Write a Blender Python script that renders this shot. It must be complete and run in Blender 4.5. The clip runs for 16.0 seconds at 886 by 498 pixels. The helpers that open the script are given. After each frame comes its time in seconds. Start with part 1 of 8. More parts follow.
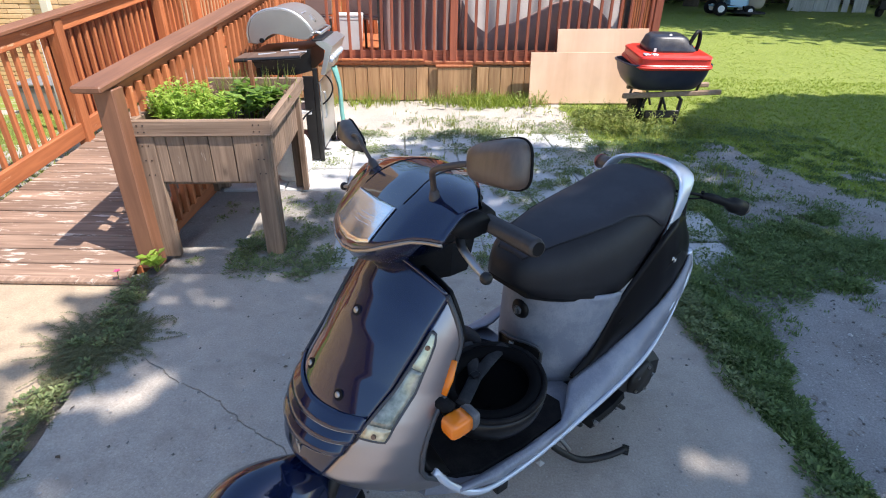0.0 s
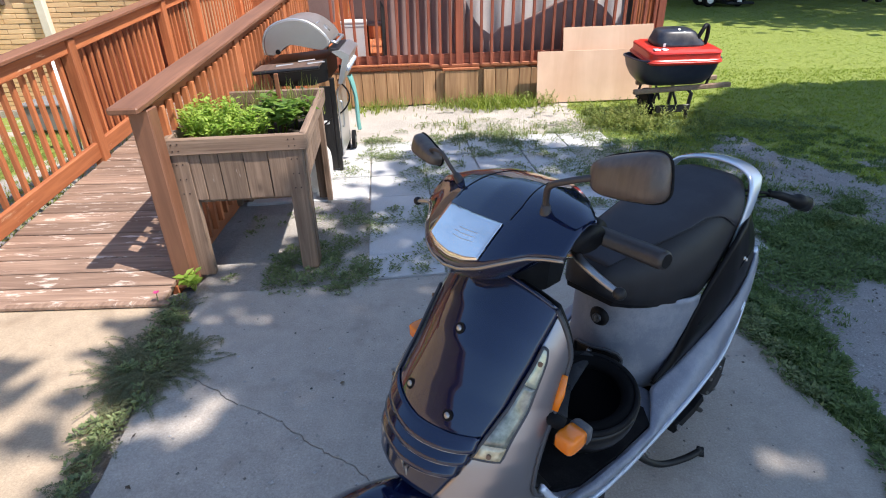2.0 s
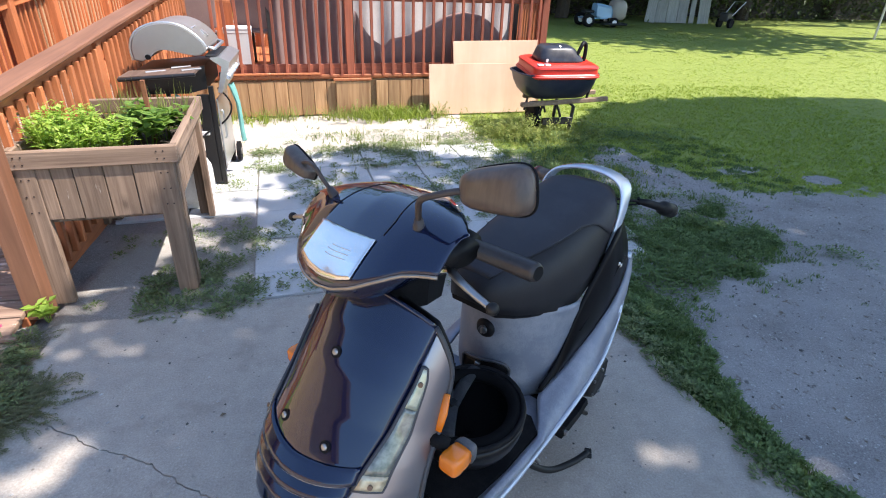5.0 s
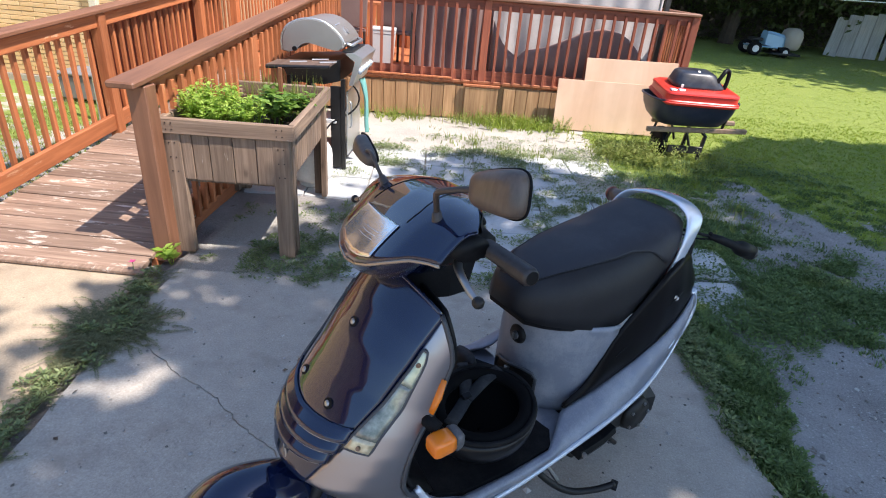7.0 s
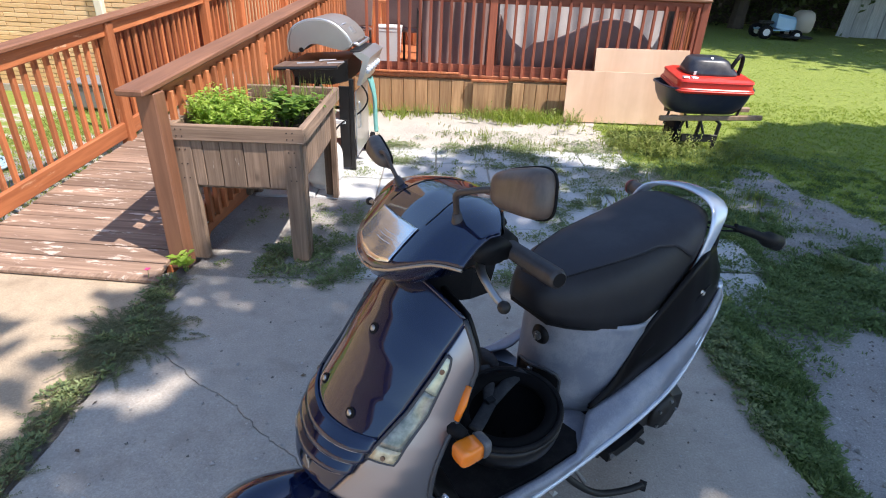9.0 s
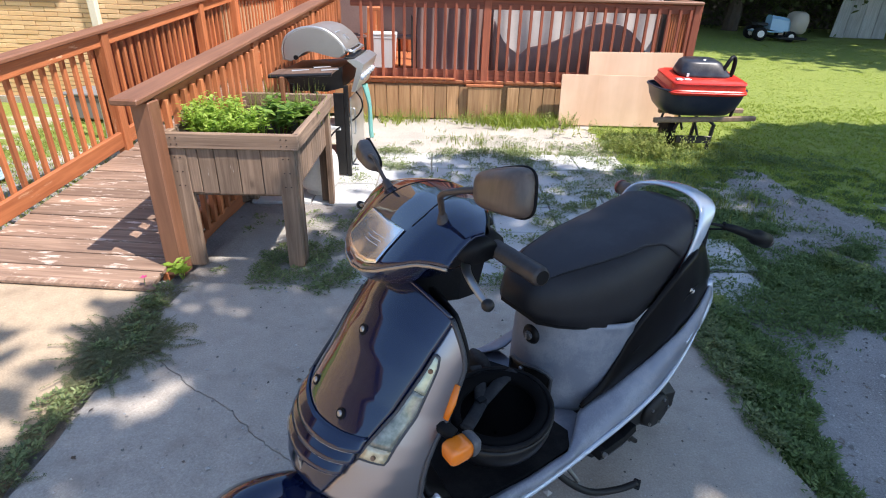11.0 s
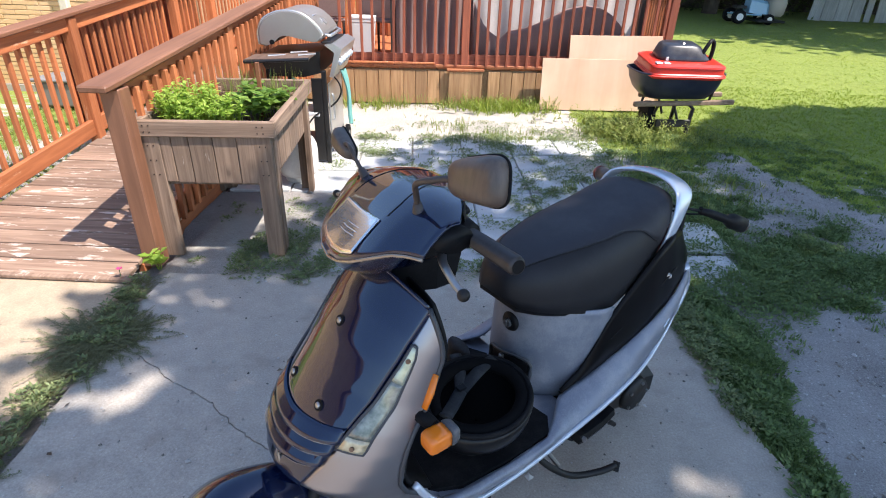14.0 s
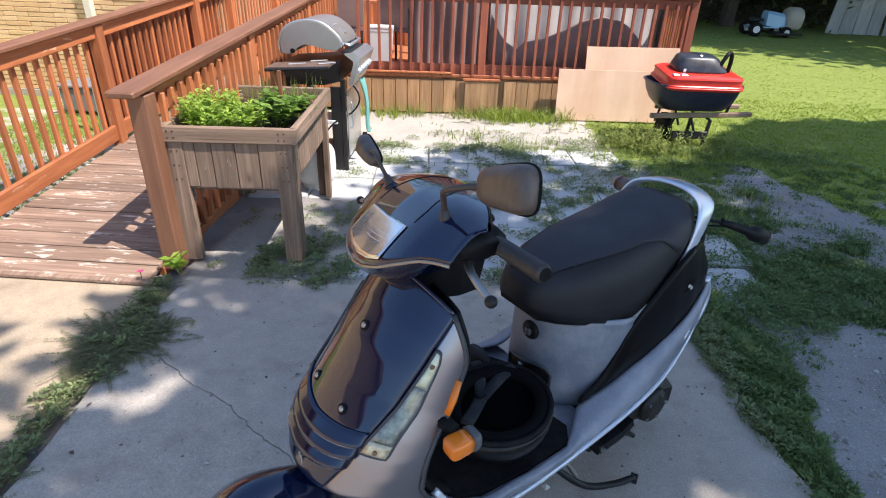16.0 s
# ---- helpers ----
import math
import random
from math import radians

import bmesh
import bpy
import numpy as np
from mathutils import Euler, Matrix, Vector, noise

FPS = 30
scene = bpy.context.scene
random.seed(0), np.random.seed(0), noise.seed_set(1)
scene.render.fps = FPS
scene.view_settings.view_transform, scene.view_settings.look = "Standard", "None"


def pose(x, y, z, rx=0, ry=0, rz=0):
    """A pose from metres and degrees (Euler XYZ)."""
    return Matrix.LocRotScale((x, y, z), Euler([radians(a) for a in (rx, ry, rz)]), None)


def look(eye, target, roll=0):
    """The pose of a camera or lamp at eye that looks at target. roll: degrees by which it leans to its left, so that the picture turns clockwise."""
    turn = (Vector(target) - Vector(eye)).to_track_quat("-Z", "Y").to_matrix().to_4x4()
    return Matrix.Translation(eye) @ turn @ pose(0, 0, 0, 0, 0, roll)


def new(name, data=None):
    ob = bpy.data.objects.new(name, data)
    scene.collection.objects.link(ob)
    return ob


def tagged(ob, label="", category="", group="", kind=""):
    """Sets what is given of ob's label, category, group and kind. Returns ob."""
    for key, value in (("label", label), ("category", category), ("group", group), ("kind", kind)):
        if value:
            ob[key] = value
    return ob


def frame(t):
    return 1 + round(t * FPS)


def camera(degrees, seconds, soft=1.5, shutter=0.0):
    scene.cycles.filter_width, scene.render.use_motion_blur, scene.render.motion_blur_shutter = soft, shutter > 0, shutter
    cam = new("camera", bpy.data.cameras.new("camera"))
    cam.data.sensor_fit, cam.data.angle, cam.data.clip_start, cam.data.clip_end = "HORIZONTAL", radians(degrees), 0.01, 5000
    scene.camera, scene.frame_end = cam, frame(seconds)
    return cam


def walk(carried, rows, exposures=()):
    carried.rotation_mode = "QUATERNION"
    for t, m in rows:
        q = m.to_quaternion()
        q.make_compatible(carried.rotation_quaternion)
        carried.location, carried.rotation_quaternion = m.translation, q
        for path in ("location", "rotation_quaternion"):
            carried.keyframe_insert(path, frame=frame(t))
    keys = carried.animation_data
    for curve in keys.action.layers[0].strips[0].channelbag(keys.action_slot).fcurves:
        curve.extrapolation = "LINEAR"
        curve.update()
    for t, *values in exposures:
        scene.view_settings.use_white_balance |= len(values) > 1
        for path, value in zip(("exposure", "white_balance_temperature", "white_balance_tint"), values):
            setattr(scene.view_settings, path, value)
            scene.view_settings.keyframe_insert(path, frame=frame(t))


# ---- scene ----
cam = camera(78.0, 16.0, 1.05)
PATH = [
    (0, (0.002, 1.701, 1.56), (-0.086, 3.46, 0.612), 0.9),
    (0.5, (-0.033, 1.715, 1.569), (-0.143, 3.47, 0.615), 0.7),
    (1, (-0.145, 1.729, 1.59), (-0.285, 3.478, 0.63), -0.3),
    (1.5, (-0.206, 1.732, 1.584), (-0.342, 3.485, 0.632), -2.2),
    (2, (-0.248, 1.722, 1.583), (-0.313, 3.483, 0.638), -1.3),
    (2.5, (-0.243, 1.737, 1.581), (-0.153, 3.506, 0.652), -0.3),
    (3, (-0.231, 1.754, 1.568), (-0.064, 3.515, 0.636), 0.0),
    (3.5, (-0.215, 1.775, 1.561), (0.015, 3.525, 0.622), 0.1),
    (3.7, (-0.207, 1.78, 1.565), (0.046, 3.524, 0.619), 0.1),
    (5.8, (-0.128, 1.756, 1.573), (0.119, 3.529, 0.682), 3.5),
    (6, (-0.081, 1.741, 1.588), (0.093, 3.521, 0.692), 3.8),
    (6.5, (0.017, 1.701, 1.583), (-0.045, 3.48, 0.671), 5.1),
    (7, (0.039, 1.689, 1.584), (-0.112, 3.468, 0.682), 4.8),
    (7.5, (0.021, 1.705, 1.59), (-0.145, 3.495, 0.714), 3.8),
    (8, (-0.009, 1.703, 1.586), (-0.18, 3.489, 0.703), 3.8),
    (8.5, (-0.003, 1.717, 1.578), (-0.188, 3.494, 0.679), 3.3),
    (9, (0.014, 1.726, 1.578), (-0.176, 3.494, 0.662), 2.5),
    (9.2, (0.016, 1.72, 1.579), (-0.176, 3.495, 0.677), 2.6),
    (11.3, (0.047, 1.711, 1.574), (-0.138, 3.489, 0.677), 1.3),
    (11.5, (0.043, 1.713, 1.565), (-0.134, 3.49, 0.664), 1.0),
    (12, (0.042, 1.717, 1.565), (-0.12, 3.479, 0.633), 1.2),
    (12.5, (0.038, 1.724, 1.565), (-0.118, 3.482, 0.625), 1.5),
    (13, (0.045, 1.727, 1.566), (-0.106, 3.481, 0.616), 1.7),
    (13.5, (0.063, 1.729, 1.572), (-0.083, 3.483, 0.622), 1.7),
    (14, (0.061, 1.726, 1.579), (-0.069, 3.485, 0.636), 1.8),
    (14.5, (0.048, 1.716, 1.573), (-0.071, 3.476, 0.63), 1.8),
    (15, (0.039, 1.718, 1.579), (-0.08, 3.478, 0.637), 1.8),
    (15.5, (0.024, 1.709, 1.578), (-0.119, 3.472, 0.645), 1.9),
    (16, (0.03, 1.71, 1.58), (-0.142, 3.48, 0.664), 2.1),
]
walk(cam, [(t, look(eye, target, roll)) for t, eye, target, roll in PATH],
     [(0, 1.11), (1, 0.93), (2, 0.95), (2.5, 0.99), (3, 1.21), (3.5, 1.21), (6, 1.36), (6.5, 1.19), (7, 1.07), (8, 1.05), (9, 1.03), (11.5, 1.09), (12, 1.19), (12.5, 1.03), (13.5, 1.01), (14, 1.21), (14.5, 1.27), (15, 1.01), (16, 1.01)])

# ---- light ----
SUN_TO = Vector((0.53, -0.20, 0.94)).normalized()
world = bpy.data.worlds.new("world")
scene.world = world
world.use_nodes = True
wn = world.node_tree
wn.nodes.clear()
sky = wn.nodes.new("ShaderNodeTexSky")
sky.sky_type = "NISHITA"
sky.sun_disc = False
sky.sun_elevation = math.asin(SUN_TO.z)
sky.sun_rotation = math.atan2(SUN_TO.x, SUN_TO.y)
sky.air_density, sky.dust_density, sky.ozone_density = 1.0, 0.5, 2.5
bg = wn.nodes.new("ShaderNodeBackground")
bg.inputs["Strength"].default_value = 0.15
wo = wn.nodes.new("ShaderNodeOutputWorld")
wn.links.new(sky.outputs[0], bg.inputs["Color"])
wn.links.new(bg.outputs[0], wo.inputs["Surface"])
sun = new("sun", bpy.data.lights.new("sun", "SUN"))
sun.data.energy = 4.2
sun.data.angle = radians(0.53)
sun.data.color = (1.0, 0.925, 0.875)
sun.matrix_world = look(SUN_TO * 30, (0, 0, 0))

# ---- materials ----


class Mat:
    """A node material with a few shortcuts."""

    def __init__(self, name, rough=0.6, metal=0.0):
        self.m = bpy.data.materials.new(name)
        self.m.use_nodes = True
        self.t = self.m.node_tree
        self.b = self.t.nodes["Principled BSDF"]
        self.b.inputs["Roughness"].default_value = rough
        self.b.inputs["Metallic"].default_value = metal
        self.geo = self.t.nodes.new("ShaderNodeTexCoord")
        self.pos = self.t.nodes.new("ShaderNodeNewGeometry").outputs["Position"]

    def node(self, kind, **inputs):
        n = self.t.nodes.new(kind)
        for k, v in inputs.items():
            s = n.inputs[k.replace("_", " ")]
            if hasattr(v, "is_output"):
                self.t.links.new(v, s)
            else:
                s.default_value = v
        return n

    def scaled(self, vec, sx, sy, sz):
        n = self.t.nodes.new("ShaderNodeMapping")
        n.inputs["Scale"].default_value = (sx, sy, sz)
        self.t.links.new(vec, n.inputs["Vector"])
        return n.outputs[0]

    def noise(self, vec, scale, detail=4.0, rough=0.55, dist=0.0):
        n = self.node("ShaderNodeTexNoise", Vector=vec, Scale=scale, Detail=detail, Roughness=rough, Distortion=dist)
        return n.outputs["Fac"]

    def ramp(self, fac, stops):
        n = self.t.nodes.new("ShaderNodeValToRGB")
        self.t.links.new(fac, n.inputs[0])
        el = n.color_ramp.elements
        while len(el) < len(stops):
            el.new(0.5)
        for e, (p, c) in zip(el, stops):
            e.position = p
            e.color = (*c, 1) if len(c) == 3 else c
        return n.outputs[0]

    def mix(self, fac, a, b, mode="MIX"):
        n = self.t.nodes.new("ShaderNodeMixRGB")
        n.blend_type = mode
        for s, v in zip(n.inputs, (fac, a, b)):
            if hasattr(v, "is_output"):
                self.t.links.new(v, s)
            elif isinstance(v, (int, float)):
                s.default_value = v
            else:
                s.default_value = (*v, 1)
        return n.outputs[0]

    def math(self, op, a, b=0.0):
        n = self.t.nodes.new("ShaderNodeMath")
        n.operation = op
        for s, v in zip(n.inputs, (a, b)):
            if hasattr(v, "is_output"):
                self.t.links.new(v, s)
            else:
                s.default_value = v
        return n.outputs[0]

    def random(self):
        return self.t.nodes.new("ShaderNodeObjectInfo").outputs["Random"]

    def island(self):
        return self.t.nodes.new("ShaderNodeNewGeometry").outputs["Random Per Island"]

    def attr(self, name):
        n = self.t.nodes.new("ShaderNodeAttribute")
        n.attribute_name = name
        return n.outputs["Fac"]

    def color(self, c):
        if hasattr(c, "is_output"):
            self.t.links.new(c, self.b.inputs["Base Color"])
        else:
            self.b.inputs["Base Color"].default_value = (*c, 1)
        return self

    def rough(self, fac, lo, hi):
        n = self.node("ShaderNodeMapRange", Value=fac)
        n.inputs["To Min"].default_value, n.inputs["To Max"].default_value = lo, hi
        self.t.links.new(n.outputs[0], self.b.inputs["Roughness"])
        return self

    def bump(self, fac, strength=0.4, dist=0.004):
        n = self.node("ShaderNodeBump", Height=fac, Strength=strength, Distance=dist)
        self.t.links.new(n.outputs[0], self.b.inputs["Normal"])
        return self

    def set(self, **kw):
        for k, v in kw.items():
            self.b.inputs[k.replace("_", " ")].default_value = v
        return self


def wood(name, dark, light, grain=(30, 1.6, 30), vary=0.35, rough=0.75, worn=None, worn_at=0.62, knots=False):
    """Sawn wood whose grain runs along the object's own y axis, each piece a little different."""
    m = Mat(name, rough)
    o = m.geo.outputs["Object"]
    r = m.random()
    shift = m.node("ShaderNodeVectorMath", Vector=o)
    shift.operation = "ADD"
    comb = m.node("ShaderNodeCombineXYZ", X=m.math("MULTIPLY", r, 17.0), Y=m.math("MULTIPLY", r, 9.0), Z=m.math("MULTIPLY", r, 5.0))
    m.t.links.new(comb.outputs[0], shift.inputs[1])
    v = m.scaled(shift.outputs[0], *grain)
    g = m.noise(v, 1.0, 6, 0.62, 0.6)
    big = m.noise(shift.outputs[0], 2.3, 3)
    c = m.ramp(g, [(0.28, dark), (0.7, light)])
    c = m.mix(m.math("MULTIPLY", big, 0.55), c, tuple(0.55 * d for d in dark))
    if worn:
        w = m.noise(m.scaled(shift.outputs[0], grain[0] * 0.7, grain[1] * 2.6, grain[2] * 0.7), 1.0, 6, 0.72)
        c = m.mix(m.ramp(w, [(worn_at, (0, 0, 0)), (worn_at + 0.06, (1, 1, 1))]), c, worn)
    if knots:
        kn = m.node("ShaderNodeTexVoronoi", Vector=m.scaled(shift.outputs[0], 7.0, 3.6, 7.0), Scale=1.0).outputs["Distance"]
        kn = m.math("ADD", kn, m.math("MULTIPLY", g, 0.12))
        c = m.mix(m.ramp(kn, [(0.12, (0.85, 0.85, 0.85)), (0.2, (0.3, 0.3, 0.3)), (0.3, (0, 0, 0))]), c, tuple(0.35 * d for d in dark))
    hs = m.node("ShaderNodeHueSaturation", Color=c, Value=m.math("ADD", m.math("MULTIPLY", r, vary), 1.0 - vary / 2))
    m.color(hs.outputs[0]).bump(g, 0.35, 0.003)
    return m.m


def speckled(name, base, other, scale=6.0, fine=120.0, rough=0.85, bump=0.35, dist=0.003, metal=0.0, amount=0.8, fine_amt=0.35):
    """A mottled surface: broad patches of two colours, a fine grain and relief."""
    m = Mat(name, rough, metal)
    o = m.geo.outputs["Object"]
    big = m.noise(o, scale, 5, 0.6)
    small = m.noise(o, fine, 3, 0.7)
    c = m.mix(m.math("MULTIPLY", m.ramp(big, [(0.35, (0, 0, 0)), (0.68, (1, 1, 1))]), amount), base, other)
    c = m.mix(fine_amt, c, m.ramp(small, [(0.3, tuple(0.45 * x for x in base)), (0.7, tuple(min(1, 1.35 * x) for x in base))]))
    m.color(c).bump(small, bump, dist).rough(big, rough - 0.08, min(1.0, rough + 0.08))
    return m.m


STAIN = wood("stained_cedar", (0.32, 0.095, 0.034), (0.64, 0.225, 0.085), rough=0.62, vary=0.45, worn=(0.60, 0.33, 0.19), worn_at=0.64)
# darker, redder copy of the cedar stain with shade put into the colour
SHADESTAIN = wood("shaded_red_stain", (0.20, 0.05, 0.026), (0.42, 0.115, 0.052), rough=0.62, vary=0.45)
CAP = wood("brown_stain", (0.17, 0.072, 0.038), (0.31, 0.142, 0.078), rough=0.55, vary=0.12, grain=(24, 1.2, 24), worn=(0.38, 0.21, 0.14), worn_at=0.66)
RAMPW = wood("worn_ramp_board", (0.15, 0.088, 0.06), (0.40, 0.27, 0.19), rough=0.8, vary=0.45, worn=(0.52, 0.42, 0.345), worn_at=0.57)
GREYWOOD = wood("weathered_wood", (0.115, 0.07, 0.045), (0.35, 0.24, 0.165), rough=0.85, vary=0.55, grain=(40, 1.5, 40), worn=(0.40, 0.33, 0.27), worn_at=0.66, knots=True)
SKIRTW = wood("skirt_board", (0.30, 0.15, 0.066), (0.58, 0.35, 0.17), rough=0.75, vary=0.4)
PLY = wood("plywood", (0.70, 0.43, 0.27), (0.86, 0.60, 0.42), rough=0.7, vary=0.08, grain=(3.0, 0.5, 3.0))


def concrete(name, tint):
    """Weathered concrete: stains, mottling, grit and small pits."""
    m = Mat(name, 0.88)
    o = m.pos
    big, mid, fine = m.noise(o, 0.9, 5, 0.6), m.noise(o, 9, 8, 0.72), m.noise(o, 130, 4, 0.75)
    c = m.ramp(big, [(0.3, (0.28, 0.25, 0.215)), (0.7, (0.37, 0.335, 0.285))])
    c = m.mix(0.5, c, m.ramp(mid, [(0.3, (0.19, 0.168, 0.145)), (0.7, (0.44, 0.40, 0.345))]))
    c = m.mix(0.36, c, m.ramp(fine, [(0.32, (0.13, 0.115, 0.10)), (0.68, (0.50, 0.46, 0.40))]))
    pit = m.node("ShaderNodeTexVoronoi", Vector=o, Scale=34.0).outputs["Distance"]
    c = m.mix(m.ramp(pit, [(0.0, (0.7, 0.7, 0.7)), (0.14, (0, 0, 0))]), c, (0.52, 0.48, 0.42))
    dark = m.node("ShaderNodeTexVoronoi", Vector=o, Scale=11.0).outputs["Distance"]
    c = m.mix(m.ramp(dark, [(0.03, (0.7, 0.7, 0.7)), (0.07, (0, 0, 0))]), c, (0.10, 0.085, 0.07))
    spots = m.noise(o, 5, 4, 0.6)
    c = m.mix(m.ramp(spots, [(0.55, (0, 0, 0)), (0.74, (0.62, 0.62, 0.62))]), c, (0.21, 0.18, 0.15))
    c = m.mix(1.0, c, tint, "MULTIPLY")
    return m.color(c).bump(m.math("ADD", mid, m.math("MULTIPLY", fine, 0.8)), 0.45, 0.005).m


CONCRETE = concrete("concrete", (1.15, 1.135, 1.125))
TANCRETE = concrete("tan_concrete", (1.16, 1.0, 0.80))

m = Mat("paver", 0.9)
o = m.pos
r = m.random()
mid, fine = m.noise(o, 9, 5, 0.65), m.noise(o, 190, 3, 0.7)
c = m.mix(r, (0.40, 0.405, 0.415), (0.56, 0.555, 0.545))
c = m.mix(m.ramp(mid, [(0.42, (0, 0, 0)), (0.66, (0.7, 0.7, 0.7))]), c, (0.56, 0.52, 0.47))
c = m.mix(0.4, c, m.ramp(fine, [(0.3, (0.22, 0.22, 0.225)), (0.72, (0.66, 0.65, 0.63))]))
PAVER = m.color(c).bump(fine, 0.45, 0.003).m

# soil, sand and turf share the one sheet of ground
m = Mat("ground", 0.95)
o = m.pos
n1, n2, n3 = m.noise(o, 2.2, 5, 0.6), m.noise(o, 22, 4, 0.7), m.noise(o, 150, 3, 0.75)
sand = m.mix(0.5, m.ramp(n1, [(0.3, (0.32, 0.29, 0.245)), (0.7, (0.52, 0.475, 0.40))]), m.ramp(n3, [(0.3, (0.18, 0.16, 0.14)), (0.7, (0.64, 0.59, 0.52))]))
soil = m.mix(0.5, m.ramp(n1, [(0.3, (0.19, 0.172, 0.163)), (0.7, (0.43, 0.40, 0.38))]), m.ramp(n3, [(0.32, (0.065, 0.057, 0.052)), (0.68, (0.40, 0.375, 0.355))]))
peb = m.node("ShaderNodeTexVoronoi", Vector=o, Scale=42.0).outputs["Distance"]
soil = m.mix(m.ramp(peb, [(0.10, (0.7, 0.7, 0.7)), (0.2, (0, 0, 0))]), soil, (0.48, 0.46, 0.43))
leafy = m.mix(m.ramp(m.noise(o, 17, 3, 0.6), [(0.64, (0, 0, 0)), (0.72, (1, 1, 1))]), soil, (0.13, 0.10, 0.07))
n0, n4 = m.noise(o, 0.45, 4, 0.6), m.noise(o, 7, 5, 0.7)
turf = m.mix(0.5, m.ramp(n1, [(0.3, (0.159, 0.225, 0.027)), (0.7, (0.243, 0.304, 0.049))]), m.ramp(n2, [(0.3, (0.137, 0.193, 0.024)), (0.7, (0.265, 0.322, 0.053))]))
turf = m.mix(0.45, turf, m.ramp(n4, [(0.32, (0.074, 0.120, 0.014)), (0.68, (0.265, 0.322, 0.049))]))
turf = m.mix(0.35, turf, m.ramp(n0, [(0.3, (0.159, 0.230, 0.030)), (0.7, (0.317, 0.331, 0.058))]))
turf = m.mix(0.45, turf, m.ramp(n2, [(0.35, (0.053, 0.087, 0.012)), (0.65, (0.274, 0.331, 0.058))]))
turf = m.mix(0.35, turf, m.ramp(n3, [(0.3, (0.063, 0.092, 0.014)), (0.7, (0.317, 0.368, 0.078))]))
turf = m.mix(m.attr("weedy"), turf, m.ramp(n2, [(0.3, (0.03, 0.05, 0.014)), (0.7, (0.10, 0.14, 0.04))]))
c = m.mix(m.attr("sand"), leafy, sand)
edge = m.math("ADD", m.attr("turf"), m.math("MULTIPLY", m.math("SUBTRACT", n2, 0.5), 0.7))
c = m.mix(m.ramp(edge, [(0.42, (0, 0, 0)), (0.58, (1, 1, 1))]), c, turf)
GROUND = m.color(c).bump(m.math("ADD", n2, m.math("MULTIPLY", n3, 0.7)), 0.7, 0.012).m


def leafmat(name, a, b, trans=0.35, rough=0.55):
    m = Mat(name, rough)
    c = m.mix(m.island(), a, b)
    m.color(c)
    tr = m.node("ShaderNodeBsdfTranslucent", Color=c)
    mx = m.t.nodes.new("ShaderNodeMixShader")
    mx.inputs[0].default_value = trans
    m.t.links.new(m.b.outputs[0], mx.inputs[1])
    m.t.links.new(tr.outputs[0], mx.inputs[2])
    m.t.links.new(mx.outputs[0], m.t.nodes["Material Output"].inputs["Surface"])
    return m.m


GRASS = leafmat("grass", (0.19, 0.28, 0.034), (0.37, 0.44, 0.07), 0.5)
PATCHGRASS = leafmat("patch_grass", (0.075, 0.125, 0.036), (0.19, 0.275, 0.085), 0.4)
DRYGRASS = leafmat("seedy_grass", (0.18, 0.25, 0.045), (0.36, 0.38, 0.11), 0.45)
WEED = leafmat("weed", (0.10, 0.14, 0.055), (0.26, 0.31, 0.125), 0.35)
SPURGE = leafmat("spurge", (0.095, 0.105, 0.045), (0.20, 0.205, 0.095), 0.3)
HERB = leafmat("herb", (0.20, 0.34, 0.03), (0.50, 0.62, 0.13), 0.5)
BROADLEAF = leafmat("broad_leaf", (0.09, 0.18, 0.02), (0.22, 0.33, 0.06), 0.4)
TREELEAF = leafmat("tree_leaf", (0.045, 0.07, 0.02), (0.095, 0.13, 0.04), 0.35)

# ---- mesh helpers ----


def part(name, bm, material, parent=None, label="", smooth=False):
    """Links a bmesh as one mesh object, under a thing where one is given."""
    me = bpy.data.meshes.new(name)
    bm.to_mesh(me)
    bm.free()
    me.materials.append(material)
    if smooth:
        for p in me.polygons:
            p.use_smooth = True
    ob = new(name, me)
    ob.parent = parent
    if label:
        ob["label"] = label
    return ob


def share(name, me, parent, m, label=""):
    """Another object on a mesh that is already there."""
    ob = new(name, me)
    ob.parent = parent
    ob.matrix_basis = m
    if label:
        ob["label"] = label
    return ob


def thing(name, m, label, category, group="", kind=""):
    ob = new(name)
    ob.empty_display_size = 0.1
    ob.matrix_basis = m
    return tagged(ob, label, category, group, kind)


def box(bm, x0, x1, y0, y1, z0, z1, bevel=0.0):
    """A box, with its edges taken off where bevel is given."""
    vs = [bm.verts.new((x, y, z)) for z in (z0, z1) for y in (y0, y1) for x in (x0, x1)]
    fs = [bm.faces.new([vs[i] for i in f]) for f in ((0, 2, 3, 1), (4, 5, 7, 6), (0, 1, 5, 4), (2, 6, 7, 3), (0, 4, 6, 2), (1, 3, 7, 5))]
    if bevel:
        es = list({e for f in fs for e in f.edges})
        bmesh.ops.bevel(bm, geom=es, offset=bevel, segments=1, affect="EDGES")
    return bm


def boxed(x0, x1, y0, y1, z0, z1, bevel=0.0):
    return box(bmesh.new(), x0, x1, y0, y1, z0, z1, bevel)


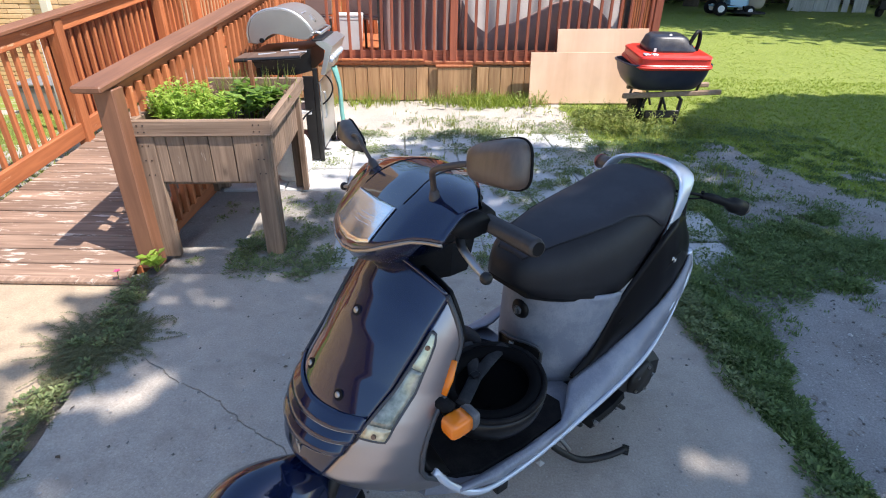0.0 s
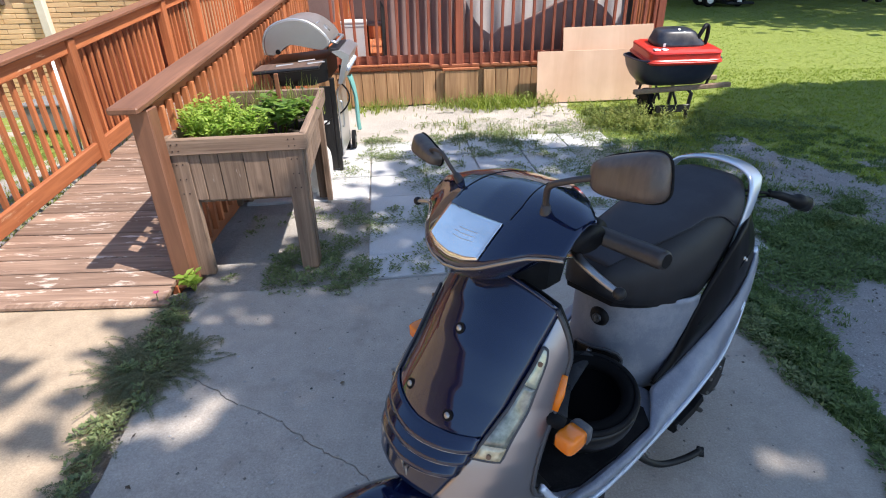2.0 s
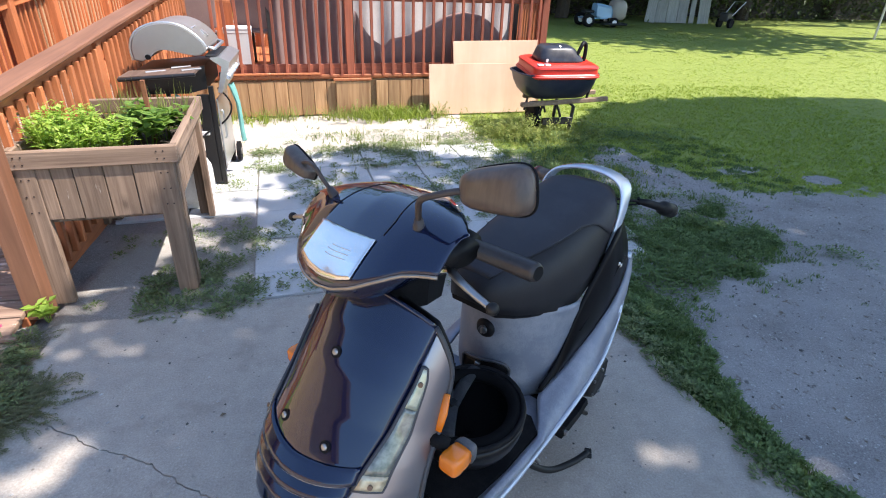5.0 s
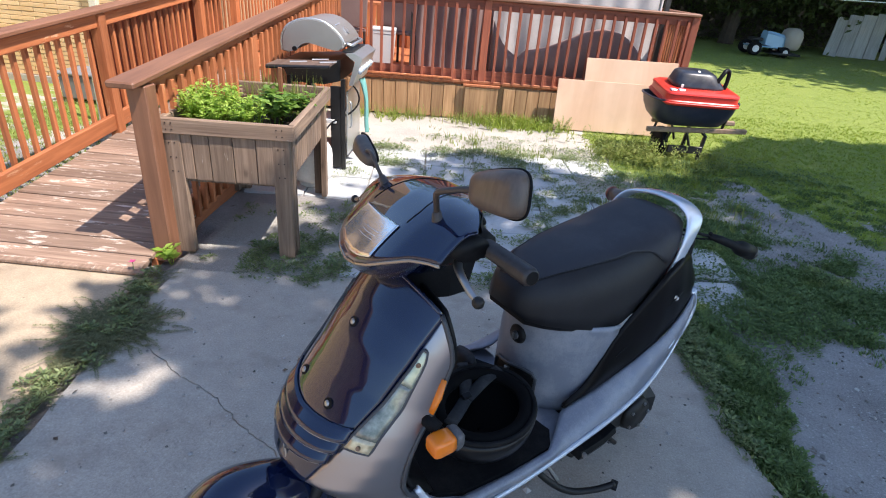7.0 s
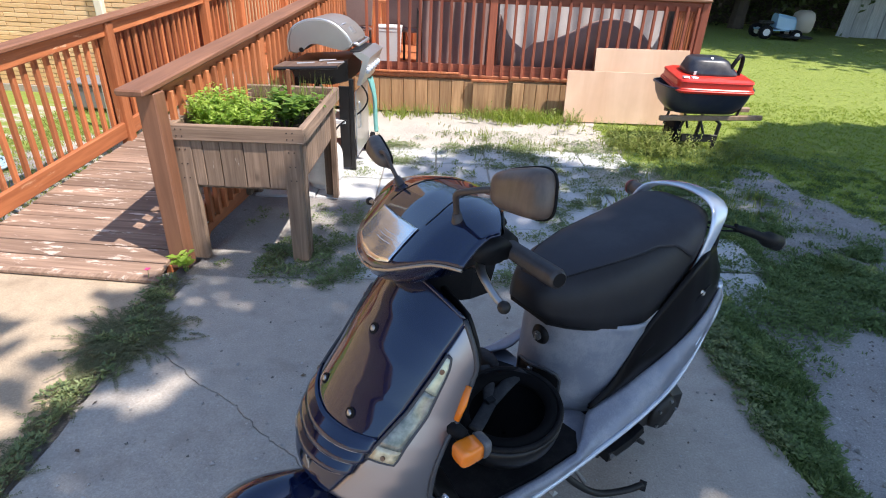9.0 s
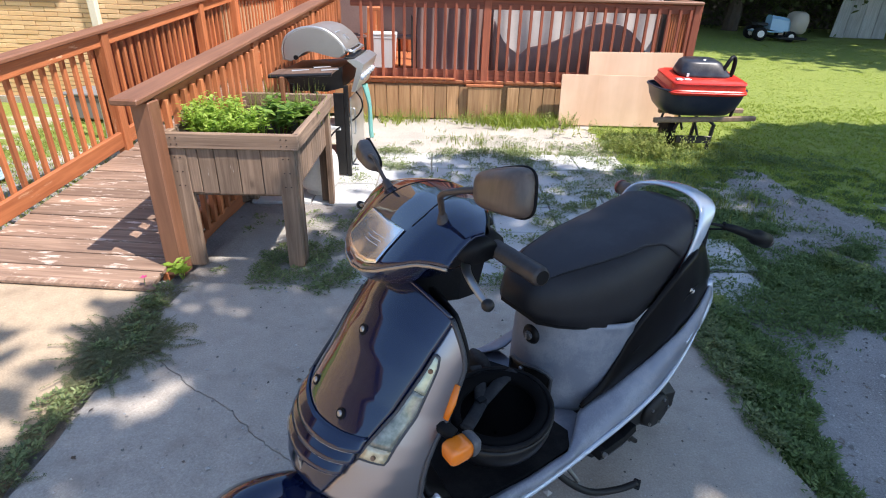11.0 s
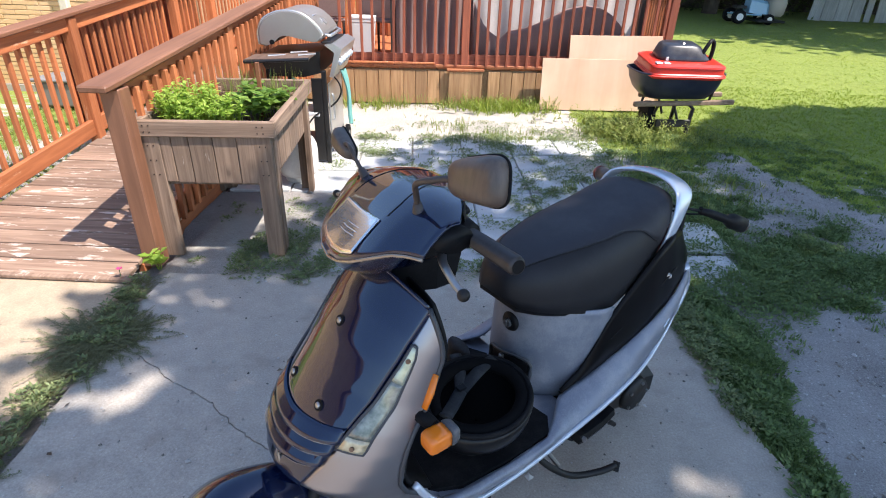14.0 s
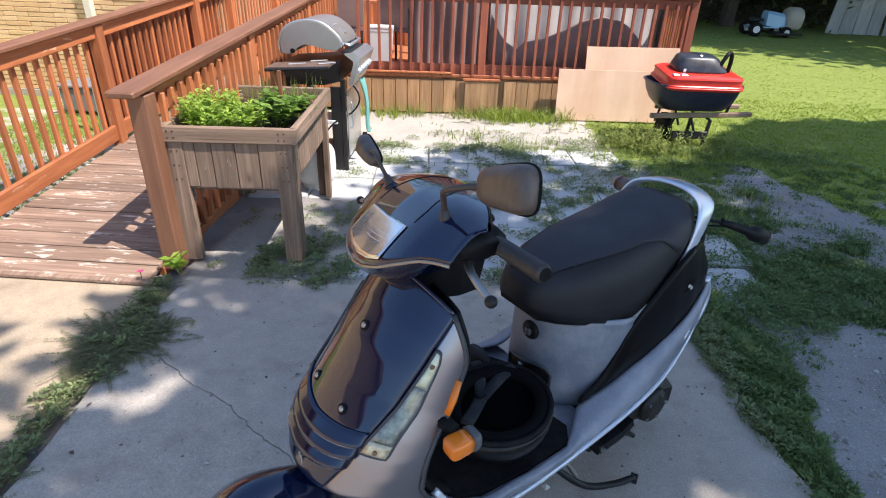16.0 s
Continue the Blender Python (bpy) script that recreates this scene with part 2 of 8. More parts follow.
def tube(bm, pts, radius, sides=10, flat=1.0, close=True):
    """A round (or flattened) bar along points; radius may be one number or one a point."""
    pts = [Vector(p) for p in pts]
    rs = radius if isinstance(radius, (list, tuple)) else [radius] * len(pts)
    rings, up = [], Vector((0, 0, 1))
    for i, p in enumerate(pts):
        d = (pts[min(i + 1, len(pts) - 1)] - pts[max(i - 1, 0)]).normalized()
        if abs(d.dot(up)) > 0.95:
            up = Vector((1, 0, 0)) if abs(d.x) < 0.9 else Vector((0, 1, 0))
        a = d.cross(up).normalized()
        b = a.cross(d).normalized()
        up = b
        rings.append([bm.verts.new(p + rs[i] * (math.cos(q) * a + flat * math.sin(q) * b)) for q in [2 * math.pi * k / sides for k in range(sides)]])
    for r0, r1 in zip(rings, rings[1:]):
        for k in range(sides):
            bm.faces.new((r0[k], r0[(k + 1) % sides], r1[(k + 1) % sides], r1[k]))
    if close:
        bm.faces.new(rings[0][::-1])
        bm.faces.new(rings[-1])
    return bm


def loft(bm, rings, closed=True, caps=True):
    """Skins rings of points with equal counts."""
    vs = [[bm.verts.new(p) for p in r] for r in rings]
    n = len(vs[0])
    for r0, r1 in zip(vs, vs[1:]):
        for k in range(n if closed else n - 1):
            bm.faces.new((r0[k], r0[(k + 1) % n], r1[(k + 1) % n], r1[k]))
    if caps and closed:
        bm.faces.new(vs[0][::-1])
        bm.faces.new(vs[-1])
    return bm


def smoothpath(pts, n=6):
    """A Catmull-Rom curve through points."""
    P = [Vector(p) for p in pts]
    P = [2 * P[0] - P[1]] + P + [2 * P[-1] - P[-2]]
    out = []
    for i in range(1, len(P) - 2):
        for k in range(n):
            t = k / n
            a, b, c_, d = P[i - 1], P[i], P[i + 1], P[i + 2]
            out.append(0.5 * (2 * b + (c_ - a) * t + (2 * a - 5 * b + 4 * c_ - d) * t * t + (3 * b - a - 3 * c_ + d) * t ** 3))
    out.append(P[-2])
    return out


def lerp(xs, ys, x):
    return float(np.interp(x, xs, ys))


def inside(x, y, poly):
    c = False
    for (x0, y0), (x1, y1) in zip(poly, poly[1:] + poly[:1]):
        if (y0 > y) != (y1 > y) and x < (x1 - x0) * (y - y0) / (y1 - y0) + x0:
            c = not c
    return c


def nz(x, y, s=1.0, z=0.0):
    return noise.noise((x * s, y * s, z))


def blades(name, spots, material, label, category, rng, high=(0.03, 0.06), wide=0.004, lean=0.5, per=3):
    """Upright blades of grass, in tufts, as one mesh."""
    V, F = [], []
    for x, y, z, k in spots:
        for _ in range(per):
            h, a, q = rng.uniform(*high) * k, rng.uniform(0, 6.283), rng.uniform(0, 6.283)
            bx, by = x + rng.gauss(0, 0.012), y + rng.gauss(0, 0.012)
            w = wide * rng.uniform(0.7, 1.3)
            dx, dy = math.cos(a) * w, math.sin(a) * w
            lx, ly = math.cos(q) * h * lean * rng.random(), math.sin(q) * h * lean * rng.random()
            i = len(V)
            V += [(bx - dx, by - dy, z), (bx + dx, by + dy, z), (bx + lx * 0.4 + dx * 0.7, by + ly * 0.4 + dy * 0.7, z + h * 0.6), (bx + lx * 0.4 - dx * 0.7, by + ly * 0.4 - dy * 0.7, z + h * 0.6), (bx + lx, by + ly, z + h)]
            F += [(i, i + 1, i + 2, i + 3), (i + 3, i + 2, i + 4)]
    me = bpy.data.meshes.new(name)
    me.from_pydata(V, [], F)
    me.materials.append(material)
    return tagged(new(name, me), label, category, kind="stuff")


def leafmesh(name, leaves, material, parent=None):
    """Folded pointed leaves: place, direction, length and width each."""
    V, F = [], []
    for p, d, up, ln, wd in leaves:
        d = d.normalized()
        s = d.cross(up)
        s = s.normalized() if s.length > 1e-4 else Vector((1, 0, 0))
        n = s.cross(d)
        i = len(V)
        V += [tuple(p), tuple(p + d * ln * 0.45 + s * wd * 0.5 + n * wd * 0.15), tuple(p + d * ln), tuple(p + d * ln * 0.45 - s * wd * 0.5 + n * wd * 0.15), tuple(p + d * ln * 0.5)]
        F += [(i, i + 1, i + 4), (i + 4, i + 1, i + 2), (i, i + 4, i + 3), (i + 4, i + 2, i + 3)]
    me = bpy.data.meshes.new(name)
    me.from_pydata(V, [], F)
    me.materials.append(material)
    ob = new(name, me)
    ob.parent = parent
    return ob


# ---- ground ----
RNG = random.Random(4)
SLAB_EDGE = [(1.05, 4.62), (1.09, 4.1), (1.14, 3.45), (1.24, 3.05), (1.32, 2.6), (1.4, 2.0), (1.5, 1.0), (1.6, -1.0), (1.6, -6.0)]


# weedy, half-bare patches beside the slab and behind the scooter
STRIP_R = [(1.03, 4.62), (1.06, 4.15), (1.085, 3.7), (1.11, 3.5), (1.145, 3.3), (1.21, 3.0), (1.27, 2.7), (1.35, 2.1), (1.52, 2.1), (1.46, 2.8), (1.41, 3.1), (1.40, 3.4), (1.39, 3.7), (1.46, 3.98), (1.40, 4.2), (1.33, 4.5)]
PATCHES = [STRIP_R,
           [(1.67, 5.9), (2.02, 5.84), (2.06, 5.57), (1.79, 5.34), (1.74, 5.24), (1.78, 4.88), (1.64, 4.75), (1.66, 5.27), (1.52, 5.39)],
           [(2.16, 5.66), (2.39, 5.72), (2.46, 5.53), (2.16, 5.42)], [(2.33, 5.3), (2.48, 5.36), (2.5, 5.2), (2.33, 5.13)],
           [(1.64, 4.71), (1.80, 4.98), (2.06, 5.26), (2.25, 5.2), (2.32, 5.03), (2.64, 4.90), (2.48, 4.62), (2.33, 4.38), (2.05, 4.26), (1.92, 4.36), (1.76, 4.2), (1.62, 4.42)],
           [(1.45, 6.6), (1.85, 6.3), (1.8, 6.1), (1.35, 6.15)]]
# bare sandy spots inside the lawn's edge
BARE = [(3.22, 6.18, 0.17), (3.45, 6.24, 0.13), (2.35, 6.9, 0.12), (3.9, 5.9, 0.15)]


def patch_at(x, y):
    """Whether a weedy patch covers the ground here, with ragged outlines."""
    jx, jy = x + 0.10 * nz(x, y, 3.1, 11) + 0.04 * nz(x, y, 9, 5), y + 0.10 * nz(x, y, 3.1, 17) + 0.04 * nz(x, y, 9, 8)
    return any(inside(jx, jy, p) for p in PATCHES)


def lawn_at(x, y):
    """How far into the mown lawn a place lies, 0 to 1."""
    n = nz(x, y, 0.9) + 0.6 * nz(x, y, 2.7, 3.0)
    if x > 1.0:
        edge = lerp([1.0, 1.45, 1.69, 1.89, 2.13, 2.42, 2.54, 2.7, 2.84, 3.04, 4.0, 6.0, 9.0], [7.0, 6.72, 6.5, 6.46, 6.78, 6.9, 6.5, 6.3, 6.0, 5.68, 5.55, 5.2, 4.8], x)
        t = 0.5 + (y - edge) * 1.5
        if x < 1.3:
            t = min(t, 0.5 + (x - 1.05) * 2)
        for bx, by, br in BARE:
            t -= 1.3 * max(0.0, 1.0 - ((x - bx) ** 2 + 2.2 * (y - by) ** 2) / (br * br * 2.2))
    else:
        t = 0.0
    if x < -4 and y > 3.9:
        t = 0.72
    return max(0.0, min(1.0, t + 0.3 * n + 0.35 * nz(x, y, 5.5, 12) + 0.28 * nz(x, y, 13, 6)))


def turf_at(x, y):
    """How grassy the ground is, 0 to 1."""
    t = lawn_at(x, y)
    if 0.7 < x < 3.4 and 2.0 < y < 7.8 and patch_at(x, y):
        t = max(t, 0.75 if inside(x, y, STRIP_R) else 0.46 + 0.5 * nz(x, y, 2.6, 14) + 0.3 * nz(x, y, 9, 21))
    return t


def weedy_at(x, y):
    return max(0.0, 1.0 - 1.4 * lawn_at(x, y)) if 0.7 < x < 3.4 and y < 7.8 else 0.0


def sand_at(x, y):
    # browner under the planter: bare soil, plus its shade put into the colour
    if -1.7 < x < 1.1 and 4.0 < y < 5.2:
        return lerp([-1.1, -0.7], [0.55, 0.9], x)
    return max(0.0, min(1.0, 0.5 + (y - 5.9 + 0.4 * nz(x, y, 1.3)) * 1.5)) if x < 2.0 else 0.0


def ground_z(x, y):
    z = -0.018 + 0.012 * nz(x, y, 1.6) + 0.006 * nz(x, y, 6.0)
    if -6 < x < 1.7 and y < 4.7:
        if y < lerp([-1.6, 0.0, 1.05], [4.12, 4.36, 4.55], x) or x < -1.75:
            z -= 0.04 * max(0.0, min(1.0, (1.0 - x) * 4))
        else:
            z = -0.016 + 0.003 * nz(x, y, 5.0)
    return z


def axis(lo, a, b, hi, step, grow=1.35):
    xs, v, s = list(np.arange(a, b + 1e-6, step)), b, step
    while v < hi:
        s *= grow
        v = min(hi, v + s)
        xs.append(v)
    v, s = a, step
    while v > lo:
        s *= grow
        v = max(lo, v - s)
        xs.insert(0, v)
    return xs


gx, gy = axis(-400, -3.2, 5.0, 400, 0.05), axis(-400, 2.2, 9.0, 400, 0.05)
verts = [(x, y, ground_z(x, y)) for y in gy for x in gx]
w = len(gx)
faces = [(j * w + i, j * w + i + 1, (j + 1) * w + i + 1, (j + 1) * w + i) for j in range(len(gy) - 1) for i in range(w - 1)]
me = bpy.data.meshes.new("ground")
me.from_pydata(verts, [], faces)
for nm, fn in (("turf", turf_at), ("sand", sand_at), ("weedy", weedy_at)):
    at = me.attributes.new(nm, "FLOAT", "POINT")
    at.data.foreach_set("value", [fn(x, y) for x, y, _ in verts])
me.materials.append(GROUND)
for p in me.polygons:
    p.use_smooth = True
ground = tagged(new("ground", me), "patchy yard ground of turf, grey soil and pale sand", "ground", kind="structure")

# concrete: the main slab under the scooter, split by a crack, and the sunlit slab beside it


def slab(name, poly, label, top=0.0, thick=0.1, mat=CONCRETE):
    bm = bmesh.new()
    up = [bm.verts.new((x, y, top)) for x, y in poly]
    f = bm.faces.new(up)
    f.normal_update()
    if f.normal.z < 0:
        f.normal_flip()
    ex = bmesh.ops.extrude_face_region(bm, geom=[f])
    vs = [g for g in ex["geom"] if isinstance(g, bmesh.types.BMVert)]
    bmesh.ops.translate(bm, verts=vs, vec=(0, 0, -thick))
    bmesh.ops.recalc_face_normals(bm, faces=bm.faces[:])
    bmesh.ops.bevel(bm, geom=[e for e in bm.edges if all(abs(v.co.z - top) < 1e-5 for v in e.verts)], offset=0.0015, segments=1, affect="EDGES")
    return tagged(part(name, bm, mat), label, "pavement", kind="structure")


def ragged(pts, step=0.09, amp=0.012, seed=1.0, freq=7.0):
    out = []
    for (x0, y0), (x1, y1) in zip(pts, pts[1:]):
        d = math.hypot(x1 - x0, y1 - y0)
        n = max(1, int(d / step))
        for k in range(n):
            t = k / n
            a = amp * (1 if k else 0.3)
            out.append((x0 + (x1 - x0) * t + a * nz(x0 + t * d, y0 + seed, freq), y0 + (y1 - y0) * t + a * nz(x0 - seed, y0 + t * d, freq, 5.0)))
    return out + [pts[-1]]


crack = [(-1.62, 3.72), (-1.40, 3.51), (-1.20, 3.38), (-0.98, 3.28), (-0.84, 3.17), (-0.66, 3.07), (-0.35, 2.86), (0.05, 2.6), (0.6, 2.35), (1.44, 2.1)]
cr = ragged(crack, 0.016, 0.016, 2.0, 31.0)
back = ragged([(-1.62, 3.72), (-1.63, 4.18)], 0.1, 0.01) + ragged([(-1.63, 4.18), (-0.8, 4.28), (0.0, 4.41), (0.6, 4.5), (1.05, 4.6)], 0.1, 0.012, 4.0)
right = ragged(SLAB_EDGE[:5] + [(1.40, 2.1)], 0.08, 0.03, 6.0)
upper = back + right[1:] + [(x + 0.0006, y + 0.001) for x, y in cr[::-1][1:-1]]
slab("concrete_slab_back", upper, "cracked weathered grey concrete slab", 0.0)
lower = [(x - 0.0006, y - 0.001) for x, y in cr] + ragged([(1.40, 2.1), (1.5, 1.0), (1.6, -1.0), (1.6, -6.0)], 0.3, 0.02) + [(-1.3, -6.0)] + ragged([(-1.3, -6.0), (-1.36, 0.5), (-1.42, 2.2), (-1.5, 2.9), (-1.56, 3.3), (-1.62, 3.7)], 0.1, 0.014)[1:-1]
slab("concrete_slab_front", lower, "weathered grey concrete slab with a jagged crack", -0.003)
left = ragged([(-1.74, 4.07), (-1.72, 3.7), (-1.64, 3.2), (-1.56, 2.8), (-1.46, 2.0), (-1.4, -6.0)], 0.1, 0.014) + [(-5.5, -6.0), (-5.5, 3.85), (-3.3, 3.98)]
slab("concrete_slab_side", left, "sunlit tan concrete slab beside the ramp", -0.006, 0.1, TANCRETE)

# ---- ramp, railings and deck ----
RAMP = pose(-1.79, 4.25, 0, 0, 0, 3)
DECK = pose(-0.45, 8.42, 0, 0, 0, 7)
SLOPE = 0.088
I4 = Matrix.Identity(4)


def ramp_z(b):
    return 0.035 + SLOPE * b


TILTED = math.degrees(math.atan(SLOPE))


def baluster_mesh(length, stain):
    bm = boxed(-0.0155, 0.0155, -0.0155, 0.0155, 0, length, 0.003)
    # the wood helper's grain runs along y, so stand the piece on its y axis
    bmesh.ops.rotate(bm, verts=bm.verts[:], cent=(0, 0, 0), matrix=Matrix.Rotation(-math.pi / 2, 3, "X"))
    me = bpy.data.meshes.new("baluster")
    bm.to_mesh(me)
    bm.free()
    me.materials.append(stain)
    return me


def upright(x, y, z):
    """Stands a piece that was made along y."""
    return Matrix.Translation((x, y, z)) @ Matrix.Rotation(math.pi / 2, 4, "X")


def railing(name, m, length, slope, z0, posts, label, side=1, height=0.95, gap=0.105, first_post=None, cap=0.145, kick=True, stain=STAIN):
    """A wooden railing along local y: posts, capped top, two rails and square balusters on one side."""
    rail = thing(name, m, label, "railing", "wooden railings", "structure")
    ang = math.atan(slope)
    run = length / math.cos(ang)
    tilt = Matrix.Rotation(ang, 4, "X")

    def along(nm, x0, x1, za, zb, mat, lab="", bevel=0.006, extra=0.0, start=0.0):
        p = part(nm, boxed(x0, x1, start - extra, run + extra, za, zb, bevel), mat, rail, lab)
        p.matrix_basis = Matrix.Translation((0, 0, z0)) @ tilt
        return p

    along("cap_board", -cap / 2, cap / 2, height - 0.034, height, CAP, "broad brown-stained cap board", 0.008, 0.0)
    along("top_rail", side * 0.0 - 0.019, side * 0.0 + 0.019, height - 0.136, height - 0.036, stain, start=0.09 if first_post else 0.0)
    if kick:
        along("bottom_rail", -0.019, 0.019, 0.025, 0.15, stain, extra=-0.07)
    for b in posts:
        big = first_post is not None and abs(b - posts[0]) < 1e-6
        s = first_post if big else 0.044
        top = slope * b + z0 + height - 0.036
        lo = min(-0.02, 0) if big else max(-0.02, slope * b + z0 - 0.15)
        bm = boxed(-s + (0.02 if big else 0), s + (0.02 if big else 0), lo, top, -s, s, 0.006)
        p = part("post", bm, CAP if big else stain, rail, "thick brown-stained end post" if big else "")
        p.matrix_basis = upright(0, b + (0.06 if big else 0), 0)
    me = baluster_mesh(height - 0.1, stain)
    n = int(length / gap)
    for k in range(1, n):
        b = k * length / n
        if any(abs(b - q) < 0.07 for q in posts):
            continue
        share("baluster", me, rail, upright(side * 0.038, b + RNG.uniform(-0.004, 0.004), slope * b + z0 + 0.02) @ Matrix.Rotation(RNG.uniform(-0.006, 0.006), 4, "X"))
    return rail


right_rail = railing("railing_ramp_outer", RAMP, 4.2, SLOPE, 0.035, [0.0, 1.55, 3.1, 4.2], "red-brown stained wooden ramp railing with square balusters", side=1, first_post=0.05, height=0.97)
left_rail = railing("railing_ramp_inner", RAMP @ pose(-1.26, 0, 0), 4.3, SLOPE, 0.035, [0.12, 1.72, 3.4, 4.3], "red-brown stained wooden ramp railing against the house side", side=-1, cap=0.118)
railing("railing_deck_side", RAMP @ pose(-1.26, 4.3, 0), 3.2, 0.0, 0.43, [1.6, 3.2], "red-brown wooden railing along the far deck side", side=-1)

ramp = thing("wooden_ramp", RAMP, "weathered reddish wooden access ramp with worn boards", "ramp", kind="structure")
bm = boxed(-0.61, 0.61, -0.0665, 0.0665, -0.032, 0, 0.005)
bmesh.ops.rotate(bm, verts=bm.verts[:], cent=(0, 0, 0), matrix=Matrix.Rotation(math.pi / 2, 3, "Z"))
board_me = bpy.data.meshes.new("ramp_board")
bm.to_mesh(board_me)
bm.free()
board_me.materials.append(RAMPW)
for k in range(31):
    b = -0.1 + k * 0.1425
    share("board", board_me, ramp, Matrix.Translation((-0.64 + RNG.uniform(-0.006, 0.006), b, ramp_z(b) + RNG.uniform(-0.002, 0.002))) @ Matrix.Rotation(math.atan(SLOPE), 4, "X") @ Matrix.Rotation(math.pi / 2, 4, "Z") @ Matrix.Rotation(RNG.uniform(-0.003, 0.003), 4, "Z"))
for x in (-1.23, -0.045):
    p = part("stringer", boxed(x - 0.02, x + 0.02, 0.0, 4.2, -0.17, -0.036, 0.004), STAIN, ramp)
    p.matrix_basis = Matrix.Translation((0, 0, 0.035)) @ Matrix.Rotation(math.atan(SLOPE), 4, "X")
p = part("lip_board", boxed(-1.26, 0.02, -0.2, -0.165, 0.0, 0.022, 0.004), RAMPW, ramp)

deck = thing("wooden_deck", DECK, "raised wooden deck with red-brown boards and skirting", "deck", kind="structure")
bm = boxed(-0.07, 0.07, 0, 4.0, -0.03, 0, 0.004)
db_me = bpy.data.meshes.new("deck_board")
bm.to_mesh(db_me)
bm.free()
db_me.materials.append(STAIN)
DECK_L, DECK_R, DECK_H = -2.75, 2.62, 0.43
x = DECK_L
while x < DECK_R - 0.07:
    share("deck_board", db_me, deck, Matrix.Translation((x + 0.07, 0.02, DECK_H)))
    x += 0.146
part("edge_trim", boxed(DECK_L + 1.4, DECK_R, -0.018, 0.015, DECK_H - 0.01, DECK_H + 0.026, 0.006), STAIN, deck, "sunlit red-brown edge board")
part("rim_joist", boxed(DECK_L, DECK_R, 0.03, 0.07, 0.02, DECK_H - 0.034), SKIRTW, deck)
bm = boxed(-0.069, 0.069, 0.0, DECK_H - 0.045, -0.01, 0.01, 0.004)
sk_me = bpy.data.meshes.new("skirt_board")
bm.to_mesh(sk_me)
bm.free()
sk_me.materials.append(SKIRTW)
x = -1.32
while x < DECK_R - 0.05:
    if not 0.0 < x < 0.42:
        share("skirt_board", sk_me, deck, upright(x, 0.004 + RNG.uniform(-0.003, 0.003), RNG.uniform(-0.004, 0.004)))
    x += 0.1445
for x in (0.085, 0.215, 0.345):
    share("skirt_board", sk_me, deck, upright(x, -0.05 + RNG.uniform(-0.003, 0.003), 0.0))
part("pilaster_cap", boxed(-0.01, 0.43, -0.068, -0.02, DECK_H - 0.04, DECK_H - 0.012, 0.005), STAIN, deck)
part("trim_strip", boxed(-1.2, -0.15, -0.03, -0.005, DECK_H + 0.028, DECK_H + 0.05, 0.004), STAIN, deck, "loose sunlit trim strip")

front_rail = railing("railing_deck_front", DECK @ pose(-1.35, 0.03, 0, 0, 0, -90), 3.97, 0.0, DECK_H - 0.01, [1.55, 3.93], "red-brown stained wooden deck railing with square balusters", side=1, height=0.95, gap=0.118, stain=SHADESTAIN)
end_rail = railing("railing_deck_end", DECK @ pose(DECK_R - 0.03, 0.1, 0), 3.0, 0.0, DECK_H - 0.01, [0.0, 1.5, 3.0], "red-brown wooden railing at the deck's end", side=-1, height=0.95, gap=0.075)

# cloth hung inside the deck rail
CLOTH = speckled("grey_white_cloth", (0.50, 0.46, 0.44), (0.34, 0.31, 0.30), 3, 160, 0.9, 0.15)
DARKCLOTH = speckled("brown_cloth", (0.21, 0.135, 0.12), (0.28, 0.19, 0.172), 3, 160, 0.9, 0.2)


def curtain(name, x0, x1, z0, z1, y, mat, label, folds, amp, seed):
    """A hanging cloth with folds, thin but solid."""
    n, rows = int((x1 - x0) / 0.02), 12
    rings = []
    for side in (0, 1):
        for r in (range(rows) if side == 0 else range(rows - 1, -1, -1)):
            v = r / (rows - 1)
            z = z0 + (z1 - z0) * v
            ring = []
            for i in range(n + 1):
                t = i / n
                xx = x0 + (x1 - x0) * t
                yy = y + amp * (1.2 - 0.5 * v) * math.sin(6.283 * folds * t + seed + 0.8 * math.sin(3 * v + seed)) + 0.03 * nz(xx * 3, z * 2, 1, seed) + side * 0.006
                ring.append((xx, yy, z + (0.03 * nz(xx, 0, 3, seed) if r == 0 else 0)))
            rings.append(ring)
    return tagged(part(name, loft(bmesh.new(), rings, closed=False), mat, smooth=True), label, "curtain")


for args in (("curtain", 0.31, 2.28, 0.52, 2.5, 0.44, CLOTH, "pale grey gazebo curtain hanging in folds", 7, 0.014, 0.4),
             ("curtain", -0.62, 0.34, 0.46, 2.5, 0.5, DARKCLOTH, "dark brown bunched gazebo curtain", 7, 0.024, 1.7),
             ("curtain", 2.14, 2.36, 0.5, 2.5, 0.52, CLOTH, "pale gathered end of the gazebo curtain", 3, 0.035, 2.6)):
    curtain(*args).matrix_basis = DECK

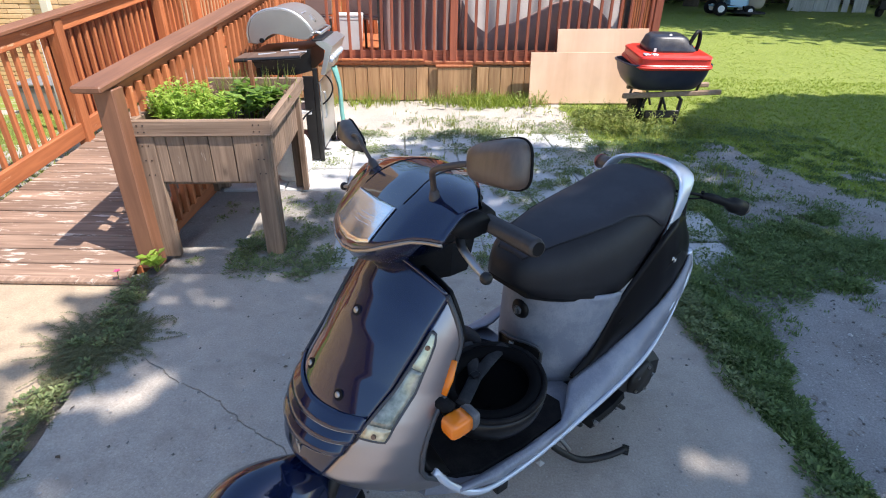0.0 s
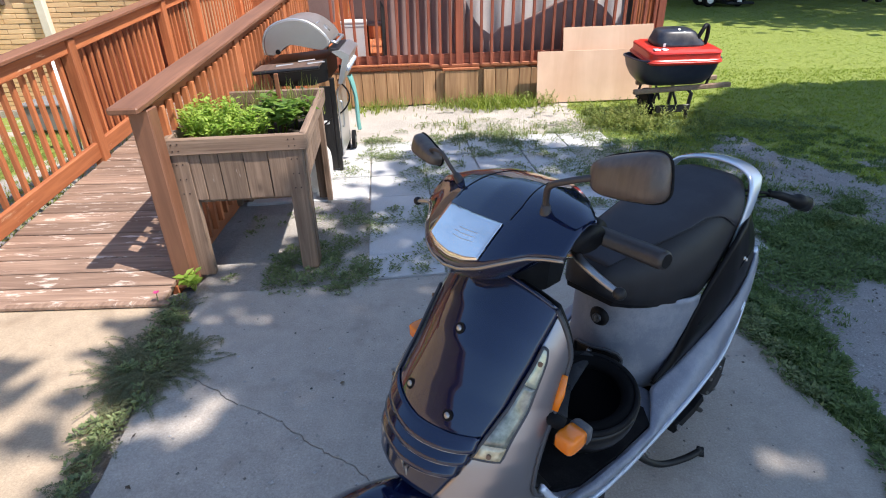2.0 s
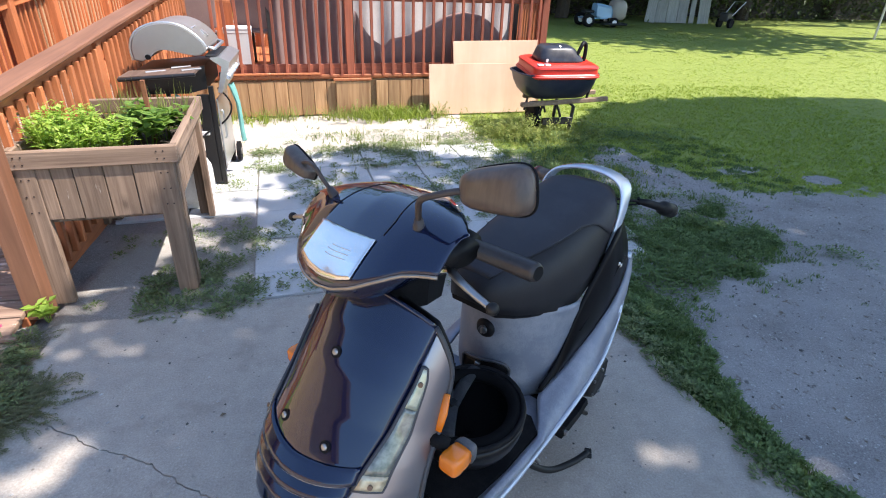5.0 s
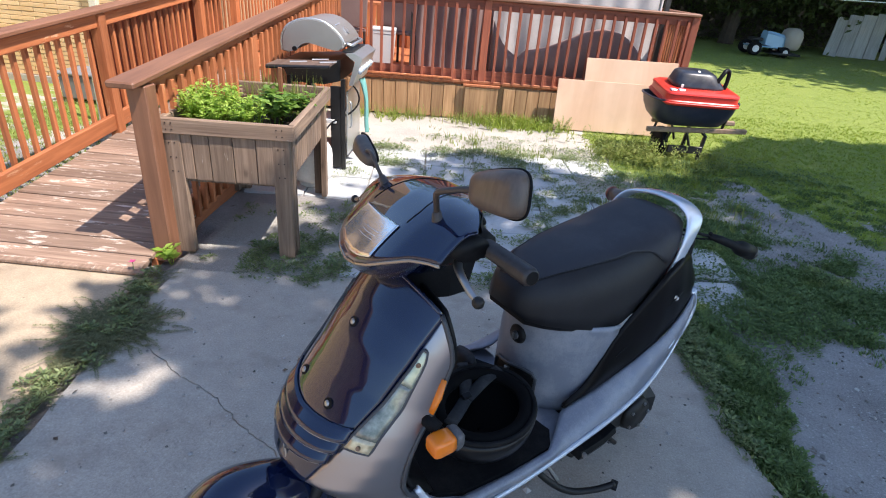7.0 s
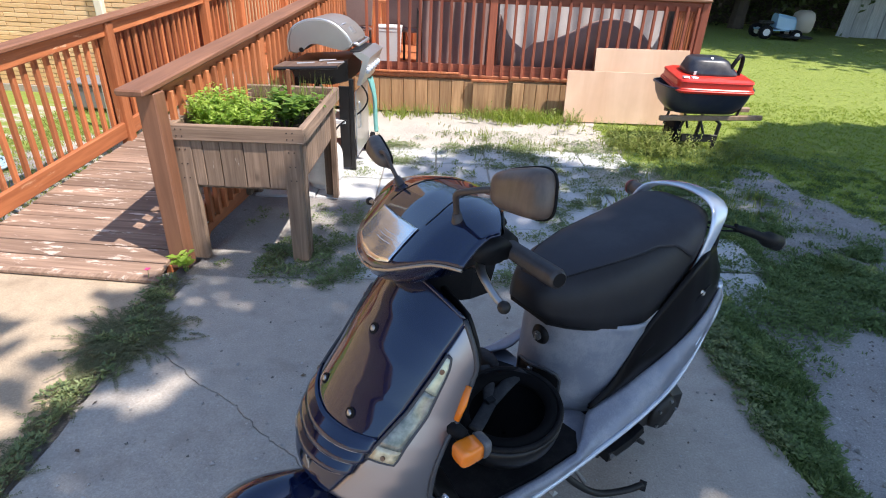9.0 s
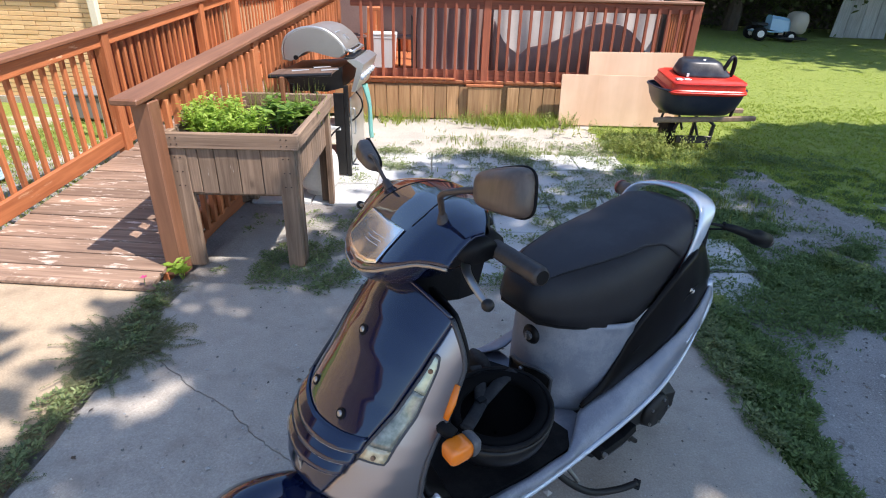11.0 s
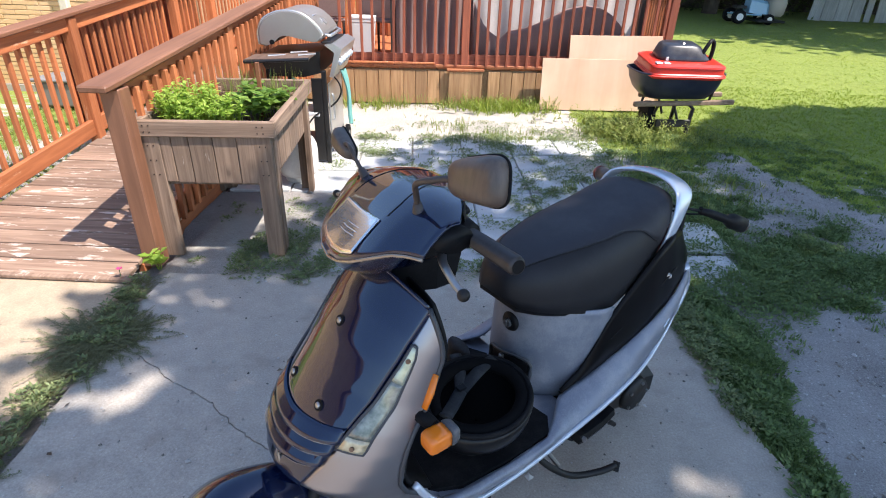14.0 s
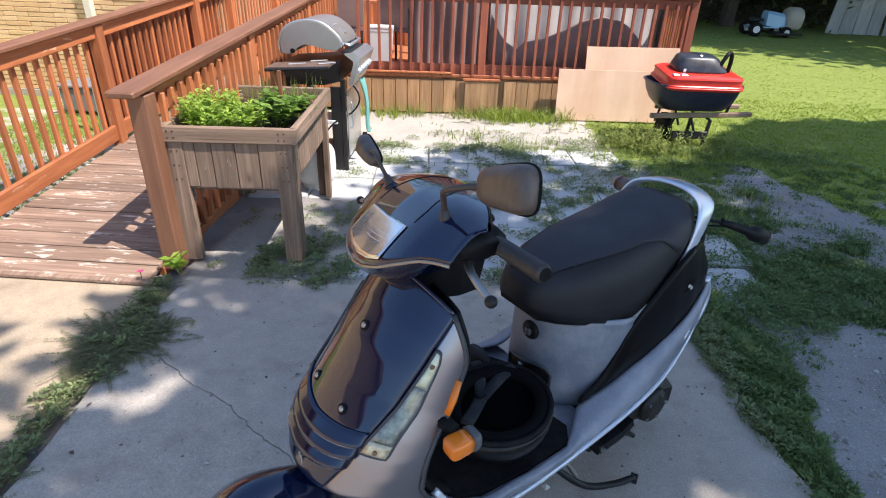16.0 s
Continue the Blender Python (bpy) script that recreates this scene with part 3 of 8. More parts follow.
# dark brown humped shape behind the railing, in front of the pale curtain
XS_, ZS_ = (0.30, 0.36, 0.42, 0.50, 0.63, 0.72, 0.94, 1.12, 1.33, 1.46, 1.62, 1.77, 1.92, 2.02, 2.12, 2.16), (1.12, 0.99, 0.89, 0.81, 0.72, 0.81, 0.855, 0.93, 1.04, 1.09, 1.12, 1.10, 1.03, 0.94, 0.83, 0.70)
rings = []
for x in np.linspace(0.30, 2.16, 63):
    zt = lerp(XS_, ZS_, x) + 0.006 * nz(x, 0.0, 9, 3)
    sag = 0.012 * math.sin(38 * x + 1.5 * math.sin(7 * x))
    rings.append([(x, y, z) for y, z in ((0.13 + sag, DECK_H + 0.005), (0.135 + 0.5 * sag, zt - 0.12), (0.15, zt - 0.025), (0.18, zt), (0.28, zt), (0.33, zt - 0.05), (0.35, DECK_H + 0.005))])
bm = loft(bmesh.new(), rings)
bmesh.ops.recalc_face_normals(bm, faces=bm.faces[:])
tagged(part("humped_shape", bm, DARKCLOTH, smooth=True), "dark brown humped shape in front of the pale curtain", "cover").matrix_basis = DECK

gaz = thing("gazebo_frame", DECK, "dark metal gazebo frame standing on the deck", "gazebo")
DARKMETAL = speckled("dark_metal", (0.035, 0.033, 0.032), (0.06, 0.055, 0.05), 9, 140, 0.5, 0.15, metal=0.3)
for x, y in ((2.42, 0.56), (2.42, 2.6), (-0.66, 0.56), (-0.66, 2.6)):
    part("post", boxed(x - 0.03, x + 0.03, y - 0.03, y + 0.03, DECK_H, 2.62, 0.004), DARKMETAL, gaz)
part("roof_beam", boxed(-0.7, 2.46, 0.53, 0.59, 2.56, 2.62, 0.004), DARKMETAL, gaz)
part("roof_beam", boxed(-0.7, 2.46, 2.57, 2.63, 2.56, 2.62, 0.004), DARKMETAL, gaz)

# things standing on the deck, seen between the balusters
WHITEPL = speckled("white_plastic", (0.75, 0.74, 0.72), (0.62, 0.61, 0.6), 4, 90, 0.5, 0.08, fine_amt=0.12)
BLACKPL = speckled("black_plastic", (0.018, 0.018, 0.019), (0.032, 0.031, 0.031), 12, 170, 0.5, 0.12)
bin_ = thing("storage_bin", DECK @ pose(-1.02, 0.5, DECK_H), "white plastic storage bin on the deck", "bin")
bm = bmesh.new()
loft(bm, [[(sx * a, sy * a * 0.8, z) for sx, sy in ((-1, -1), (1, -1), (1, 1), (-1, 1))] for a, z in ((0.115, 0), (0.145, 0.42), (0.15, 0.43), (0.15, 0.46))])
part("body", bm, WHITEPL, bin_)
part("lid", boxed(-0.155, 0.155, -0.125, 0.125, 0.46, 0.49, 0.008), WHITEPL, bin_)
table = thing("patio_table", DECK @ pose(-1.15, 1.45, DECK_H), "red-brown wooden patio table on the deck", "table")
for k in range(6):
    part("plank", boxed(-0.55, 0.55, -0.42 + k * 0.14, -0.29 + k * 0.14, 0.70, 0.735, 0.004), STAIN, table)
for sx in (-0.48, 0.48):
    for sy in (-0.35, 0.35):
        part("leg", boxed(sx - 0.04, sx + 0.04, sy - 0.04, sy + 0.04, 0, 0.7, 0.004), STAIN, table)


def patio_chair(m):
    ch = thing("patio_chair", m, "dark brown patio chair beside the table", "chair")
    part("seat", boxed(-0.24, 0.24, -0.24, 0.22, 0.40, 0.44, 0.012), DARKCLOTH, ch)
    bm = boxed(-0.24, 0.24, 0.2, 0.235, 0.46, 0.95, 0.012)
    bmesh.ops.rotate(bm, verts=bm.verts[:], cent=(0, 0.22, 0.46), matrix=Matrix.Rotation(-0.18, 3, "X"))
    part("backrest", bm, DARKCLOTH, ch)
    for sx in (-0.22, 0.22):
        for sy in (-0.22, 0.2):
            part("leg", boxed(sx - 0.014, sx + 0.014, sy - 0.014, sy + 0.014, 0, 0.42, 0.003), DARKMETAL, ch)
        part("armrest", boxed(sx - 0.025, sx + 0.025, -0.22, 0.24, 0.62, 0.645, 0.006), DARKMETAL, ch)
    return ch


patio_chair(DECK @ pose(-0.75, 0.85, DECK_H, 0, 0, 160))
patio_chair(DECK @ pose(-1.55, 0.75, DECK_H, 0, 0, 200))

# boarded back of the deck
back_screen = thing("deck_screen", DECK @ pose(-2.75, 2.75, 0), "red-brown boarded screen closing the deck's back", "screen", kind="structure")
bm = boxed(-0.068, 0.068, 0.0, 1.9, -0.009, 0.009, 0.003)
bs_me = bpy.data.meshes.new("screen_plank")
bm.to_mesh(bs_me)
bm.free()
bs_me.materials.append(STAIN)
for k in range(26):
    share("board", bs_me, back_screen, upright(0.07 + k * 0.14, 0.0, DECK_H))

# ---- plywood sheets leaning on the deck ----


def sheet(x0, x1, z_top, foot, label, skew=0.0):
    p = part("plywood_sheet", boxed(x0, x1, 0, z_top, -0.008, 0.008, 0.002), PLY)
    p.matrix_basis = DECK @ Matrix.Translation((0, foot, 0)) @ Matrix.Rotation(math.pi / 2 - 0.14, 4, "X") @ Matrix.Rotation(skew, 4, "Z")
    return tagged(p, label, "plywood", "leaning plywood sheets")


sheet(1.10, 2.35, 0.58, -0.20, "bare pale plywood sheet leaning against the deck")
sheet(1.42, 2.50, 0.81, -0.155, "taller bare plywood sheet leaning behind another", 0.012)

# ---- raised planter box ----
PLANT = pose(-1.405, 4.41, 0, 0, 0, 7.5)
planter = thing("raised_planter", PLANT, "weathered grey wooden planter box standing on four legs", "planter")
PW, PD = 0.335, 1.10
for x, y in ((-PW + 0.045, 0.023), (PW - 0.045, 0.023), (-PW + 0.045, PD - 0.02), (PW - 0.045, PD - 0.02)):
    p = part("leg", boxed(-0.046, 0.046, 0, 0.745, -0.022, 0.022, 0.004), GREYWOOD, planter)
    p.matrix_basis = upright(x, y, 0)
for x in (-PW + 0.01, PW - 0.01):
    for y in (0.075, PD - 0.075):
        p = part("leg_side", boxed(-0.032, 0.032, 0, 0.745, -0.019, 0.019, 0.004), GREYWOOD, planter)
        p.matrix_basis = upright(x, y, 0) @ Matrix.Rotation(math.pi / 2, 4, "Y")
for y in (0.008, PD + 0.004):
    p = part("top_rail", boxed(-0.019, 0.019, -PW - 0.02, PW + 0.03, -0.042, 0.042, 0.005), GREYWOOD, planter)
    p.matrix_basis = Matrix.Translation((0, y, 0.752)) @ Matrix.Rotation(-math.pi / 2, 4, "Z")
for x in (-PW - 0.004, PW + 0.012):
    p = part("top_rail", boxed(-0.019, 0.019, 0.01, PD - 0.01, -0.042, 0.042, 0.005), GREYWOOD, planter)
    p.matrix_basis = Matrix.Translation((x, 0, 0.752))
xs = [-0.245, -0.185, -0.095, 0.03, 0.155, 0.255]
for x0, x1 in zip(xs, xs[1:]):
    for y in (0.014, PD - 0.05):
        p = part("slat", boxed(x0 + 0.002, x1 - 0.002, 0.455 + RNG.uniform(-0.004, 0.004), 0.715, -0.009, 0.009, 0.003), GREYWOOD, planter)
        p.matrix_basis = upright(0, y + RNG.uniform(-0.003, 0.003), 0)
k = 0.13
while k < PD - 0.1:
    for x in (-PW + 0.03, PW - 0.03):
        p = part("slat", boxed(-0.064, 0.064, 0.455, 0.715, -0.009, 0.009, 0.003), GREYWOOD, planter)
        p.matrix_basis = upright(x, k + 0.07, 0) @ Matrix.Rotation(math.pi / 2, 4, "Y")
    k += 0.135
part("bottom_rail", boxed(-PW + 0.09, PW - 0.09, 0.026, 0.06, 0.435, 0.47, 0.004), GREYWOOD, planter)
part("floor_panel", boxed(-PW + 0.03, PW - 0.03, 0.05, PD - 0.05, 0.44, 0.46), GREYWOOD, planter)
SOIL = speckled("potting_soil", (0.03, 0.022, 0.016), (0.06, 0.045, 0.032), 14, 120, 0.95, 0.7, 0.01)
tagged(part("soil", boxed(-PW + 0.042, PW - 0.042, 0.062, PD - 0.062, 0.465, 0.665, 0.01), SOIL), "dark potting soil filling the planter", "soil").matrix_basis = PLANT
NAIL = speckled("rusty_nail", (0.05, 0.035, 0.03), (0.09, 0.05, 0.035), 20, 100, 0.7, 0.2, metal=0.4)
for x in (-PW + 0.03, -PW + 0.06, PW - 0.03, PW - 0.06):
    for z in (0.50, 0.58, 0.66, 0.735, 0.77):
        part("nail", tube(bmesh.new(), [(x, -0.009 if z > 0.7 else 0.002, z), (x, -0.0135 if z > 0.7 else -0.0015, z)], 0.004, 8), NAIL, planter)


def herb(m, rng, high, spread, n, leaf, name="herb_plant", label="leafy green herb plant growing in the planter", mat=None, broad=0.45):
    """A bushy plant: thin stems with many pointed leaves."""
    pl = thing(name, m, label, "plant", "plants in the planter")
    leaves, bm = [], bmesh.new()
    for _ in range(n):
        a, r = rng.uniform(0, 6.283), spread * math.sqrt(rng.random())
        h = high * rng.uniform(0.55, 1.0)
        b = Vector((math.cos(a) * r * 0.35, math.sin(a) * r * 0.35, 0))
        e = Vector((math.cos(a) * r, math.sin(a) * r, h))
        mid = (b + e) / 2 + Vector((0, 0, 0.03))
        tube(bm, [b, mid, e], [0.0025, 0.002, 0.001], 4)
        for k in range(9):
            t = 0.3 + 0.7 * k / 8
            p = b.lerp(mid, t * 2) if t < 0.5 else mid.lerp(e, t * 2 - 1)
            q = rng.uniform(0, 6.283)
            d = Vector((math.cos(q), math.sin(q), rng.uniform(-0.1, 0.7)))
            leaves.append((p, d, Vector((0, 0, 1)), leaf * rng.uniform(0.6, 1.2), leaf * broad * rng.uniform(0.7, 1.2)))
    part("stalk", bm, mat or HERB, pl)
    leafmesh("foliage", leaves, mat or HERB, pl)
    return pl


for x, y, h, s, n, lf in ((-0.22, 0.2, 0.25, 0.12, 46, 0.042), (-0.12, 0.17, 0.21, 0.1, 34, 0.04), (-0.24, 0.34, 0.27, 0.12, 46, 0.042), (-0.13, 0.36, 0.24, 0.12, 40, 0.042), (-0.2, 0.5, 0.22, 0.12, 30, 0.042),
                         (0.0, 0.24, 0.17, 0.09, 28, 0.04), (0.06, 0.34, 0.2, 0.09, 26, 0.042), (-0.02, 0.46, 0.18, 0.09, 20, 0.04)):
    herb(PLANT @ pose(x, y, 0.663), RNG, h, s, n, lf)
for x, y, h, s, n, lf in ((0.15, 0.42, 0.21, 0.12, 8, 0.085), (0.22, 0.60, 0.18, 0.15, 10, 0.085), (0.10, 0.62, 0.20, 0.1, 6, 0.075)):
    herb(PLANT @ pose(x, y, 0.663), RNG, h, s, n, lf, "squash_plant", "dark broad-leaved vegetable plant leaning over the planter's edge", BROADLEAF, 0.8)
spots = [(RNG.gauss(0.04, 0.16), RNG.uniform(0.75, 1.02), 0.66, RNG.uniform(0.6, 1.3)) for _ in range(60)]
g = blades("chives", spots, DRYGRASS, "thin seeding grass stalks at the planter's back", "plant", RNG, (0.14, 0.27), 0.0028, 0.35, 3)
g.matrix_basis = PLANT
POTM = speckled("dark_pot", (0.02, 0.02, 0.022), (0.04, 0.038, 0.036), 10, 90, 0.6, 0.1)
bm = bmesh.new()
loft(bm, [[(r * math.cos(a), r * math.sin(a), z) for a in [6.283 * k / 18 for k in range(18)]] for r, z in ((0.055, 0.0), (0.07, 0.055), (0.078, 0.056), (0.078, 0.066), (0.068, 0.066), (0.058, 0.03))], caps=False)
tagged(part("flower_pot", bm, POTM, smooth=True), "small dark plastic pot sunk among the herbs", "pot").matrix_basis = PLANT @ pose(0.19, 0.15, 0.672)
stake = part("plant_stake", boxed(-0.012, 0.012, -0.012, 0.012, 0, 0.33, 0.003), speckled("rust_stake", (0.16, 0.06, 0.025), (0.30, 0.11, 0.04), 20, 90))
tagged(stake, "short brown wooden plant stake in the soil", "stake").matrix_basis = PLANT @ pose(0.15, 0.60, 0.66)

# ---- scooter ----
SCOOT = pose(-0.328, 2.684, 0, 0, 0, math.degrees(math.atan2(-0.658, -0.753)))


def gloss(name, base, rough, metal=0.0, coat=0.0, dust=0.12, dustcol=(0.35, 0.32, 0.28), dscale=9.0, fleck=0.0):
    """Paint or moulded plastic with a thin uneven film of dust."""
    m = Mat(name, rough, metal)
    o = m.geo.outputs["Object"]
    d = m.noise(o, dscale, 6, 0.7)
    f = m.noise(o, 260, 2, 0.6)
    mask = m.ramp(m.math("ADD", d, m.math("MULTIPLY", m.math("SUBTRACT", f, 0.5), 0.35)), [(0.45, (0, 0, 0)), (0.8, (dust, dust, dust))])
    c = m.mix(mask, base, dustcol)
    if fleck:
        c = m.mix(m.math("MULTIPLY", f, fleck), c, tuple(min(1, 1.6 * x) for x in base))
    m.color(c)
    m.rough(mask, rough, min(1.0, rough + 1.5 * dust))
    m.set(Coat_Weight=coat, Coat_Roughness=0.04)
    return m.m


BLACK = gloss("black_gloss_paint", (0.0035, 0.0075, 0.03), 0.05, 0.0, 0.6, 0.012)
# low-specular black that stands in for the flank's dark reflection of shaded grass
SATIN = gloss("dull_flank_black", (0.006, 0.0055, 0.006), 0.3, 0, 0, 0.05, (0.09, 0.07, 0.055), 7.0)
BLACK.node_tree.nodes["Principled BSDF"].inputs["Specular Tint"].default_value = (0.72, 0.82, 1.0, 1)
SILVER = gloss("silver_paint", (0.28, 0.265, 0.28), 0.28, 0.85, 0.25, 0.06, fleck=0.06)
DUSTY = gloss("dusty_grey_plastic", (0.185, 0.20, 0.245), 0.42, 0.35, 0.0, 0.85, (0.37, 0.385, 0.42), 11.0)
BRIGHT = gloss("bright_silver", (0.56, 0.61, 0.69), 0.25, 0.4, 0.3, 0.03)
MATTE = gloss("matte_black_plastic", (0.005, 0.005, 0.006), 0.5, 0, 0, 0.03)
RUBBER = gloss("black_rubber", (0.006, 0.006, 0.007), 0.7, 0, 0, 0.05)
VINYL = gloss("seat_vinyl", (0.021, 0.0205, 0.026), 0.58, 0, 0, 0.2, (0.15, 0.145, 0.15), 5.0)
VINYLSIDE = gloss("seat_side_vinyl", (0.012, 0.0118, 0.0145), 0.52, 0, 0, 0.08, (0.13, 0.125, 0.125), 6.0)
EDGEGREY = gloss("dark_grey_edge", (0.038, 0.041, 0.048), 0.45, 0, 0, 0.2, (0.12, 0.12, 0.12), 12.0)
m = Mat("faded_mirror_plastic", 0.36)
v = m.geo.outputs["Object"]
st = m.noise(m.scaled(v, 70, 70, 9), 1.0, 5, 0.6)
bl = m.noise(v, 9, 4, 0.6)
m.color(m.mix(m.ramp(bl, [(0.35, (0, 0, 0)), (0.7, (1, 1, 1))]), m.ramp(st, [(0.3, (0.05, 0.037, 0.032)), (0.7, (0.085, 0.064, 0.052))]), m.ramp(st, [(0.3, (0.075, 0.056, 0.044)), (0.7, (0.125, 0.093, 0.07))])))
MIRRORBACK = m.rough(st, 0.26, 0.46).bump(st, 0.12, 0.002).m
for dull, spec in ((MATTE, 0.18), (RUBBER, 0.12), (VINYL, 0.36), (VINYLSIDE, 0.3), (SATIN, 0.08)):
    dull.node_tree.nodes["Principled BSDF"].inputs["Specular IOR Level"].default_value = spec
STEEL = gloss("worn_steel", (0.42, 0.41, 0.40), 0.35, 1.0, 0, 0.2)
GREASY = gloss("greasy_engine", (0.009, 0.0085, 0.0085), 0.5, 0.3, 0, 0.14, (0.10, 0.08, 0.062), 14.0)
GREYPL = gloss("grey_plastic", (0.07, 0.072, 0.08), 0.5, 0, 0, 0.3)
GRIP = gloss("worn_grip_rubber", (0.022, 0.0185, 0.018), 0.38, 0, 0, 0.25, (0.10, 0.085, 0.075), 30.0)
ORANGE = gloss("orange_lens", (0.75, 0.19, 0.01), 0.18, 0, 0.4, 0.08)
SMOKED = gloss("smoked_lens", (0.02, 0.015, 0.015), 0.15, 0, 0.5, 0.15)
REDLENS = gloss("dull_red_lens", (0.20, 0.035, 0.025), 0.3, 0, 0.2, 0.2)
m = Mat("lamp_lens", 0.14)
v = m.geo.outputs["Object"]
st = m.noise(m.scaled(v, 30, 8, 30), 1.0, 3, 0.5)
m.color(m.mix(st, (0.62, 0.61, 0.60), (0.86, 0.87, 0.88))).bump(st, 0.2, 0.004).set(Metallic=0.85, Coat_Weight=0.8, Coat_Roughness=0.03)
LENS = m.m


def strip_mat(name, a, b, rough=0.09):
    """Aged clear plastic over a dull reflector."""
    q = Mat(name, rough)
    nn_ = q.noise(q.geo.outputs["Object"], 34, 3, 0.55)
    q.color(q.ramp(nn_, [(0.34, a), (0.66, b)])).set(Metallic=0.25, Coat_Weight=0.6, Coat_Roughness=0.05)
    return q.m


STRIP = strip_mat("strip_lens", (0.10, 0.11, 0.095), (0.33, 0.33, 0.28))
STRIPTOP = strip_mat("strip_lens_top", (0.30, 0.33, 0.25), (0.50, 0.50, 0.38))
STRIPFOOT = strip_mat("strip_lens_foot", (0.36, 0.29, 0.17), (0.66, 0.58, 0.40), 0.14)
STEMBROWN = gloss("faded_stem_rubber", (0.045, 0.034, 0.029), 0.45, 0, 0, 0.25, (0.12, 0.095, 0.08), 20.0)
MIRROR = Mat("mirror_glass", 0.03, 1.0).color((0.85, 0.87, 0.88)).m

scooter = thing("scooter", SCOOT, "black and silver step-through motor scooter parked on its stand", "scooter")


def S(s, l, z):
    """Scooter coordinates: s metres behind the front shield, l to its left, z up."""
    return Vector((-s, l, z))


def rot_inside(bm):
    bmesh.ops.recalc_face_normals(bm, faces=bm.faces[:])
    return bm


def solid(ob, t, offset=-1.0):
    md = ob.modifiers.new("thickness", "SOLIDIFY")
    md.thickness, md.offset = t, offset
    return ob


SH = ((0.36, 0.38, 0.45, 0.49, 0.54, 0.58, 0.64, 0.72, 0.80, 0.87, 0.945),
      (0.02, 0.0, -0.072, -0.098, -0.076, -0.056, -0.024, 0.033, 0.088, 0.143, 0.208),
      (0.215, 0.222, 0.234, 0.236, 0.235, 0.232, 0.226, 0.218, 0.212, 0.208, 0.203),
      (0.21, 0.215, 0.222, 0.232, 0.215, 0.208, 0.20, 0.182, 0.15, 0.115, 0.08),
      (0, 0, 0, 0, 0, 0, 0.02, 0.05, 0.08, 0.10, 0.12))
LB = ((0.36, 0.385, 0.42, 0.46, 0.50, 0.56, 0.61, 0.72, 0.82, 0.945), (0.042, 0.05, 0.066, 0.088, 0.108, 0.134, 0.150, 0.165, 0.17, 0.171))


def shield(zc, phi, out=0.0):
    """The front shield's skin at a height and an angle off its middle line; its foot is arched over the wheel."""
    if zc < 0.488:
        zc += (0.488 - zc) * max(0.0, 1 - (phi / 0.40) ** 2)
    s, w, d, k = (lerp(SH[0], SH[i], zc) for i in (1, 2, 3, 4))
    c = 1 - math.cos(phi)
    p = S(s + d * c, w * math.sin(phi), zc - k * c)
    if out:
        n = Vector((math.cos(phi), math.sin(phi), 0.35)).normalized()
        p += n * out
    return p


def phi_b(zc):
    return math.asin(min(0.99, lerp(LB[0], LB[1], zc) / lerp(SH[0], SH[2], zc)))


ZS = list(np.linspace(0.36, 0.945, 72))


def end_phi(z):
    """Where the shield's side ends, its upper corner rounded off."""
    return 1.50 if z < 0.86 else 1.50 - 0.55 * ((z - 0.86) / 0.085) ** 2


def patch(name, zs, lo, hi, mat, label="", cols=18, out=0.0, thick=0.006, parent=None):
    rings = [[shield(z, lo(z) + (hi(z) - lo(z)) * k / cols, out) for k in range(cols + 1)] for z in zs]
    ob = part(name, loft(bmesh.new(), rings, closed=False), mat, parent or scooter, label, smooth=True)
    return solid(ob, thick)


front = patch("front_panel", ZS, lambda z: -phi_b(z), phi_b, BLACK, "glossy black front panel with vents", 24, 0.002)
patch("side_shield", ZS, lambda z: phi_b(z) + 0.002, end_phi, SILVER, "silver leg shield panel", 16)
patch("side_shield", ZS, lambda z: -end_phi(z), lambda z: -phi_b(z) - 0.002, SILVER, "silver leg shield panel", 16)
# dark inner face of the leg shield
rings = []
for z in ZS:
    a, b = shield(z, -end_phi(z)), shield(z, end_phi(z))
    rings.append([a.lerp(b, 0.03 + 0.94 * k / 10) + Vector((-0.02 * math.sin(math.pi * k / 10) - 0.012, 0, 0)) for k in range(11)])
solid(part("inner_shield", loft(bmesh.new(), rings, closed=False), MATTE, scooter, smooth=True), 0.01)
for sg in (1, -1):
    part("shield_edge", tube(bmesh.new(), [shield(z, sg * end_phi(z)) for z in ZS], 0.0062, 8), EDGEGREY, scooter, "dark grey shield edge", smooth=True)
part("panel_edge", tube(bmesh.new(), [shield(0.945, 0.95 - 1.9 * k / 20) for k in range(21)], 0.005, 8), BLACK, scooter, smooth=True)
# louvres: three lapped bands with pale edges
LIP = gloss("grey_lip", (0.42, 0.39, 0.36), 0.3, 0.5)
for z in (0.650, 0.620, 0.590):
    rings = []
    for r_ in range(5):
        u_ = r_ / 4
        rings.append([shield(z - 0.034 * u_ - 0.016 * (1 - abs(t)) ** 0.6, t * phi_b(z - 0.02) * 0.985, 0.002 + (0.003 + 0.0135 * (1 - t ** 4)) * u_) for t in np.linspace(-1, 1, 25)])
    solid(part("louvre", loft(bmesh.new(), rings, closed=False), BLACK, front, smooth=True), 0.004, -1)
    part("louvre_edge", tube(bmesh.new(), rings[-1], 0.0014, 6), LIP, front, smooth=True)
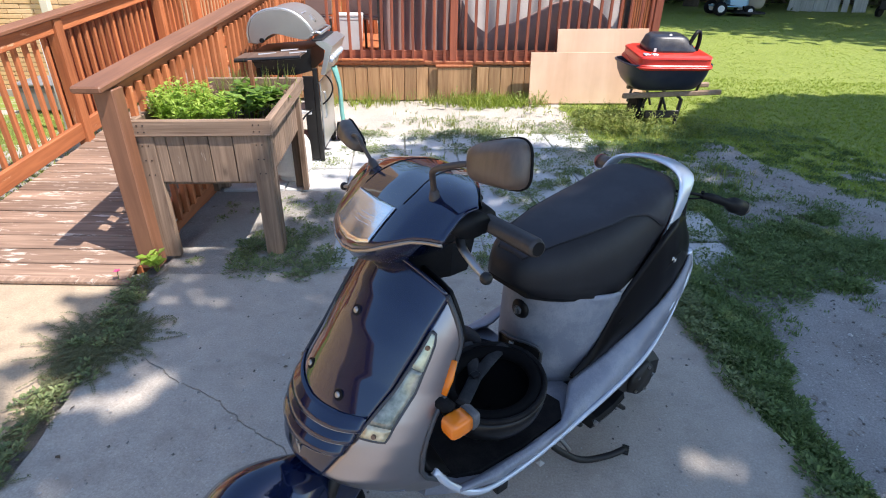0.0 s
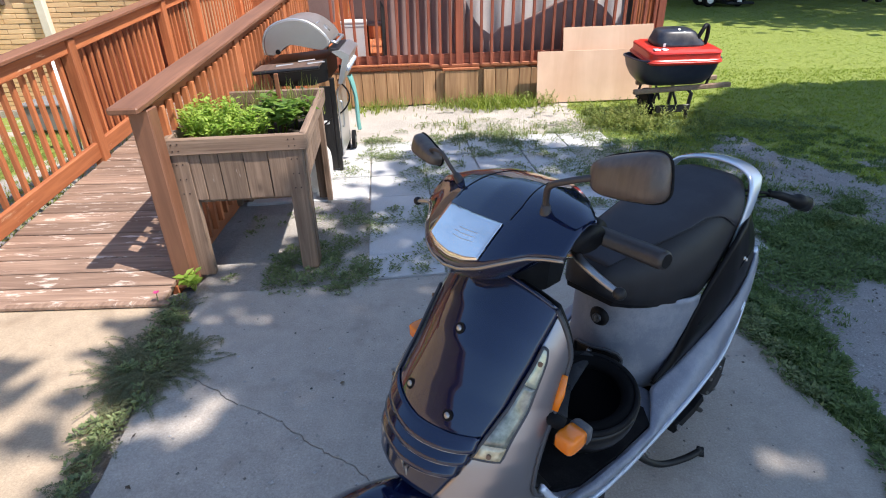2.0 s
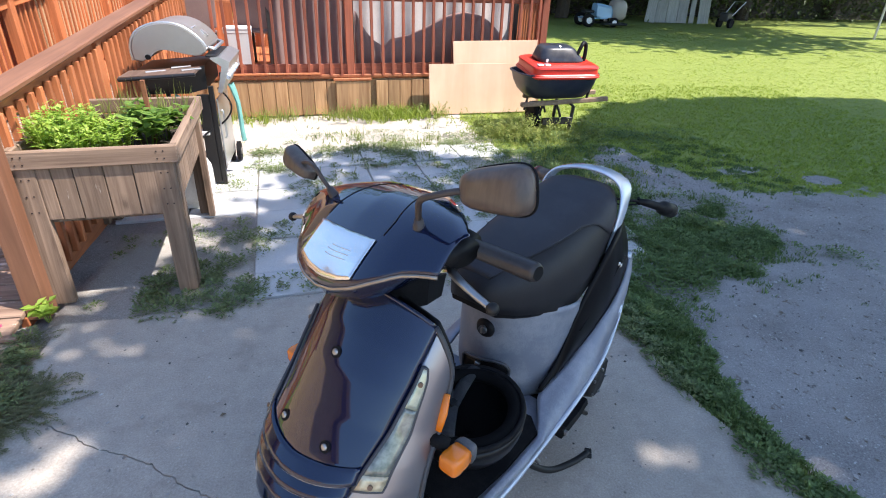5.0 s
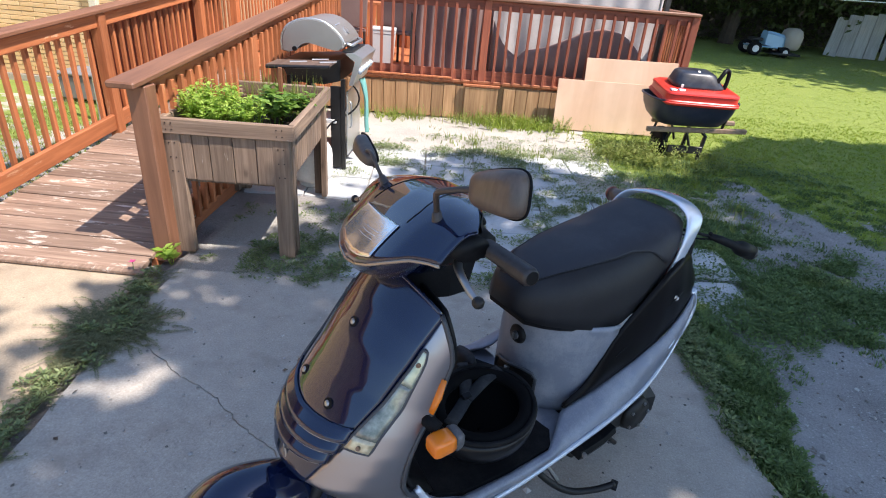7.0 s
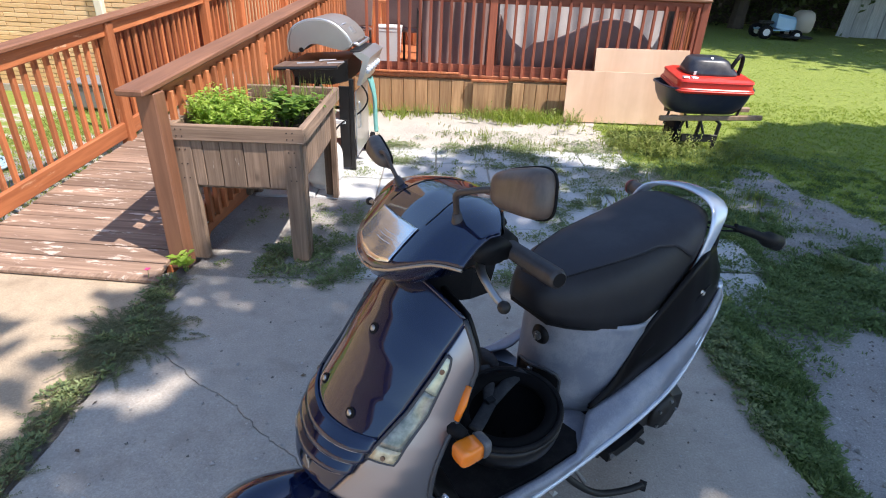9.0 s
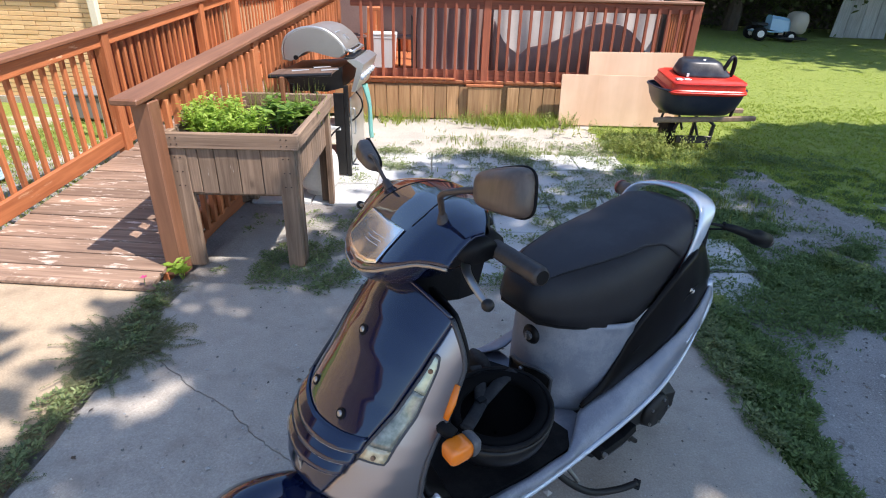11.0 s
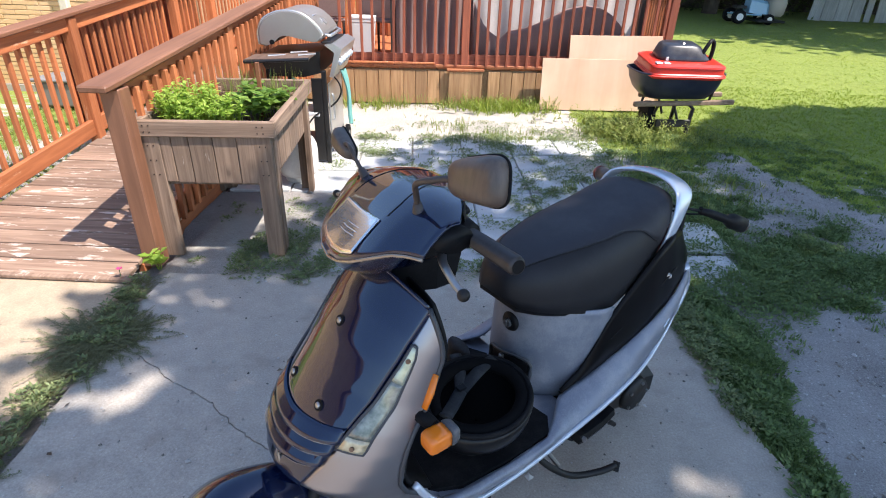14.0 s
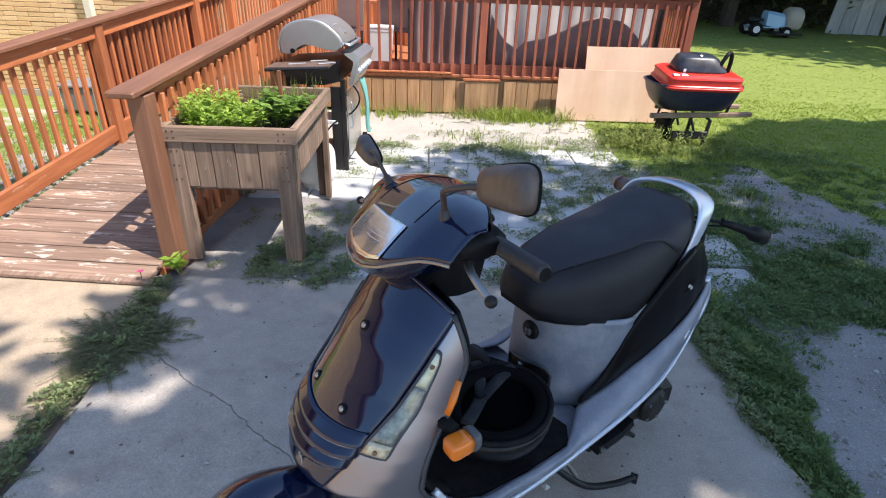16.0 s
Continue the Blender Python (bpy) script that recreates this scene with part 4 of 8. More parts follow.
for zc, l in ((0.668, -0.069), (0.668, 0.069), (0.822, 0.0)):
    ph = math.asin(l / lerp(SH[0], SH[2], zc))
    p = shield(zc, ph, 0.003)
    n = Vector((1, l * 2.2, 0.6)).normalized()
    sc = part("screw", tube(bmesh.new(), [p - n * 0.002, p + n * 0.004, p + n * 0.006], [0.0075, 0.0075, 0.005], 12), STEEL, front, smooth=True)
    part("washer", tube(bmesh.new(), [p - n * 0.003, p + n * 0.0015], 0.0135, 16), RUBBER, sc)
p = shield(0.525, 0.07, 0.004)
part("emblem", tube(bmesh.new(), [p + Vector((0, -0.013, 0.012)), p + Vector((0.003, 0, -0.012)), p + Vector((0, 0.013, 0.012))], 0.0028, 6), STEEL, front, "small worn metal emblem")
part("emblem_pin", tube(bmesh.new(), [p + Vector((0.003, 0.004, 0.004)), p + Vector((0.004, 0.01, -0.028))], 0.003, 6), STEEL, front)


def strip_lens(sign):
    """The long slanting lens between front panel and leg shield, of three differently aged pieces."""
    N_ = 24
    rings = []
    for k in range(N_ + 1):
        t = k / N_
        z = 0.604 + (0.868 - 0.604) * t
        a = phi_b(z) + 0.004 + 0.014 * t
        wdt = lerp([0, 0.05, 0.5, 0.93, 1], [0.29, 0.285, 0.205, 0.11, 0.06], t)
        rings.append([shield(z - 0.02 * wdt * j / 4, sign * (a + wdt * j / 4), 0.005) for j in range(5)])
    ob = solid(part("side_lens", loft(bmesh.new(), rings[3:17], closed=False), STRIP, scooter, "long yellowed clear lens", smooth=True), 0.006, 0)
    solid(part("lens_top", loft(bmesh.new(), rings[16:], closed=False), STRIPTOP, ob, "paler clear end of the lens", smooth=True), 0.007, 0)
    solid(part("lens_foot", loft(bmesh.new(), rings[:4], closed=False), STRIPFOOT, ob, "yellowed lower end of the lens", smooth=True), 0.007, 0)
    edge = [r[0] for r in rings] + rings[-1][1:] + [r[-1] for r in rings[::-1]][1:] + rings[0][::-1][1:]
    part("lens_frame", tube(bmesh.new(), edge, 0.0042, 8), EDGEGREY, ob, smooth=True)
    for k, j in ((21, 2), (1, 2)):
        q = rings[k][j]
        part("lens_screw", tube(bmesh.new(), [q, q + Vector((0.006, sign * 0.004, 0.003))], 0.0055, 10), RUSTY, ob)


RUSTY = gloss("rusty_screw", (0.16, 0.09, 0.05), 0.6)
strip_lens(1)
strip_lens(-1)

# orange signals on the shield


def superring(a_, b_, n):
    """A rounded rectangle's outline."""
    return [(a_ * math.copysign(abs(math.cos(q)) ** 0.45, math.cos(q)), b_ * math.copysign(abs(math.sin(q)) ** 0.45, math.sin(q))) for q in [6.2832 * (k + 0.5) / n for k in range(n)]]


for sg in (1, -1):
    sig = part("turn_signal", rot_inside(loft(bmesh.new(), [[S(0.195 - 0.8 * dx, sg * (0.272 + 0.62 * dl * a), 0.625 + 0.7 * dz * a) for dl, dz in superring(0.042, 0.033, 20)] for dx, a in ((-0.028, 0.93), (-0.01, 0.98), (0.022, 1.0), (0.036, 0.93), (0.042, 0.8), (0.044, 0.6))])), ORANGE, scooter, "orange front turn signal", smooth=True)
    part("signal_body", rot_inside(loft(bmesh.new(), [[S(0.200 + 0.8 * dx, sg * (0.272 + 0.62 * dl * a), 0.625 + 0.7 * dz * a) for dl, dz in superring(0.043, 0.034, 20)] for dx, a in ((0.026, 1.0), (0.042, 0.94), (0.052, 0.8), (0.056, 0.5))])), GREYPL, sig, smooth=True)
    part("stalk", tube(bmesh.new(), [S(0.18, sg * 0.20, 0.655), S(0.20, sg * 0.245, 0.64)], [0.02, 0.016], 10), RUBBER, sig, smooth=True)
    bm = bmesh.new()
    tube(bm, [shield(0.825, sg * 1.45, 0.004), shield(0.77, sg * 1.46, 0.005), shield(0.715, sg * 1.46, 0.004)], [0.008, 0.011, 0.008], 8, 0.5)
    part("side_reflector", bm, ORANGE, scooter, "slim orange reflector", smooth=True)
    # small bright patch low on the side shield
    part("bright_patch", rot_inside(loft(bmesh.new(), [[shield(0.40 + dz, sg * (1.02 + dp), o) for dp, dz in ((-0.2, -0.012), (0.05, -0.008), (0.12, 0.02), (-0.02, 0.012))] for o in (0.001, 0.004)])), BRIGHT, scooter)

# front wheel and mudguard
AX, AZ = -0.10, 0.215


def wheel(s, z, r, width):
    wh = new("wheel")
    wh.parent = scooter
    prof = [(r - 0.055, -width * 0.42), (r - 0.03, -width * 0.5), (r - 0.008, -width * 0.38), (r, -width * 0.15), (r, width * 0.15), (r - 0.008, width * 0.38), (r - 0.03, width * 0.5), (r - 0.055, width * 0.42)]
    N = 40

    def ringset(pr):
        return [[S(s + q * math.cos(6.2832 * k / N), l, z + q * math.sin(6.2832 * k / N)) for q, l in pr] for k in range(N)]
    bm = bmesh.new()
    rs = ringset(prof)
    loft(bm, rs + [rs[0]], closed=True, caps=False)
    bmesh.ops.remove_doubles(bm, verts=bm.verts[:], dist=1e-5)
    part("tyre", rot_inside(bm), RUBBER, wh, "treaded black tyre", smooth=True)
    bm = bmesh.new()
    rs = ringset([(r - 0.05, -0.035), (r - 0.05, 0.035), (r - 0.062, 0.03), (r - 0.062, -0.03)])
    loft(bm, rs + [rs[0]], closed=True, caps=False)
    for k in range(3):
        a = 2.094 * k
        tube(bm, [S(s, 0, z), S(s + (r - 0.06) * math.cos(a), 0, z + (r - 0.06) * math.sin(a))], [0.03, 0.018], 8)
    tube(bm, [S(s, -0.05, z), S(s, 0.05, z)], 0.035, 14)
    part("rim", bm, STEEL, wh)
    return wh


wheel(AX, 0.18, 0.18, 0.085)
wheel(1.15, 0.205, 0.205, 0.09)


def eased(xs, ys, x, span=3.0):
    """A broken line with its corners rounded."""
    return sum(lerp(xs, ys, x + span * q / 4) for q in range(-4, 5)) / 9


rings = []
for k in np.linspace(0, 26, 53):
    a = math.radians(-12 + 168 * k / 26)
    taper = eased([0, 5, 12, 16, 26], [0.12, 0.148, 0.138, 0.10, 0.07], k)
    R = eased([0, 6, 10, 13, 16, 26], [0.315, 0.32, 0.302, 0.27, 0.228, 0.2], k)
    drop = eased([0, 8, 13, 26], [0.085, 0.09, 0.13, 0.15], k)
    rings.append([S(AX + 0.012 - (R - drop * abs(q) ** 2.2) * math.cos(a), q * taper, AZ + (R - drop * abs(q) ** 2.2) * math.sin(a)) for q in np.linspace(-1, 1, 19)])
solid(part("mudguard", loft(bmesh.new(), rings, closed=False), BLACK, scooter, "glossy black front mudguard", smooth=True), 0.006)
for sg in (-1, 1):
    part("fork", tube(bmesh.new(), [S(AX, sg * 0.062, AZ), S(0.02, sg * 0.062, 0.5)], 0.016, 10), GREASY, scooter, smooth=True)

# steering head: cowl, lamp, bars, levers and mirrors, turned a little to the right
HEAD = Matrix.Translation(S(0.36, -0.045, 1.05)) @ Matrix.Rotation(radians(-9), 4, "Z") @ Matrix.Rotation(radians(7), 4, "X") @ Matrix.Translation((0, 0, -1.05))
CY = (0.0, 0.06, 0.113, 0.16, 0.20, 0.235, 0.272)
CXF = (0.244, 0.240, 0.226, 0.198, 0.164, 0.142, 0.126)
CZF = (0.962, 0.969, 0.984, 1.003, 1.018, 1.022, 1.024)
CXR = (-0.065, -0.06, -0.05, -0.03, -0.01, 0.012, 0.04)
CZR = (1.102, 1.104, 1.105, 1.101, 1.096, 1.089, 1.08)


def cowl(y, u, out=0.0):
    """The cowl's upper skin: y across, u from the front lip (0) to the rear edge (1)."""
    a = abs(y)
    xf, zf, xr, zr = (lerp(CY, t, a) for t in (CXF, CZF, CXR, CZR))
    x = xf + (xr - xf) * u
    z = zf + (zr - zf) * math.sin(math.pi / 2 * min(1.0, u * 1.15)) + 0.024 * math.sin(math.pi * u) * (1 - a / 0.272)
    return HEAD @ Vector((x + 0.5 * out, y, z + out))


YS = list(np.linspace(-0.272, 0.272, 41))
rings = [[cowl(y, u) for u in np.linspace(0, 1, 19)] for y in YS]
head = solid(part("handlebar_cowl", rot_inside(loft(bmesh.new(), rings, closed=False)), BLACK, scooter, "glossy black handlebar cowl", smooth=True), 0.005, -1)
# underside and back of the cowl
rings = []
for y in np.linspace(-0.262, 0.262, 25):
    a = abs(y)
    xf, zf, xr, zr = (lerp(CY, t, a) for t in (CXF, CZF, CXR, CZR))
    dz = lerp([0, 0.12, 0.27], [0.055, 0.05, 0.012], a)
    rings.append([HEAD @ Vector(p) for p in ((xf - 0.004, y, zf - 0.004), (xf - 0.018, y, zf - 0.6 * dz), (xf - 0.06, y * 0.97, zf - dz), (lerp([0, 0.27], [0.02, 0.07], a), y * 0.95, zf - dz))])
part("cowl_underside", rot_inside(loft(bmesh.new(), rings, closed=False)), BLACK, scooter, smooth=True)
rings = [[cowl(y, 1.0), cowl(y, 1.0) + Vector((-0.006, 0, -0.02)), cowl(y, 1.0) + Vector((-0.008, 0, -0.055))] for y in np.linspace(-0.24, 0.24, 17)]
part("cowl_back", rot_inside(loft(bmesh.new(), rings, closed=False)), MATTE, scooter, smooth=True)


def lens_u(y, x):
    a = abs(y)
    xf, xr = lerp(CY, CXF, a), lerp(CY, CXR, a)
    return max(0.04, (xf - x) / (xf - xr))


rings = [[cowl(y, 0.035 + (lens_u(y, lerp([0, 0.115], [0.15, 0.146], abs(y))) - 0.035) * k / 10, 0.0018) for k in range(11)] for y in np.linspace(-0.115, 0.104, 23)]
lamp = solid(part("headlight", loft(bmesh.new(), rings, closed=False), LENS, scooter, "clear headlight lens", smooth=True), 0.003, 0)
part("lamp_seal", tube(bmesh.new(), [r[0] for r in rings] + rings[-1][1:] + [r[-1] for r in rings[::-1]][1:] + rings[0][::-1][1:], 0.001, 6), MATTE, lamp, smooth=True)
for row in (4, 5, 6):
    part("lens_rib", tube(bmesh.new(), [r[row] + Vector((0, 0, 0.0022)) for r in rings[7 + row // 2:-5]], 0.0012, 6), BRIGHT, lamp, smooth=True)
for sg in (1, -1):
    part("seam", tube(bmesh.new(), [cowl(sg * lerp([0.45, 1.0], [0.112, 0.062], u), u, 0.0008) for u in np.linspace(0.34, 0.98, 12)], 0.0009, 5), MATTE, head, smooth=True)
    # solid black outer ends, standing in for the dark openings round the bars
    part("bar_opening", rot_inside(loft(bmesh.new(), [[HEAD @ Vector((0.05 + 0.046 * math.cos(a), sg * y, 1.042 + 0.029 * math.sin(a))) for a in [6.2832 * k / 16 for k in range(16)]] for y in (0.19, 0.262)])), MATTE, scooter, smooth=True)
# tan line along the cowl's front lip
LIPM = gloss("tan_lip", (0.30, 0.25, 0.20), 0.16, 0.6, 0.5, 0.1)
part("cowl_lip", tube(bmesh.new(), [cowl(y, 0.0) + Vector((0, 0, -0.006)) for y in YS], 0.0036, 8, 1.2), LIPM, head, smooth=True)
part("dash", rot_inside(loft(bmesh.new(), [[HEAD @ Vector((x, w_ * math.cos(a), z + h * math.sin(a))) for a in [6.2832 * k / 20 for k in range(20)]] for x, w_, z, h in ((-0.05, 0.12, 1.045, 0.028), (-0.075, 0.11, 1.04, 0.022), (-0.088, 0.08, 1.035, 0.012))])), MATTE, scooter, smooth=True)
bm = bmesh.new()
loft(bm, [[HEAD @ Vector((x * a, y * a, z)) for x, y in ((0.13, -0.055), (0.15, 0), (0.13, 0.055), (0.0, 0.085), (-0.07, 0.07), (-0.08, 0), (-0.07, -0.07), (0.0, -0.085))] for z, a in ((0.84, 0.8), (0.90, 0.95), (0.96, 1.1))])
part("steering_neck", rot_inside(bm), MATTE, scooter)
for sg in (1, -1):
    a, b = HEAD @ Vector((-0.005, sg * 0.20, 1.032)), HEAD @ Vector((-0.012, sg * 0.40, 1.022))
    d = (b - a)
    g = part("grip", tube(bmesh.new(), [a, a + d * 0.10, a + d * 0.12, a + d * 0.95, b], [0.026, 0.026, 0.0195, 0.0205, 0.017], 16), GRIP, scooter, "worn black rubber grip", smooth=True)
    # black disc that stands in for the dark inside of the hollow grip
    part("hollow_end", tube(bmesh.new(), [b - d * 0.01, b + d * 0.004], 0.0145, 14), MATTE, g)
    part("switch_housing", tube(bmesh.new(), [HEAD @ Vector((0.005, sg * 0.18, 1.04)), HEAD @ Vector((0.0, sg * 0.235, 1.034))], [0.036, 0.03], 12), MATTE, scooter, smooth=True)
    lv = smoothpath([HEAD @ Vector(p) for p in ((0.055, sg * 0.225, 1.018), (0.082, sg * 0.27, 1.010), (0.097, sg * 0.34, 0.998), (0.101, sg * 0.392, 0.988))], 5)
    n = len(lv)
    le = part("brake_lever", tube(bmesh.new(), lv, [0.011 - 0.004 * k / (n - 1) for k in range(n)], 10, 0.8), STEEL, scooter, "worn metal brake lever", smooth=True)
    tip = lv[-1]
    bm = bmesh.new()
    bmesh.ops.create_uvsphere(bm, u_segments=14, v_segments=10, radius=0.0125, matrix=Matrix.Translation(tip))
    part("ball_end", bm, GREASY, le, smooth=True)
    part("lever_clamp", boxed(-0.02, 0.02, -0.018, 0.018, -0.014, 0.014, 0.004), MATTE, le).matrix_basis = HEAD @ pose(0.045, sg * 0.22, 1.022)


def mirror_unit(sg, W, H, flare, stem, centre, face, outer, deep=1.0):
    """A rear-view mirror: rubber boot, bent stem, domed housing and glass."""
    unit = part("mirror_stem", tube(bmesh.new(), smoothpath(stem, 6), 0.0068 if sg > 0 else 0.0055, 10), STEMBROWN, scooter, "bent faded black mirror stem", smooth=True)
    part("boot", tube(bmesh.new(), [stem[0] - Vector((0, 0, 0.02)), stem[0], stem[0] + (stem[1] - stem[0]) * 0.55], [0.016, 0.014, 0.009], 12), STEMBROWN, unit, smooth=True)
    nz_ = face.normalized()
    nx_ = (outer - nz_ * outer.dot(nz_)).normalized()
    ny_ = nz_.cross(nx_)
    m = Matrix.Translation(centre) @ Matrix((nx_, ny_, nz_)).transposed().to_4x4()
    outline = []
    for k in range(36):
        a = 6.2832 * k / 36
        x = W * math.copysign(abs(math.cos(a)) ** 0.52, math.cos(a))
        y = H * math.copysign(abs(math.sin(a)) ** 0.56, math.sin(a))
        outline.append((x, y * (1 + flare * x / W)))
    bm = bmesh.new()
    loft(bm, [[m @ Vector((x * a, y * a, z)) for x, y in outline] for a, z in ((0.97, -0.012 * deep), (1.0, -0.006 * deep), (1.0, 0.004 * deep), (0.93, 0.017 * deep), (0.75, 0.026 * deep), (0.4, 0.031 * deep))])
    hs = part("mirror_housing", rot_inside(bm), MIRRORBACK, scooter, "sun-faded brown-black mirror housing", smooth=True)
    part("edge_trim", tube(bmesh.new(), [m @ Vector((x, y, -0.009 * deep)) for x, y in outline + outline[:1]], 0.0032, 6), RUBBER, hs, smooth=True)
    bm = bmesh.new()
    loft(bm, [[m @ Vector((x * 0.93, y * 0.93, z)) for x, y in outline] for z in (-0.0135 * deep, -0.0125 * deep)])
    part("mirror_glass", rot_inside(bm), MIRROR, hs)


mirror_unit(1, 0.080, 0.042, 0.17, [S(0.252, 0.104, 1.10), S(0.240, 0.112, 1.148), S(0.226, 0.132, 1.180), S(0.232, 0.17, 1.199), S(0.25, 0.205, 1.210), S(0.258, 0.235, 1.213)], S(0.262, 0.277, 1.229), Vector((0.97, -0.10, 0.16)), Vector((0.057, 0.965, 0.255)))
mirror_unit(-1, 0.066, 0.027, 0.24, [S(0.308, -0.225, 1.060), S(0.300, -0.262, 1.100), S(0.300, -0.292, 1.126), S(0.312, -0.335, 1.124), S(0.33, -0.385, 1.108)], S(0.345, -0.412, 1.096), Vector((0.97, -0.10, 0.16)), Vector((-0.13, -0.96, 0.22)))

# floor, mat and sill rims
bm = bmesh.new()
rings = []
for s, hw, zb, zt in ((0.16, 0.20, 0.30, 0.40), (0.24, 0.235, 0.285, 0.352), (0.4, 0.262, 0.28, 0.352), (0.6, 0.264, 0.285, 0.355), (0.74, 0.255, 0.30, 0.36)):
    rings.append([S(s, y, z) for y, z in ((-hw, zt), (-hw + 0.02, zt + 0.003), (hw - 0.02, zt + 0.003), (hw, zt), (hw - 0.01, zb + 0.02), (hw - 0.05, zb), (-hw + 0.05, zb), (-hw + 0.01, zb + 0.02))])
part("floorboard", rot_inside(loft(bm, rings)), DUSTY, scooter, "dusty grey floorboard")
bm = bmesh.new()
pl = [(0.20, -0.20), (0.30, -0.245), (0.45, -0.254), (0.615, -0.25), (0.66, -0.20), (0.70, -0.13), (0.66, -0.10), (0.66, 0.10), (0.65, 0.13), (0.66, 0.20), (0.615, 0.25), (0.45, 0.254), (0.30, 0.245), (0.20, 0.20)]
part("floor_mat", rot_inside(loft(bm, [[S(s, l, z) for s, l in pl] for z in (0.352, 0.368)])), RUBBER, scooter, "black rubber floor mat")
for sg in (1, -1):
    path = smoothpath([S(s, sg * l, z) for s, l, z in ((0.165, 0.222, 0.44), (0.20, 0.243, 0.385), (0.255, 0.262, 0.335), (0.33, 0.271, 0.312), (0.495, 0.273, 0.316), (0.734, 0.270, 0.350), (0.90, 0.262, 0.374), (1.043, 0.248, 0.408), (1.17, 0.222, 0.462), (1.25, 0.2, 0.515), (1.31, 0.178, 0.575))], 5)
    # brighter than the silver panels: the edge's white highlight is in the colour
    part("sill_rim", tube(bmesh.new(), path, 0.0085, 10, 1.3), BRIGHT, scooter, "silver sill rim with its edge highlight put into the colour", smooth=True)
    fin = smoothpath([S(1.27, sg * 0.188, 0.50), S(1.335, sg * 0.172, 0.545), S(1.352, sg * 0.165, 0.60), S(1.33, sg * 0.16, 0.66)], 5)
    part("tail_fin", tube(bmesh.new(), fin, 0.012, 8, 1.4), BRIGHT, scooter, smooth=True)
    # lower flank in dusty silver
    rows = [(0.22, 0.244, 0.362, 0.252, 0.350), (0.33, 0.258, 0.362, 0.270, 0.325), (0.50, 0.261, 0.362, 0.273, 0.326), (0.60, 0.258, 0.368, 0.271, 0.336), (0.66, 0.222, 0.380, 0.270, 0.342), (0.72, 0.178, 0.405, 0.270, 0.348), (0.85, 0.196, 0.445, 0.264, 0.368), (1.0, 0.205, 0.50, 0.25, 0.40), (1.15, 0.204, 0.555, 0.226, 0.452), (1.25, 0.19, 0.605, 0.203, 0.51), (1.33, 0.165, 0.65, 0.172, 0.575)]
    ss = np.linspace(0.22, 1.33, 42)
    rings = []
    for s in ss:
        l0, z0_, l1, z1_ = (lerp([r[0] for r in rows], [r[i] for r in rows], s) for i in (1, 2, 3, 4))
        rings.append([S(s, sg * (l0 + (l1 - l0) * t + 0.012 * math.sin(math.pi * t)), z0_ + (z1_ - z0_) * t + 0.010 * math.sin(math.pi * t)) for t in np.linspace(0, 1, 9)])
    solid(part("lower_flank", rot_inside(loft(bmesh.new(), rings, closed=False)), DUSTY, scooter, "scuffed dusty silver lower flank", smooth=True), 0.006, 0)
    # black upper flank
    rows = [(0.725, 0.176, 0.41, 0.176, 0.422), (0.80, 0.188, 0.43, 0.184, 0.475), (0.85, 0.193, 0.445, 0.188, 0.55), (0.89, 0.196, 0.455, 0.189, 0.625), (0.94, 0.199, 0.475, 0.187, 0.672), (1.0, 0.202, 0.495, 0.185, 0.72), (1.1, 0.202, 0.535, 0.178, 0.79), (1.2, 0.194, 0.58, 0.160, 0.82), (1.3, 0.172, 0.63, 0.125, 0.80), (1.37, 0.135, 0.66, 0.09, 0.74)]
    ss = np.linspace(0.725 if sg > 0 else 0.87, 1.37, 30)
    rings = []
    for s in ss:
        l0, z0_, l1, z1_ = (lerp([r[0] for r in rows], [r[i] for r in rows], s) for i in (1, 2, 3, 4))
        rings.append([S(s, sg * (l0 + (l1 - l0) * t + 0.010 * math.sin(math.pi * t)), z0_ + (z1_ - z0_) * t) for t in np.linspace(0, 1, 9)])
    fl = solid(part("upper_flank", rot_inside(loft(bmesh.new(), rings, closed=False)), SATIN, scooter, "black upper flank, kept dark in place of a dark reflection", smooth=True), 0.006, 0)
    part("flank_seam", tube(bmesh.new(), [S(s, sg * (lerp([0.9, 1.2], [0.206, 0.196], s)), lerp([0.9, 1.05, 1.2], [0.56, 0.625, 0.71], s)) for s in np.linspace(0.9, 1.2, 9)], 0.0022, 5), MATTE, fl, smooth=True)
    part("flank_latch", tube(bmesh.new(), [S(1.165, sg * 0.186, 0.69), S(1.175, sg * 0.197, 0.685)], [0.012, 0.008], 10), STEEL, fl)
    part("rear_reflector", boxed(-0.02, 0.02, -0.004, 0.004, -0.008, 0.008, 0.002), BRIGHT, scooter).matrix_basis = Matrix.Translation(S(1.172, sg * 0.224, 0.518)) @ Euler((0, radians(28), radians(sg * 12))).to_matrix().to_4x4()
# seat-post cover
rings = []
for z in np.linspace(0.36, 0.715, 16):
    sc = lerp([0.36, 0.42, 0.6, 0.715], [0.655, 0.642, 0.648, 0.662], z)
    ring = []
    for ph in np.linspace(-1.5, 1.5, 25):
        s_at = sc + 0.26 * (1 - math.cos(ph))
        zmax = lerp((0.6, 0.7, 0.8, 0.9, 1.0), (0.722, 0.70, 0.678, 0.664, 0.70), s_at)
        ring.append(S(s_at, 0.192 * math.sin(ph), 0.36 + (zmax - 0.36) * (z - 0.36) / 0.355))
    rings.append(ring)
post_cover = solid(part("seat_post_cover", loft(bmesh.new(), rings, closed=False), DUSTY, scooter, "dusty silver-grey panel below the seat", smooth=True), 0.006)
